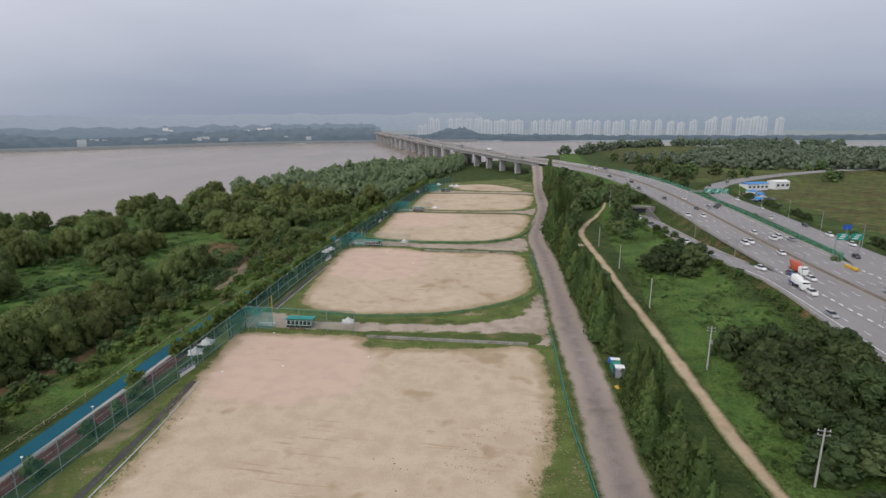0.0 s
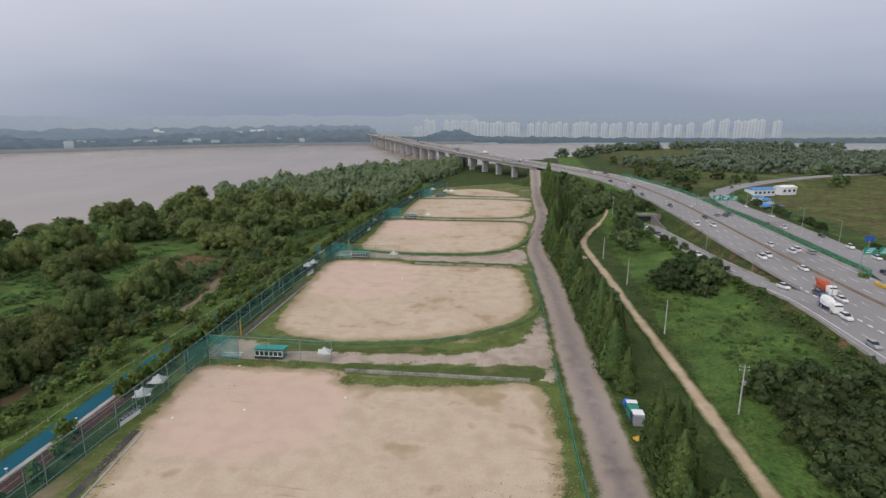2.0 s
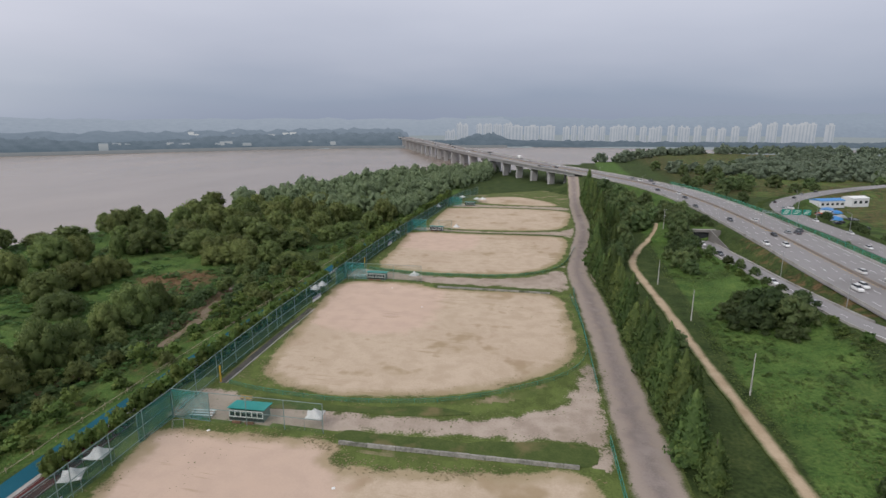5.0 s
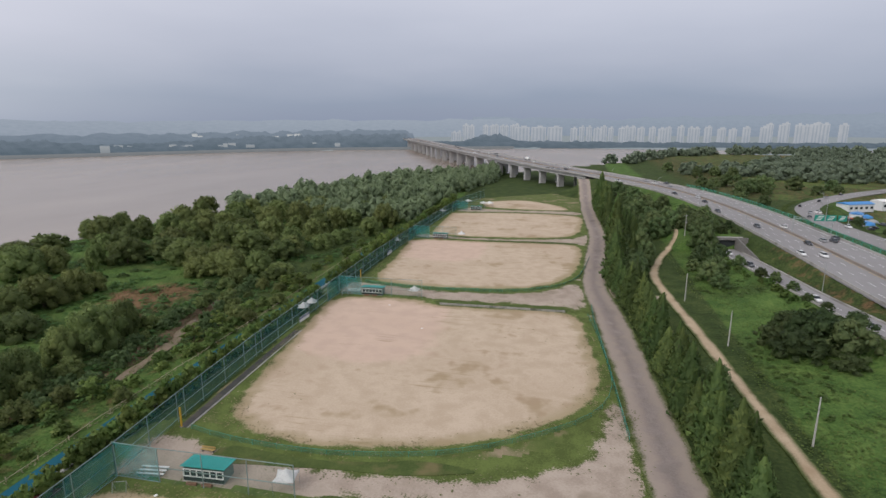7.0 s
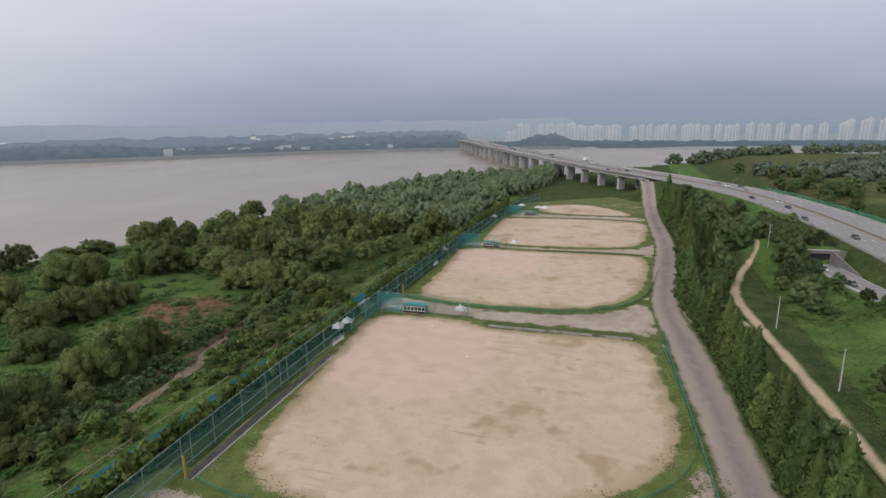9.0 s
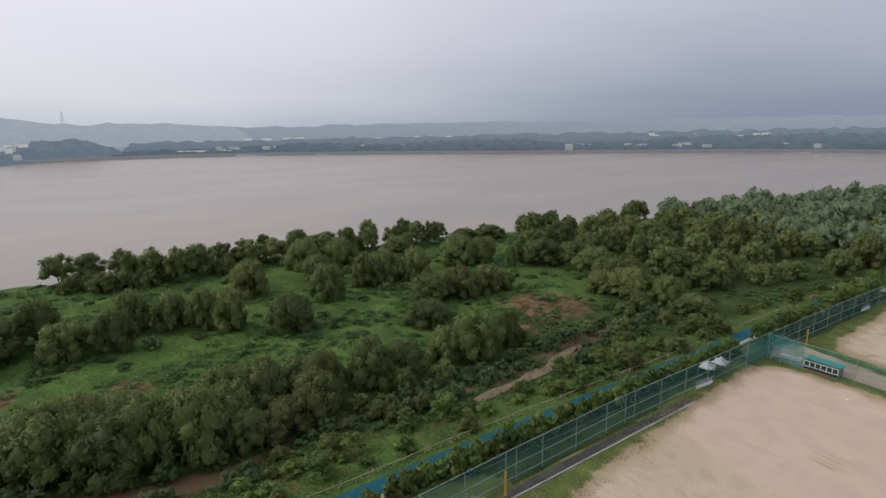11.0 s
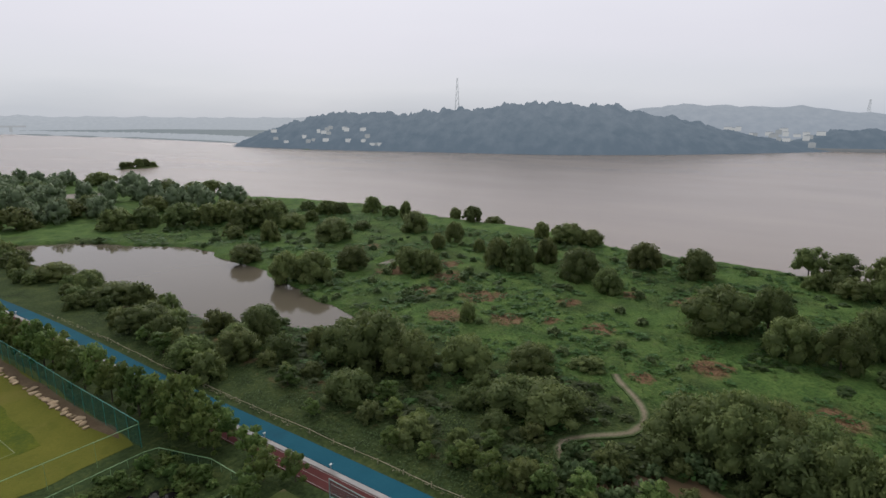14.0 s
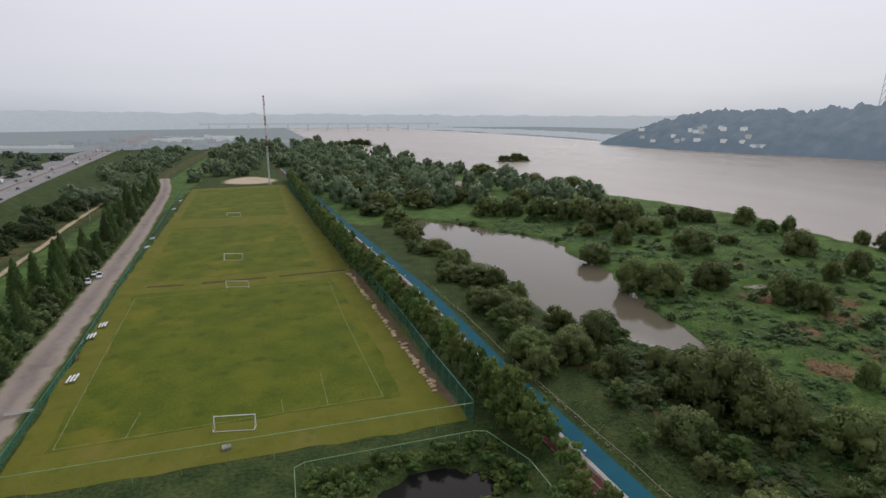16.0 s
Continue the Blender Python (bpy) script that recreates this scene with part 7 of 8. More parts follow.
t = thing("manhole_slab", "square pale concrete slab by the pitch end", "slab", at=pose(-20.5, 0.5, 0.05, 0, 0, 10))
part("slab", box((1.5, 1.3, 0.5), (0, 0, 0.2), 0, 0.05), M_CONCRETE, t)


# ---- highway furniture ----
def at_run(line, run, d):
    x, y, z = (float(np.interp(d, run, line[:, k])) for k in range(3))
    e = 2.0
    x2, y2 = (float(np.interp(d + e, run, line[:, k])) for k in range(2))
    x1, y1 = (float(np.interp(d - e, run, line[:, k])) for k in range(2))
    return x, y, z, math.atan2(y2 - y1, x2 - x1)


def runs(line):
    return np.concatenate([[0], np.cumsum(np.linalg.norm(np.diff(line[:, :2], axis=0), axis=1))])


def dashes(name, line, offs, length, gap, width, lo, hi, label):
    v, f = [], []
    run = runs(line)
    for off in offs:
        ol = offset_line(line, off)
        d = lo
        while d < hi:
            x, y, z, a = at_run(ol, run, d)
            x2, y2, z2, a2 = at_run(ol, run, d + length)
            k = len(v)
            s, c = math.sin(a) * width / 2, math.cos(a) * width / 2
            v += [(x + s, y - c, z + 0.02), (x2 + s, y2 - c, z2 + 0.02), (x2 - s, y2 + c, z2 + 0.02), (x - s, y + c, z + 0.02)]
            f.append((k, k + 1, k + 2, k + 3))
            d += length + gap
    return tagged(part(name, (v, f), M_WHITE), label, "marking", kind="stuff")


HRUN, RRUN, ERUN = runs(HW3), runs(RAMP), runs(EXIT)
h_lo = float(np.interp(-900, HW3[:, 1], HRUN))
h_hi = HRUN[-1]
dashes("lane_marking", HW3, (-11.2, -7.7, -4.2, 4.2, 7.7, 11.2), 4, 8, 0.16, h_lo, h_hi, "white dashed lane markings on the asphalt")
dashes("merge_marking", HW3, (-14.3, 14.3), 2.0, 2.0, 0.5, float(np.interp(-100, HW3[:, 1], HRUN)), float(np.interp(205, HW3[:, 1], HRUN)), "broad white dashes where the ramp joins the highway")
dashes("lane_marking", RAMP, (0.0,), 3, 6, 0.15, 0, RRUN[-1] - 5, "white dashed lane markings on the asphalt")
dashes("lane_marking", EXIT, (-2.2, 2.2), 3, 6, 0.15, 0, ERUN[-1] - 5, "white dashed lane markings on the asphalt")
for off in (-14.2, -0.9, 0.9, 14.2):
    ribbon("edge_line", offset_line(HW3, off)[(HW3[:, 1] > 205) | (abs(off) < 5)], 0.15, M_WHITE if abs(off) > 5 else M_YELLOW, "solid painted edge line on the highway", "marking", lift=0.02, thick=0.03)
ribbon("edge_line", offset_line(RAMP, -3.4)[RAMP[:, 1] > 100], 0.2, M_WHITE, "solid painted edge line on the ramp", "marking", lift=0.02, thick=0.03)
M_BROWN_STRIP = material("rusty_median", (0.20, 0.17, 0.145), (0.27, 0.235, 0.205), 0.3, 0.9, 0.2, 6)
ribbon("median_barrier", HW3, 0.45, M_BROWN_STRIP, "low brownish concrete median barrier", "barrier", lift=0.8, thick=0.85)
for off, first in ((-15.2, 196), (15.2, 214)):
    ribbon("guard_rail", offset_line(HW3, off)[HW3[:, 1] > first], 0.25, M_CONCRETE, "low concrete parapet along the highway", "barrier", lift=0.8, thick=0.9)
for sgn, first, wide, lift in ((1, 206, 0.35, 0.6), (-1, -60, 0.25, 0.5)):
    rim_line = RAMP.copy()
    t_ = np.gradient(RAMP[:, :2], axis=0)
    t_ /= np.linalg.norm(t_, axis=1)[:, None]
    rim_line[:, 0] += sgn * t_[:, 1] * (RAMP_W / 2 + 0.1)
    rim_line[:, 1] -= sgn * t_[:, 0] * (RAMP_W / 2 + 0.1)
    ribbon("ramp_wall", rim_line[rim_line[:, 1] > first], wide, M_CONCRETE, "low concrete wall beside the ramp", "barrier", lift=lift, thick=lift + 0.3)

# green noise barrier
M_SOUND = net_material("green_noise_panel", (0.06, 0.27, 0.16), 0.45)
nb = thing("noise_barrier", "green see-through noise barrier on steel posts", "barrier", at=pose(0, 0, 0))
d1 = float(np.interp(470, HW3[:, 1], HRUN))
ol = offset_line(HW3, 15.9)
step_m = 6.0
d = float(np.interp(214, HW3[:, 1], HRUN))
ppost = None
while d < d1:
    x, y, z, a = at_run(ol, HRUN, d)
    x2, y2, z2, _ = at_run(ol, HRUN, d + step_m)
    part("panel", ([(x, y, z), (x2, y2, z2), (x2, y2, z2 + 2.3), (x, y, z + 2.3)], [(0, 1, 2, 3)]), M_SOUND, nb)
    part("cap_rail", rod((x, y, z + 2.3), (x2, y2, z2 + 2.3), 0.1, None, 5), M_GREEN_STEEL, nb)
    if ppost is None:
        ppost = part("post", box((0.2, 0.2, 2.9), (0, 0, 0.95)), M_GREEN_STEEL, nb)
        ppost.location = (x, y, z)
    else:
        q = new("post", ppost.data)
        q.parent, q.location = nb, (x, y, z)
    d += step_m

cushion = thing("crash_cushion", "yellow crash cushion at the barrier end", "barrier", at=pose(108.6, 203.5, float(deck_z(203.5)), 0, 0, 95))
part("nose", box((2.2, 1.4, 1.0), (-2.8, 0, 0.5), 0, 0.25), M_YELLOW, cushion)
part("body", box((4.2, 1.1, 0.9), (0.5, 0, 0.45), 0, 0.08), M_YELLOW, cushion)

# sign gantries
M_SIGN = plain("green_road_sign", (0.01, 0.22, 0.16), 0.5)


def gantry(d, arm, panels):
    x, y, z, a = at_run(HW3, HRUN, d)
    t = thing("sign_gantry", "steel overhead gantry with green road signs", "road sign", "sign gantries", at=pose(x, y, z, 0, 0, math.degrees(a)))
    s0, s1 = arm
    for s in arm:
        part("post", rod((0, s, -1), (0, s, 7.2), 0.25, 0.2, 8), M_STEEL, t)
    for h in (6.2, 7.0):
        part("beam", rod((0, s0, h), (0, s1, h), 0.12, None, 6), M_STEEL, t)
    n = 10
    for k in range(n):
        u0, u1 = s0 + (s1 - s0) * k / n, s0 + (s1 - s0) * (k + 1) / n
        part("brace", rod((0, u0, 6.2 if k % 2 else 7.0), (0, u1, 7.0 if k % 2 else 6.2), 0.06, None, 5), M_STEEL, t)
    for c, w in panels:
        p = part("sign", box((0.12, w, 2.6), (-0.3, c, 6.8), 0, 0.02), M_SIGN, t, "green sign with unreadable white lettering")
        for k in range(3):
            part("lettering", box((0.04, w * 0.5, 0.25), (-0.38, c + w * (k - 1) * 0.12, 7.5 - 0.65 * k)), M_WHITE, p, "unreadable white lettering")


gantry(float(np.interp(335, HW3[:, 1], HRUN)), (-17.5, -1.5), [(-16.5, 4.2), (-11.8, 4.2), (-21.0, 3.6)])
gantry(float(np.interp(222, HW3[:, 1], HRUN)), (-26, -17.5), [(-19.5, 4.0), (-24.5, 4.0)])
gantry(float(np.interp(-150, HW3[:, 1], HRUN)), (-17, 17), [(-8, 5), (8, 5)])
M_BLUE_SIGN = plain("blue_road_sign", (0.02, 0.08, 0.35), 0.5)
t = thing("road_sign", "blue road sign board on a thin post", "road sign", at=pose(136, 262, 4.4))
part("post", rod((0, 0, -1), (0, 0, 5), 0.1, None, 6), M_STEEL, t)
part("board", box((3.4, 0.1, 2.2), (0, 0, 5.2), 0, 0.02), M_BLUE_SIGN, t)


def street_lamp(x, y, z, rz, h=9.0):
    t = thing("street_lamp", "tall grey street lamp with a curved arm", "street lamp", "street lamps", at=pose(x, y, z, 0, 0, rz))
    part("pole", rod((0, 0, -0.5), (0, 0, h), 0.13, 0.08, 8), M_STEEL, t)
    part("arm", rod((0, 0, h - 0.05), (1.8, 0, h + 0.5), 0.06, None, 6), M_STEEL, t)
    part("head", box((0.8, 0.28, 0.14), (2.1, 0, h + 0.52), 0, 0.04), M_STEEL, t)
    return t


first_lamp = None
for line, run, off, side_turn, lo, hi, gap in ((RAMP, RRUN, 6.4, 90, 40, RRUN[-1] - 60, 38), (EXIT, ERUN, 7.2, 90, 5, 420, 36), (HW3, HRUN, -16.2, -90, float(np.interp(340, HW3[:, 1], HRUN)), HRUN[-1], 60)):
    ol, d = offset_line(line, off), lo
    while d < hi:
        x, y, z, a = at_run(ol, run, d)
        rz = math.degrees(a) + side_turn
        if first_lamp is None:
            first_lamp = street_lamp(x, y, z, rz)
        else:
            copy_thing(first_lamp, pose(x, y, z, 0, 0, rz))
        d += gap

# underpass portal under the highway bank
portal = thing("underpass", "concrete box underpass with a dark mouth and sloping wing walls", "underpass", kind="structure", at=pose(58.8, 322.6, 1.8, 0, 0, 97))
M_OLD = material("old_dark_concrete", (0.14, 0.135, 0.125), (0.22, 0.21, 0.195), 0.3, 0.9, 0.2, 8, c3=(0.10, 0.10, 0.09))
part("headwall", box((0.9, 3.0, 5.7), (0, 6.3, 2.5)), M_OLD, portal)
part("headwall", box((0.9, 5.0, 5.7), (0, -7.3, 2.5)), M_OLD, portal)
part("lintel", box((0.96, 9.64, 1.1), (0, 0, 4.8)), M_OLD, portal)
part("coping", box((1.2, 13.2, 0.3), (0, -1.0, 5.5)), M_CONCRETE, portal)
# added dark panel just inside the mouth, in place of the tunnel's shade
part("end_wall", box((0.3, 11.0, 4.6), (1.0, 0, 1.9)), M_DARK, portal, "dark panel standing for the unlit depth of the underpass")
for s, run_out, flare in ((1, 8, 2.5), (-1, 21, 0.6)):
    y0, y1 = s * 5.0, s * (5.0 + flare)
    v = [(-0.4, y0, -0.6), (-0.4, y0 + s * 0.5, -0.6), (-run_out, y1 + s * 0.5, -0.6), (-run_out, y1, -0.6), (-0.4, y0, 5.3), (-0.4, y0 + s * 0.5, 5.3), (-run_out, y1 + s * 0.5, 0.9), (-run_out, y1, 0.9)]
    f = [(0, 1, 2, 3), (7, 6, 5, 4), (0, 4, 5, 1), (1, 5, 6, 2), (2, 6, 7, 3), (3, 7, 4, 0)]
    part("wing_wall", (v, f), M_OLD, portal)

# ---- vehicles ----
M_TYRE = plain("black_rubber", (0.02, 0.02, 0.02), 0.9)
M_RIM = plain("alloy_rim", (0.45, 0.45, 0.46), 0.35, 0.8)
M_CARGLASS = plain("tinted_car_glass", (0.02, 0.025, 0.03), 0.08)
M_HEADLIGHT = plain("clear_headlight", (0.65, 0.66, 0.68), 0.2)
M_TAIL = plain("red_tail_light", (0.35, 0.01, 0.01), 0.3)
PAINT = {"white": plain("white_car_paint", (0.66, 0.66, 0.65), 0.3, coat=0.6), "silver": plain("silver_car_paint", (0.34, 0.35, 0.36), 0.3, 0.3, 0.6),
         "black": plain("black_car_paint", (0.018, 0.018, 0.022), 0.25, coat=0.6), "grey": plain("dark_grey_car_paint", (0.075, 0.08, 0.09), 0.3, coat=0.6), "blue": plain("blue_truck_paint", (0.02, 0.05, 0.22), 0.35, coat=0.4),
         "red": plain("orange_red_truck_paint", (0.40, 0.065, 0.02), 0.4, coat=0.3)}


def loft(sections):
    """A body through cross sections: x, half width, z low, z high, and the half width at the top."""
    bm = bmesh.new()
    rings = []
    for x, w, z0, z1, wt in sections:
        zm = z0 + (z1 - z0) * 0.55
        rings.append([bm.verts.new(p) for p in ((x, -w * 0.92, z0), (x, -w, zm), (x, -wt, z1), (x, wt, z1), (x, w, zm), (x, w * 0.92, z0))])
    for a, b in zip(rings, rings[1:]):
        for k in range(6):
            bm.faces.new((a[k], a[(k + 1) % 6], b[(k + 1) % 6], b[k]))
    bm.faces.new(rings[0][::-1])
    bm.faces.new(rings[-1])
    bmesh.ops.recalc_face_normals(bm, faces=bm.faces)
    return bm


def axles(t, xs, half, r, wide=0.22):
    """Wheel pairs of a car too far off to tell its wheels apart."""
    for x in xs:
        bm = bmesh.new()
        for s in (-1, 1):
            add_rod(bm, (x, s * (half - wide), r), (x, s * half, r), r, None, 10)
        part("axle", bm, M_TYRE, t)


def wheels(t, xs, half, r, wide=0.22):
    for x in xs:
        for s in (-1, 1):
            bm = rod((x, s * (half - wide), r), (x, s * half, r), r, None, 14)
            n = len(bm.faces)
            add_rod(bm, (x, s * (half - 0.02), r), (x, s * (half + 0.015), r), r * 0.62, None, 10)
            for k, fc in enumerate(bm.faces):
                fc.material_index = int(k >= n)
            part("wheel", bm, [M_TYRE, M_RIM], t)


def car(colour, label, tall=1.0, length=4.6, lights=True):
    t = thing("car", label, "car", "cars on the highway")
    k = length / 4.6
    part("body", loft([(-2.3 * k, 0.72, 0.35, 0.80 * tall, 0.66), (-2.1 * k, 0.88, 0.25, 0.93 * tall, 0.80), (-0.9 * k, 0.92, 0.22, 0.95 * tall, 0.84), (1.0 * k, 0.92, 0.22, 0.92 * tall, 0.84), (1.95 * k, 0.88, 0.25, 0.76 * tall, 0.78),
                       (2.3 * k, 0.70, 0.33, 0.62 * tall, 0.62)]), PAINT[colour], t)
    back = -2.0 if tall > 1.1 else -1.75
    part("window", loft([(back * k, 0.78, 0.9 * tall, 0.96 * tall, 0.74), (-1.15 * k, 0.80, 0.9 * tall, 1.40 * tall, 0.62), (0.2 * k, 0.80, 0.9 * tall, 1.42 * tall, 0.62), (1.15 * k, 0.80, 0.88 * tall, 0.93 * tall, 0.74)]), M_CARGLASS, t)
    part("roof", loft([(-1.2 * k, 0.62, 1.36 * tall, 1.43 * tall, 0.56), (-0.5 * k, 0.66, 1.38 * tall, 1.48 * tall, 0.58), (0.25 * k, 0.62, 1.36 * tall, 1.44 * tall, 0.56)]), PAINT[colour], t)
    for s in (-1, 1) if lights else ():
        part("headlight", box((0.2, 0.36, 0.14), (2.12 * k, s * 0.62, 0.62 * tall), 0, 0.03), M_HEADLIGHT, t)
        part("tail_light", box((0.12, 0.34, 0.16), (-2.22 * k, s * 0.62, 0.74 * tall), 0, 0.03), M_TAIL, t)
    (wheels if lights else axles)(t, (-1.35 * k, 1.4 * k), 0.92, 0.33)
    return t


def truck(colour, label, drum, cargo):
    t = thing("truck", label, "truck", "trucks on the highway")
    part("chassis", box((8.2, 1.0, 0.35), (0, 0, 0.85)), M_DARK, t)
    cab = part("cab", loft([(2.3, 1.15, 0.6, 2.9, 1.10), (3.6, 1.2, 0.55, 2.95, 1.1), (4.2, 1.18, 0.5, 2.1, 1.12)]), M_WHITE if drum else PAINT[colour], t)
    part("windscreen", box((0.5, 2.1, 0.75), (3.85, 0, 2.25), 0, 0.05), M_CARGLASS, cab)
    if drum:
        d = part("drum", loft([(-3.9, 0.45, 2.3, 3.2, 0.4), (-2.6, 1.1, 1.5, 3.6, 0.75), (-0.2, 1.2, 1.2, 3.5, 0.8), (1.4, 0.9, 1.2, 2.9, 0.6), (1.9, 0.5, 1.4, 2.3, 0.4)]), M_WHITE if colour == "blue" else PAINT["red"], t)
        part("band", loft([(-3.3, 0.85, 1.75, 3.45, 0.62), (-2.7, 1.12, 1.45, 3.63, 0.77)]), PAINT[colour], d)
        part("hopper", box((1.0, 1.2, 0.8), (-4.0, 0, 3.0), 0, 0.1), PAINT[colour], t)
        part("fender", box((5.6, 2.3, 0.25), (-1.2, 0, 1.15), 0, 0.05), PAINT[colour], t)
    else:
        part("cargo_box", box((5.8, 2.3, 2.3), (-0.9, 0, 2.25), 0, 0.06), M_WHITE, t)
    wheels(t, (-2.9, -1.6, 2.9), 1.18, 0.5, 0.4)
    return t


CAR_KINDS = [car("white", "white saloon car driving on the highway"), car("silver", "silver saloon car driving on the highway"), car("black", "black saloon car driving on the highway"), car("grey", "dark grey sport utility car on the highway", 1.18),
             car("white", "white sport utility car on the highway", 1.18, 4.7), car("white", "white minivan on the highway", 1.3, 5.0)]
FAR_KINDS = [car(c, "%s car on the far stretch of the highway" % c, tl, 4.6, False) for c, tl in (("white", 1.0), ("silver", 1.0), ("black", 1.0), ("grey", 1.18), ("white", 1.25))]
VAN = truck("silver", "white box truck on the highway", False, True)
MIXER = truck("blue", "blue and white concrete mixer truck", True, False)
DUMPER = truck("red", "orange-red concrete mixer truck", True, False)


def put(kind, line, run, off, d, back):
    ol = offset_line(line, off)
    x, y, z, a = at_run(ol, run, d)
    slope = math.atan2(at_run(ol, run, d + 3)[2] - z, 3)
    m = Matrix.Translation((x, y, z + 0.02)) @ Matrix.Rotation(a + (math.pi if back else 0), 4, "Z") @ Matrix.Rotation(slope if back else -slope, 4, "Y")
    return copy_thing(kind, m)


gd = random.Random(12)
for off in (-12.9, -9.4, -5.9, -2.5, 2.5, 5.9, 9.4, 12.9):
    d = float(np.interp(110 if off < 0 else 160, HW3[:, 1], HRUN)) + gd.uniform(0, 30)
    while d < HRUN[-1]:
        put(VAN if gd.random() < 0.03 else gd.choice(CAR_KINDS if at_run(HW3, HRUN, d)[1] < 360 else FAR_KINDS), HW3, HRUN, off + gd.uniform(-0.3, 0.3), d, off < 0)
        d += gd.uniform(40, 115) if d < 2100 else gd.uniform(90, 220)
for off in (-12.9, -9.4, -5.9, 2.5, 5.9, 9.4, 12.9):
    d = float(np.interp(-900, HW3[:, 1], HRUN)) + gd.uniform(0, 40)
    while d < float(np.interp(-180, HW3[:, 1], HRUN)):
        put(VAN if gd.random() < 0.1 else gd.choice(FAR_KINDS), HW3, HRUN, off, d, off < 0)
        d += gd.uniform(70, 190)
d = 115.0
while d < RRUN[-1] - 20:
    put(gd.choice(CAR_KINDS), RAMP, RRUN, gd.choice((-2.2, 2.2)), d, True)
    d += gd.uniform(13, 28)
d = 10.0
while d < 500:
    put(gd.choice(CAR_KINDS), EXIT, ERUN, gd.choice((-4.2, 0, 4.2)), d, gd.random() < 0.5)
    d += gd.uniform(18, 40)
put(MIXER, RAMP, RRUN, 1.8, float(np.interp(178, RAMP[:, 1], RRUN)), True)
put(DUMPER, HW3, HRUN, -9.4, float(np.interp(196, HW3[:, 1], HRUN)), True)
for x, y, rz in ((33.5, -117, 105), (31.8, -124, 100), (34.5, -128, 100)):
    copy_thing(rnd.choice(CAR_KINDS), pose(x, y, 0.07, 0, 0, rz))
for k in range(15):
    x, y = 134 + gd.random() * 26 + (k % 2) * 8, 384 + gd.random() * 50
    ob = copy_thing(gd.choice(FAR_KINDS), pose(x, y, float(ground_z(np.array([x]), np.array([y]))[0]) + 0.05, 0, 0, gd.choice((20, 110, 115, 25))))
    tagged(ob, "parked car beside the works yard", group="parked cars")
for p in (*CAR_KINDS, *FAR_KINDS, VAN, MIXER, DUMPER):
    park(p)

# ---- buildings and works beyond the highway ----
M_BLUE_ROOF = plain("blue_sheet_roof", (0.05, 0.22, 0.50), 0.5)
M_WALL_W = plain("white_panel_wall", (0.62, 0.63, 0.63), 0.7)


def shed(x, y, w, d, h, rz, roof, label, name="works_building"):
    z = float(ground_z(np.array([x]), np.array([y]))[0])
    t = thing(name, label, "building", at=pose(x, y, z, 0, 0, rz))
    part("wall", box((w, d, h), (0, 0, h / 2)), M_WALL_W, t)
    v = [(-w / 2 - 0.4, -d / 2 - 0.4, h), (w / 2 + 0.4, -d / 2 - 0.4, h), (w / 2 + 0.4, d / 2 + 0.4, h), (-w / 2 - 0.4, d / 2 + 0.4, h), (-w / 2 - 0.4, 0, h + d * 0.14), (w / 2 + 0.4, 0, h + d * 0.14)]
    part("roof", (v, [(0, 1, 5, 4), (2, 3, 4, 5), (0, 4, 3), (1, 2, 5), (3, 2, 1, 0)]), roof, t)
    n = max(2, int(w / 4))
    for k in range(n):
        part("window", box((w / n * 0.5, 0.1, h * 0.3), (-w / 2 + (k + 0.5) * w / n, -d / 2 - 0.04, h * 0.55)), M_GLASS_DARK, t)
    return t


shed(172, 470, 20, 9, 5, 25, M_BLUE_ROOF, "white works building with a blue sheet roof")
shed(196, 486, 14, 9, 6, 25, M_WHITE, "white works building with a pale roof")
shed(160, 440, 9, 6, 3.2, 60, M_BLUE_ROOF, "small white site cabin with a blue roof", "site_cabin")
M_ORANGE = plain("orange_tarpaulin", (0.45, 0.10, 0.03), 0.7)
for x, y, s, mt, lb in ((150, 425, 3.0, M_ORANGE, "orange tarpaulin over a heap of goods"), (156, 418, 3.5, M_BLUE_ROOF, "blue tarpaulin over a heap of goods"), (163, 428, 3.0, M_STEEL, "grey tarpaulin over a heap of goods"), (168, 446, 3.2, M_BLUE_ROOF, "blue tarpaulin over a heap of goods")):
    t = thing("covered_heap", lb, "heap", "covered heaps", at=pose(x, y, float(ground_z(np.array([x]), np.array([y]))[0]) - 0.1))
    bm = bmesh.new()
    bmesh.ops.create_icosphere(bm, subdivisions=2, radius=s, matrix=Matrix.Diagonal((1.2, 0.9, 0.7, 1)))
    for v in bm.verts:
        v.co += v.co.normalized() * noise.noise(v.co * 0.8) * 0.8
    part("cover", bm, mt, t)

# southern mast, far bridge, islands, town
M_MAST_RED = plain("red_mast_band", (0.35, 0.05, 0.035), 0.5)
mast = thing("radio_mast", "slim lattice mast with red and white bands", "mast", at=pose(-23, -398, 0))
for k in range(9):
    z0, z1 = k * 8.1, (k + 1) * 8.1
    bm = bmesh.new()
    for c in range(3):
        a = c * 2.094
        add_rod(bm, (math.cos(a) * 0.62, math.sin(a) * 0.62, z0), (math.cos(a) * 0.62, math.sin(a) * 0.62, z1), 0.22, None, 6)
        for j in range(4):
            u0, u1, b = z0 + (z1 - z0) * j / 4, z0 + (z1 - z0) * (j + 1) / 4, a + 2.094
            add_rod(bm, (math.cos(a) * 0.62, math.sin(a) * 0.62, u0), (math.cos(b) * 0.62, math.sin(b) * 0.62, u1), 0.12, None, 4)
    part("section", bm, M_MAST_RED if k in (4, 6, 8) else M_WHITE, mast)
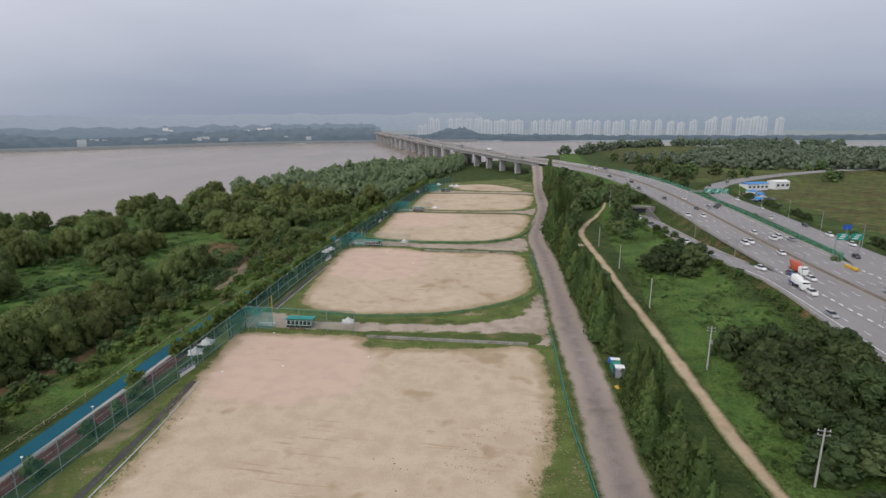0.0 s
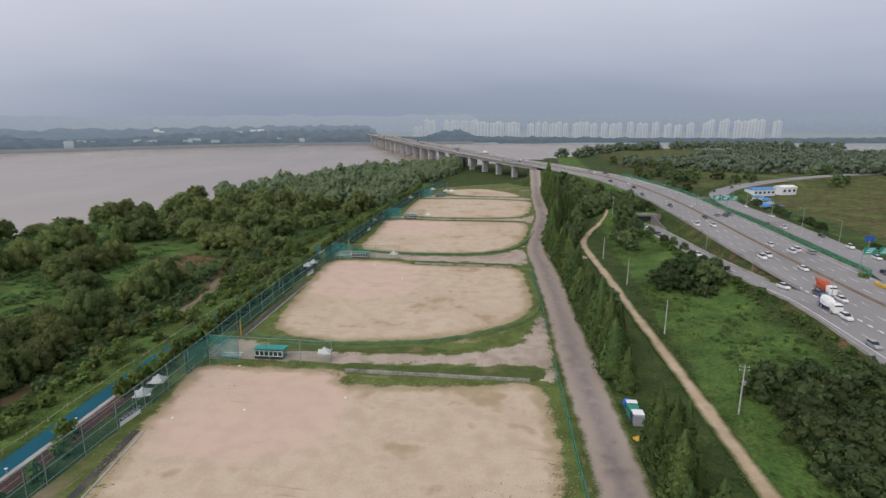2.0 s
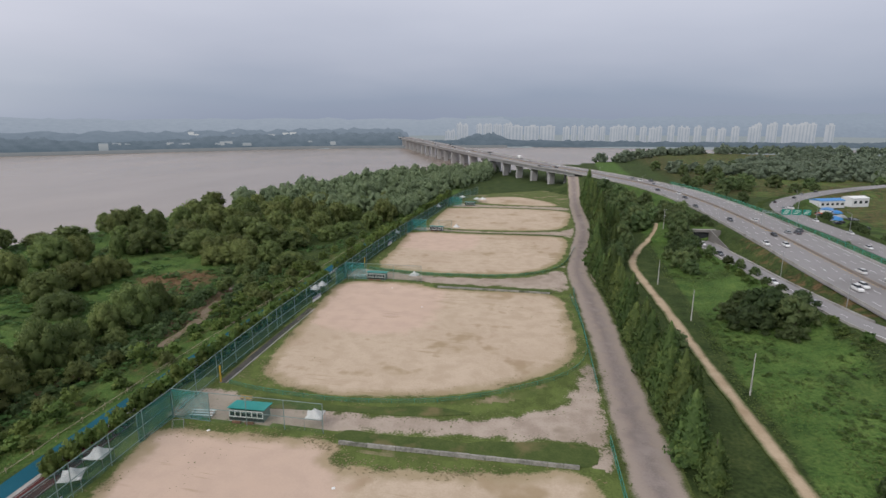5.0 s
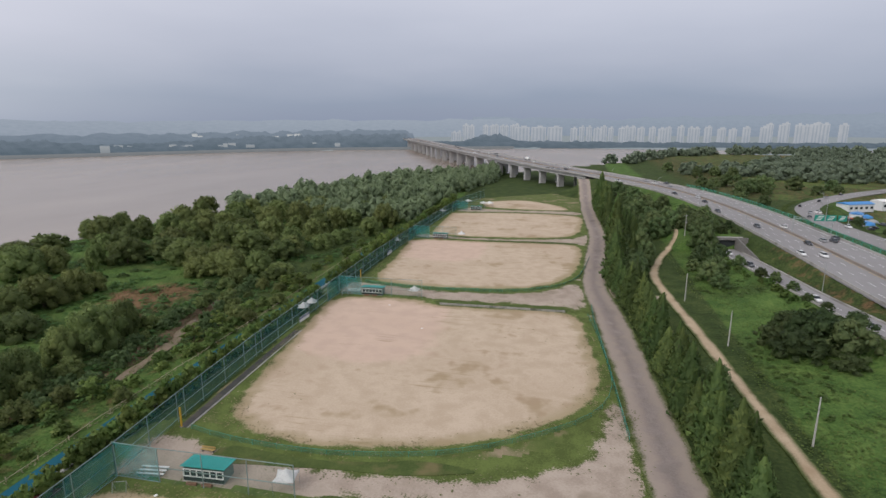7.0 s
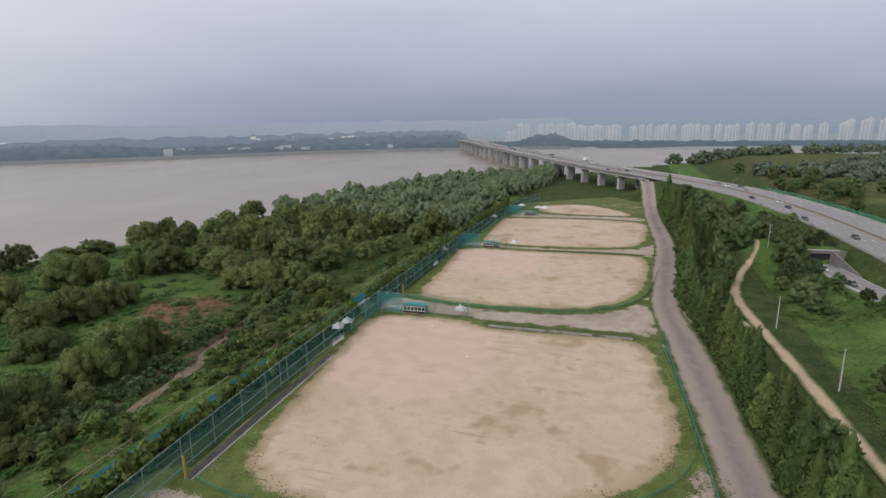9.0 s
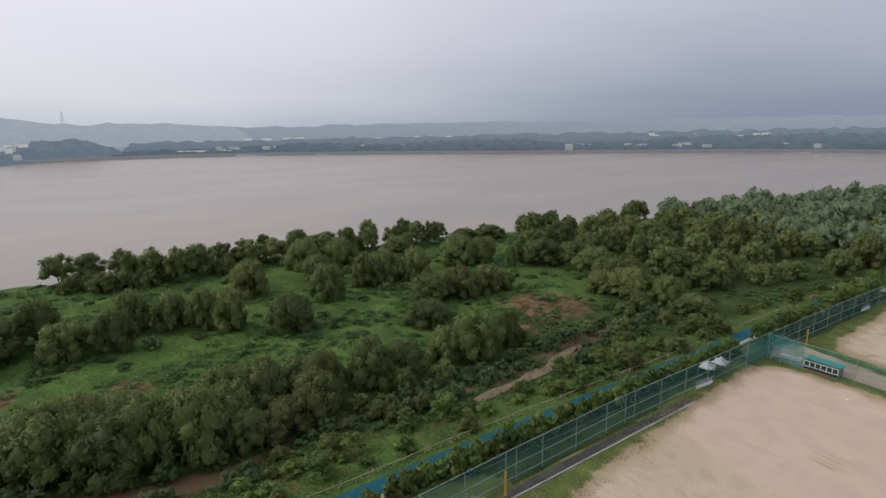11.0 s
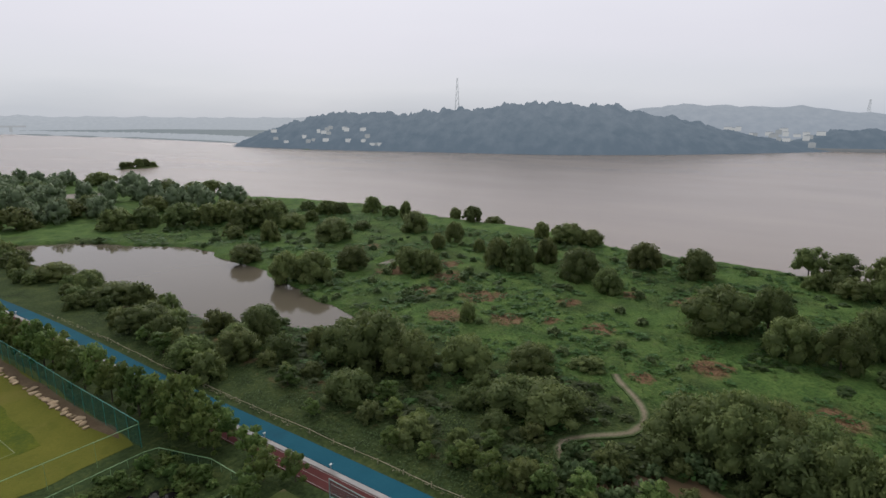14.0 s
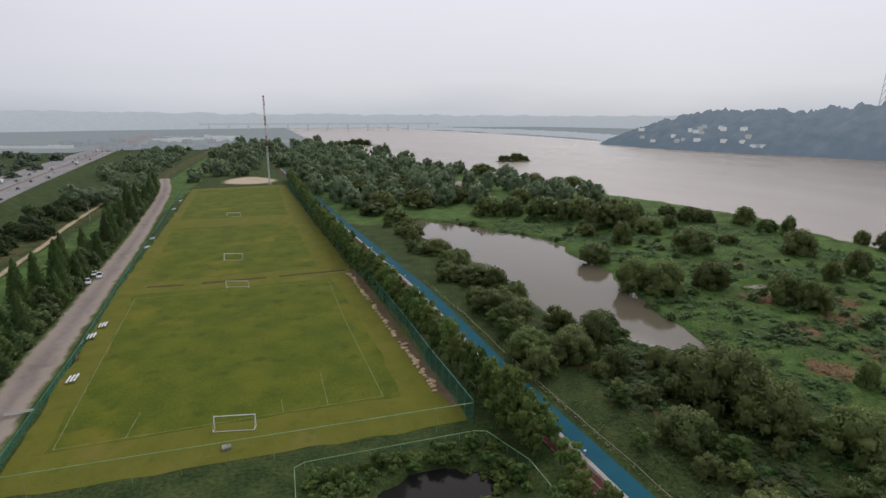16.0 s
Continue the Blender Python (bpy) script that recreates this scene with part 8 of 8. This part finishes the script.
part("foundation", box((4, 4, 1), (0, 0, 0.3)), M_CONCRETE, mast)


def pylon(x, y, z, h, w):
    t = thing("power_pylon", "grey lattice power pylon fading into the haze", "pylon", "power pylons", at=pose(x, y, z, 0, 0, 30))
    bm = bmesh.new()
    for sx in (-1, 1):
        for sy in (-1, 1):
            add_rod(bm, (sx * w, sy * w, 0), (sx * w * 0.18, sy * w * 0.18, h), 0.5, 0.3, 4)
    n = 7
    for k in range(n):
        a, b = 1 - 0.82 * k / n, 1 - 0.82 * (k + 1) / n
        for sx in (-1, 1):
            add_rod(bm, (sx * w * a, -w * a, h * k / n), (sx * w * b, w * b, h * (k + 1) / n), 0.25, None, 4)
            add_rod(bm, (-w * a, sx * w * a, h * k / n), (w * b, sx * w * b, h * (k + 1) / n), 0.25, None, 4)
    part("tower", bm, M_PYLON, t)
    for hh in (0.72, 0.84, 0.96):
        part("crossarm", rod((-w * 1.2, 0, h * hh), (w * 1.2, 0, h * hh), 0.4, None, 4), M_PYLON, t)


# pylons and far bridge glow faintly: their haze is part of the colour
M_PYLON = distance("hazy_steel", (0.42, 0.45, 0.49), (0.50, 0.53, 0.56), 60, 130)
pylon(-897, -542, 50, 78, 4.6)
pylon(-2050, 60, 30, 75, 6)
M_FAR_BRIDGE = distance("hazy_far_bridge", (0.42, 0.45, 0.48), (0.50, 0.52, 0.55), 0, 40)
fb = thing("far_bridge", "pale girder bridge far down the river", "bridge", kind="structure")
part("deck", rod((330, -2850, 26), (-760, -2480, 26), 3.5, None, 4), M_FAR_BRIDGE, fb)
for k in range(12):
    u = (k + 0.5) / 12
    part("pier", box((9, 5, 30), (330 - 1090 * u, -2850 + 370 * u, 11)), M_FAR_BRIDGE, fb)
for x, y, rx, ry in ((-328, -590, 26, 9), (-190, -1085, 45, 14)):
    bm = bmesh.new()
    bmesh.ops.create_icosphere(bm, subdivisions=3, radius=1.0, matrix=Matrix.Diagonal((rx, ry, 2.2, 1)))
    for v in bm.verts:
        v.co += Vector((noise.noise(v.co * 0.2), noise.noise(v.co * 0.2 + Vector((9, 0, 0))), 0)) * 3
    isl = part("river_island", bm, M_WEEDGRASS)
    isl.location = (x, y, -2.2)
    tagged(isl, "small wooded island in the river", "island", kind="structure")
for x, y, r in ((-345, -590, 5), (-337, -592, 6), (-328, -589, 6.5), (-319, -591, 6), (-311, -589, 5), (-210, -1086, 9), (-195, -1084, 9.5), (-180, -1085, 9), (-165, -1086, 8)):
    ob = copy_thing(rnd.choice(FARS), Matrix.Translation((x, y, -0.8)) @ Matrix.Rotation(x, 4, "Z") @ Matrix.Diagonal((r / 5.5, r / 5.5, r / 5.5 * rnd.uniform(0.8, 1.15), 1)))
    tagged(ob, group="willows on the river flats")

# House walls and roofs emit a haze tone instead of their own colour.
M_FAR_WALL = distance("hazed_far_wall", (0.25, 0.28, 0.31), (0.36, 0.385, 0.405), 0, 15)
M_FAR_ROOF = distance("hazed_far_roof", (0.21, 0.26, 0.31), (0.30, 0.33, 0.37), 0, 15)


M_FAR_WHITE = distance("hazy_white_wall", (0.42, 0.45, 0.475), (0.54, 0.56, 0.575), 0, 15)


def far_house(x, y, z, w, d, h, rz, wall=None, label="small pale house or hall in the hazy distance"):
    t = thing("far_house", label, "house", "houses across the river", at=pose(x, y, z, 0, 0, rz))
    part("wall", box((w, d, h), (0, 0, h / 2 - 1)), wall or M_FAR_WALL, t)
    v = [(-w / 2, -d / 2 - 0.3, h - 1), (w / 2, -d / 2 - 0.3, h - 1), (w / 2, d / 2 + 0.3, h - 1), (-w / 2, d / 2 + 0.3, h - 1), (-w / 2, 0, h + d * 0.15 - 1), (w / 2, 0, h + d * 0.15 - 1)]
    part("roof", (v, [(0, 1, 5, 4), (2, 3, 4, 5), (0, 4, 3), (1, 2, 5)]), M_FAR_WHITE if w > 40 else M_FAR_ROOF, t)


gh = random.Random(31)
for k in range(34):
    u = gh.random()
    x, y = float(np.interp(u, [0, 0.3, 0.6, 1], [-1235, -1110, -900, -480])), float(np.interp(u, [0, 0.3, 0.6, 1], [330, 560, 830, 1215]))
    s = gh.uniform(0, 26)
    far_house(x - s * 0.8, y + s * 0.6, gh.uniform(5, 10), gh.uniform(6, 15), gh.uniform(6, 10), gh.uniform(4, 7), gh.uniform(35, 65))
HILL = np.array(HILL_LINE)
for k in range(26):
    y = gh.uniform(-900, -600) if k < 22 else gh.uniform(-640, -600)
    ax, hh = float(np.interp(y, HILL[:, 1], HILL[:, 0])), float(np.interp(y, HILL[:, 1], HILL[:, 2]))
    s = gh.uniform(0.02, 0.17) if k < 22 else 0.02
    far_house(ax + 115 - 230 * s, y, 1 + (hh + 3) * math.sin(math.pi * s) ** 0.8, gh.uniform(5, 10), gh.uniform(5, 7), gh.uniform(4.5, 7), gh.uniform(60, 110), M_FAR_WHITE if k % 3 else None)
for k in range(22):
    far_house(gh.uniform(-1270, -1120), gh.uniform(-190, 10), gh.uniform(6, 26), gh.uniform(7, 13), gh.uniform(6, 9), gh.uniform(5, 8), gh.uniform(0, 90))
for k in range(30):
    far_house(gh.uniform(40, 420), gh.uniform(-1450, -950), 3, gh.uniform(12, 34), gh.uniform(9, 18), gh.uniform(5, 9), gh.uniform(60, 120))
for x, y, w, d, h, rz in ((-1262, 290, 62, 9, 3.2, 62), (-1222, 368, 74, 9, 3.2, 63), (-1180, 452, 84, 9, 3.2, 62)):
    far_house(x, y, 4.2, w, d, h, rz, M_FAR_WHITE, "long pale greenhouse on the far bank")
for k in range(26):
    u = gh.random()
    x, y = float(np.interp(u, [0, 0.4, 0.7, 1], [-1560, -1480, -1250, -700])), float(np.interp(u, [0, 0.4, 0.7, 1], [330, 620, 930, 1420]))
    far_house(x, y, gh.uniform(14, 22), gh.uniform(8, 18), gh.uniform(7, 11), gh.uniform(4, 7), gh.uniform(35, 65), M_FAR_WHITE)
for k in range(18):
    far_house(gh.uniform(-1330, -1190), gh.uniform(-150, 20), gh.uniform(14, 34), gh.uniform(8, 14), gh.uniform(6, 9), gh.uniform(5, 8), gh.uniform(30, 120), M_FAR_WHITE)
for k in range(14):
    far_house(gh.uniform(60, 230), gh.uniform(-1480, -1250), 5, gh.uniform(16, 44), gh.uniform(10, 16), gh.uniform(6, 10), gh.uniform(-20, 20), M_FAR_WHITE)
for k in range(7):
    far_house(330 + k * 20, -1056 - k * 7, 4, 18, 10, gh.uniform(5, 7), -18, M_FAR_WHITE)
far_house(-787, 877, 3, 14, 10, 12, 40)
far_house(-44, -960, 3, 14, 10, 16, 0)

# ---- weeds on the river flats and the bank, beyond counting ----
def weeds(name, label, count, x0, x1, y0, y1, size, seed, test=None, tall=0.8, mat=None):
    g = np.random.default_rng(seed)
    x, y = g.uniform(x0, x1, count), g.uniform(y0, y1, count)
    keep = (river_depth(x, y) < -3) & (lattice(x, y, 13, seed) + lattice(x, y, 4, seed + 1) * 0.7 > g.uniform(-0.9, 0.9, count))
    if test is not None:
        keep &= test(x, y)
    x, y = x[keep], y[keep]
    z = ground_z(x, y)
    ok = z > WATER_Z + 0.25
    x, y, z = x[ok], y[ok], z[ok]
    v, f = [], []
    for px, py, pz in zip(x, y, z):
        s = size * g.uniform(0.5, 1.3)
        b, lift = g.uniform(0, 6.28), tall * g.uniform(0.15, 0.9)
        dx, dy = math.cos(b) * s * 0.5, math.sin(b) * s * 0.5
        t0, t1 = g.uniform(-0.22, 0.22, 2) * s
        k = len(v)
        v += [(px - dx, py - dy, pz + lift - t0), (px + dy * 0.7, py - dx * 0.7, pz + lift - t1), (px + dx, py + dy, pz + lift + t0), (px - dy * 0.7, py + dx * 0.7, pz + lift + t1)]
        f.append((k, k + 1, k + 2, k + 3))
    return tagged(part(name, (v, f), mat or M_WEED), label, "weeds", kind="stuff")


def mounds(name, label, count, x0, x1, y0, y1, r0, r1, seed, test, mat, cards=14):
    """Low cushions of creepers: leaf clumps on flat domes."""
    g = np.random.default_rng(seed)
    x, y = g.uniform(x0, x1, count), g.uniform(y0, y1, count)
    keep = (river_depth(x, y) < -3) & (lattice(x, y, 19, seed) + lattice(x, y, 6, seed + 1) * 0.8 > -0.25)
    if test is not None:
        keep &= test(x, y)
    keep &= line_distance(x, y, MUD)[0] > 2.6
    x, y = x[keep], y[keep]
    z = ground_z(x, y)
    ok = z > WATER_Z + 0.3
    v, f = [], []
    for px, py, pz in zip(x[ok], y[ok], z[ok]):
        r = g.uniform(r0, r1)
        for _ in range(cards):
            a, q = g.uniform(0, 6.28), math.sqrt(g.random())
            cx, cy, cz = px + math.cos(a) * q * r, py + math.sin(a) * q * r, pz + r * 0.55 * (1 - q * q) + 0.05
            b, s = g.uniform(0, 6.28), min(r * 0.4, 0.55) * g.uniform(0.7, 1.25)
            dx, dy = math.cos(b) * s, math.sin(b) * s
            tx = g.uniform(-0.35, 0.35, 2) * s
            sl = q * s * 0.5
            k = len(v)
            v += [(cx - dx, cy - dy, cz - tx[0]), (cx + dy * 0.7, cy - dx * 0.7, cz - tx[1]), (cx + dx, cy + dy, cz + tx[0]), (cx - dy * 0.7, cy + dx * 0.7, cz + tx[1])]
            f.append((k, k + 1, k + 2, k + 3))
    return tagged(part(name, (v, f), mat), label, "weeds", kind="stuff")


M_CREEPER = foliage("creeper_leaves", (0.045, 0.085, 0.026), (0.078, 0.142, 0.040), (0.125, 0.198, 0.058))
M_VERGE = foliage("yellow_green_verge", (0.075, 0.105, 0.028), (0.13, 0.165, 0.045), (0.20, 0.215, 0.075), False)
M_BRAMBLE = foliage("bramble_leaves", (0.034, 0.056, 0.02), (0.066, 0.098, 0.032), (0.115, 0.15, 0.05))
M_SEDGE = foliage("rusty_sedge", (0.075, 0.045, 0.024), (0.15, 0.095, 0.048), (0.215, 0.16, 0.08))
mounds("bramble_thickets", "dark waist-high bramble thickets between the willows", 900, -262, -98, -190, 330, 1.0, 2.6, 441, lambda x, y: (line_distance(x, y, WALK)[0] > 4) & (lattice(x, y, 31, 443) + lattice(x, y, 11, 444) > -0.1) & (cover(x, y)[0] < 0.3), M_BRAMBLE, 46)
mounds("bramble_thickets", "dark rank brambles beside the cycle path", 620, -134, -94, -20, 78, 0.8, 1.9, 447, lambda x, y: (line_distance(x, y, WALK)[0] > 3) & (x < np.interp(y, CYCLE[:, 1], CYCLE[:, 0]) - 5.5), M_BRAMBLE, 34)
mounds("creeper_mounds", "rolling cushions of green creepers on the river flats", 11000, -262, -100, -190, 330, 0.6, 1.6, 431, lambda x, y: line_distance(x, y, WALK)[0] > 2.5, M_CREEPER)
mounds("creeper_mounds", "rolling cushions of green creepers below the highway", 1500, 36, 74, 60, 330, 0.4, 1.0, 433, lambda x, y: (np.abs(x - np.interp(y, PATH_LINE[:, 1], PATH_LINE[:, 0])) > 3) & (x < np.interp(y, RAMP[:, 1], RAMP[:, 0]) - 6), M_WEED)
mounds("sedge_clumps", "rusty brown sedge clumps in the meadow", 5200, -205, -112, -60, 250, 0.3, 0.8, 435, lambda x, y: cover(x, y)[0] + lattice(x, y, 7, 437) * 0.25 > 0.30, M_SEDGE, 9)
weeds("river_flat_weeds", "knee-high green weeds and creepers on the river flats", 150000, -262, -98, -190, 330, 0.55, 401, lambda x, y: line_distance(x, y, WALK)[0] > 1.6, 0.5)
weeds("bank_weeds", "lush green weeds between footpath and highway", 42000, 34, 76, 60, 330, 0.5, 403, lambda x, y: (np.abs(x - np.interp(y, PATH_LINE[:, 1], PATH_LINE[:, 0])) > 1.2) & (x < np.interp(y, RAMP[:, 1], RAMP[:, 0]) - 6), 0.4)
weeds("verge_weeds", "ragged yellow-green weeds along the edges of the paths", 32000, -107, -82, 55, 330, 0.42, 405, lambda x, y: np.abs(x - np.interp(y, CYCLE[:, 1], CYCLE[:, 0]) - 2.2) > 5.6, 0.4, M_VERGE)
weeds("path_weeds", "dark rank weeds between the cycle path and the meadow", 26000, -112, -82, -80, 70, 0.42, 417, lambda x, y: np.abs(x - np.interp(y, CYCLE[:, 1], CYCLE[:, 0]) - 2.2) > 6.2, 0.6, M_BRAMBLE)
weeds("sand_tufts", "small sparse grass tufts growing in rows on the sand", 5200, -14, 5, 66, 112, 0.3, 407, lambda x, y: (np.sin(y * 2.6 + x * 0.35) > 0.35) & (lattice(x, y, 9, 77) > 0.05) & (x < 4.5), 0.12)
weeds("sand_tufts", "small sparse grass tufts along the field edges", 7000, -72, 3, 60, 230, 0.35, 409, lambda x, y: (lattice(x, y, 6, 78) > 0.45) & (lattice(x, y, 23, 79) > 0.1), 0.12)


def edge_tufts(name, label, outline, count, spread, size, seed, mat):
    """Ragged grass tufts along the edge of a field."""
    g = np.random.default_rng(seed)
    ring = dense(list(outline) + [outline[0]], 1.0)[:-1]
    tang = np.roll(ring, -1, 0) - np.roll(ring, 1, 0)
    tang /= np.linalg.norm(tang, axis=1)[:, None]
    i = g.integers(0, len(ring), count)
    off = g.normal(0, spread, count)
    along = g.uniform(-0.8, 0.8, count)
    x, y = ring[i, 0] + tang[i, 1] * off + tang[i, 0] * along, ring[i, 1] - tang[i, 0] * off + tang[i, 1] * along
    keep = lattice(x, y, 7, seed) + 0.8 * lattice(x, y, 2.3, seed + 1) > g.uniform(-0.5, 0.9, count)
    v, f = [], []
    for px, py in zip(x[keep], y[keep]):
        s, b = size * g.uniform(0.5, 1.5), g.uniform(0, 6.28)
        dx, dy, h = math.cos(b) * s, math.sin(b) * s, g.uniform(0.01, 0.05)
        k = len(v)
        v += [(px - dx, py - dy, 0.10), (px + dy * 0.6, py - dx * 0.6, 0.09 + h), (px + dx, py + dy, 0.10), (px - dy * 0.6, py + dx * 0.6, 0.09 + h * 0.6)]
        f.append((k, k + 1, k + 2, k + 3))
    return tagged(part(name, (v, f), mat), label, "grass", kind="stuff")


M_TUFT = foliage("dry_green_tufts", (0.19, 0.16, 0.075), (0.27, 0.225, 0.125), (0.36, 0.295, 0.19), False)
for i, (k, o) in enumerate(FIELDS.items()):
    edge_tufts("edge_tufts", "ragged grass tufts creeping over the sand edge", o, (6000, 5000, 3000, 2000, 1500)[i], (1.3, 1.5, 1.5, 1.6, 2.0)[i], 0.2, 510 + 3 * i, M_TUFT)
M_STRAW = foliage("pale_straw", (0.17, 0.155, 0.09), (0.27, 0.25, 0.155), (0.40, 0.37, 0.26), False)
weeds("straw_edging", "pale straw-coloured grass edging along the cycle path", 60000, -101, -76, -90, 330, 0.42, 411, lambda x, y: np.abs(x - np.interp(y, CYCLE[:, 1], CYCLE[:, 0]) + 3.4) < 0.45, 0.6, M_STRAW)
weeds("road_edge_weeds", "ragged weeds along the gravel road", 60000, -4, 36, 30, 300, 0.36, 413, lambda x, y: np.abs(np.abs(x - np.interp(y, ROAD[:, 1], ROAD[:, 0])) - 4.5 - lattice(x, y, 8, 415) * 0.5) < 0.55, 0.25, M_VERGE)
M_GREEN_TUFT = foliage("short_green_tufts", (0.11, 0.125, 0.05), (0.16, 0.17, 0.075), (0.24, 0.22, 0.12), False)
for i, o in enumerate(LANES):
    edge_tufts("lane_tufts", "patchy grass creeping over the dirt lane", o, 3200 - 700 * i, 1.4, 0.2, 540 + 3 * i, M_GREEN_TUFT)

for kinds in (WILLOWS, LOWS, FARS, TALLS, DARKS, CONES, ROUNDS, SHRUBS, HEDGES, FRESH):
    for p in kinds:
        park(p)
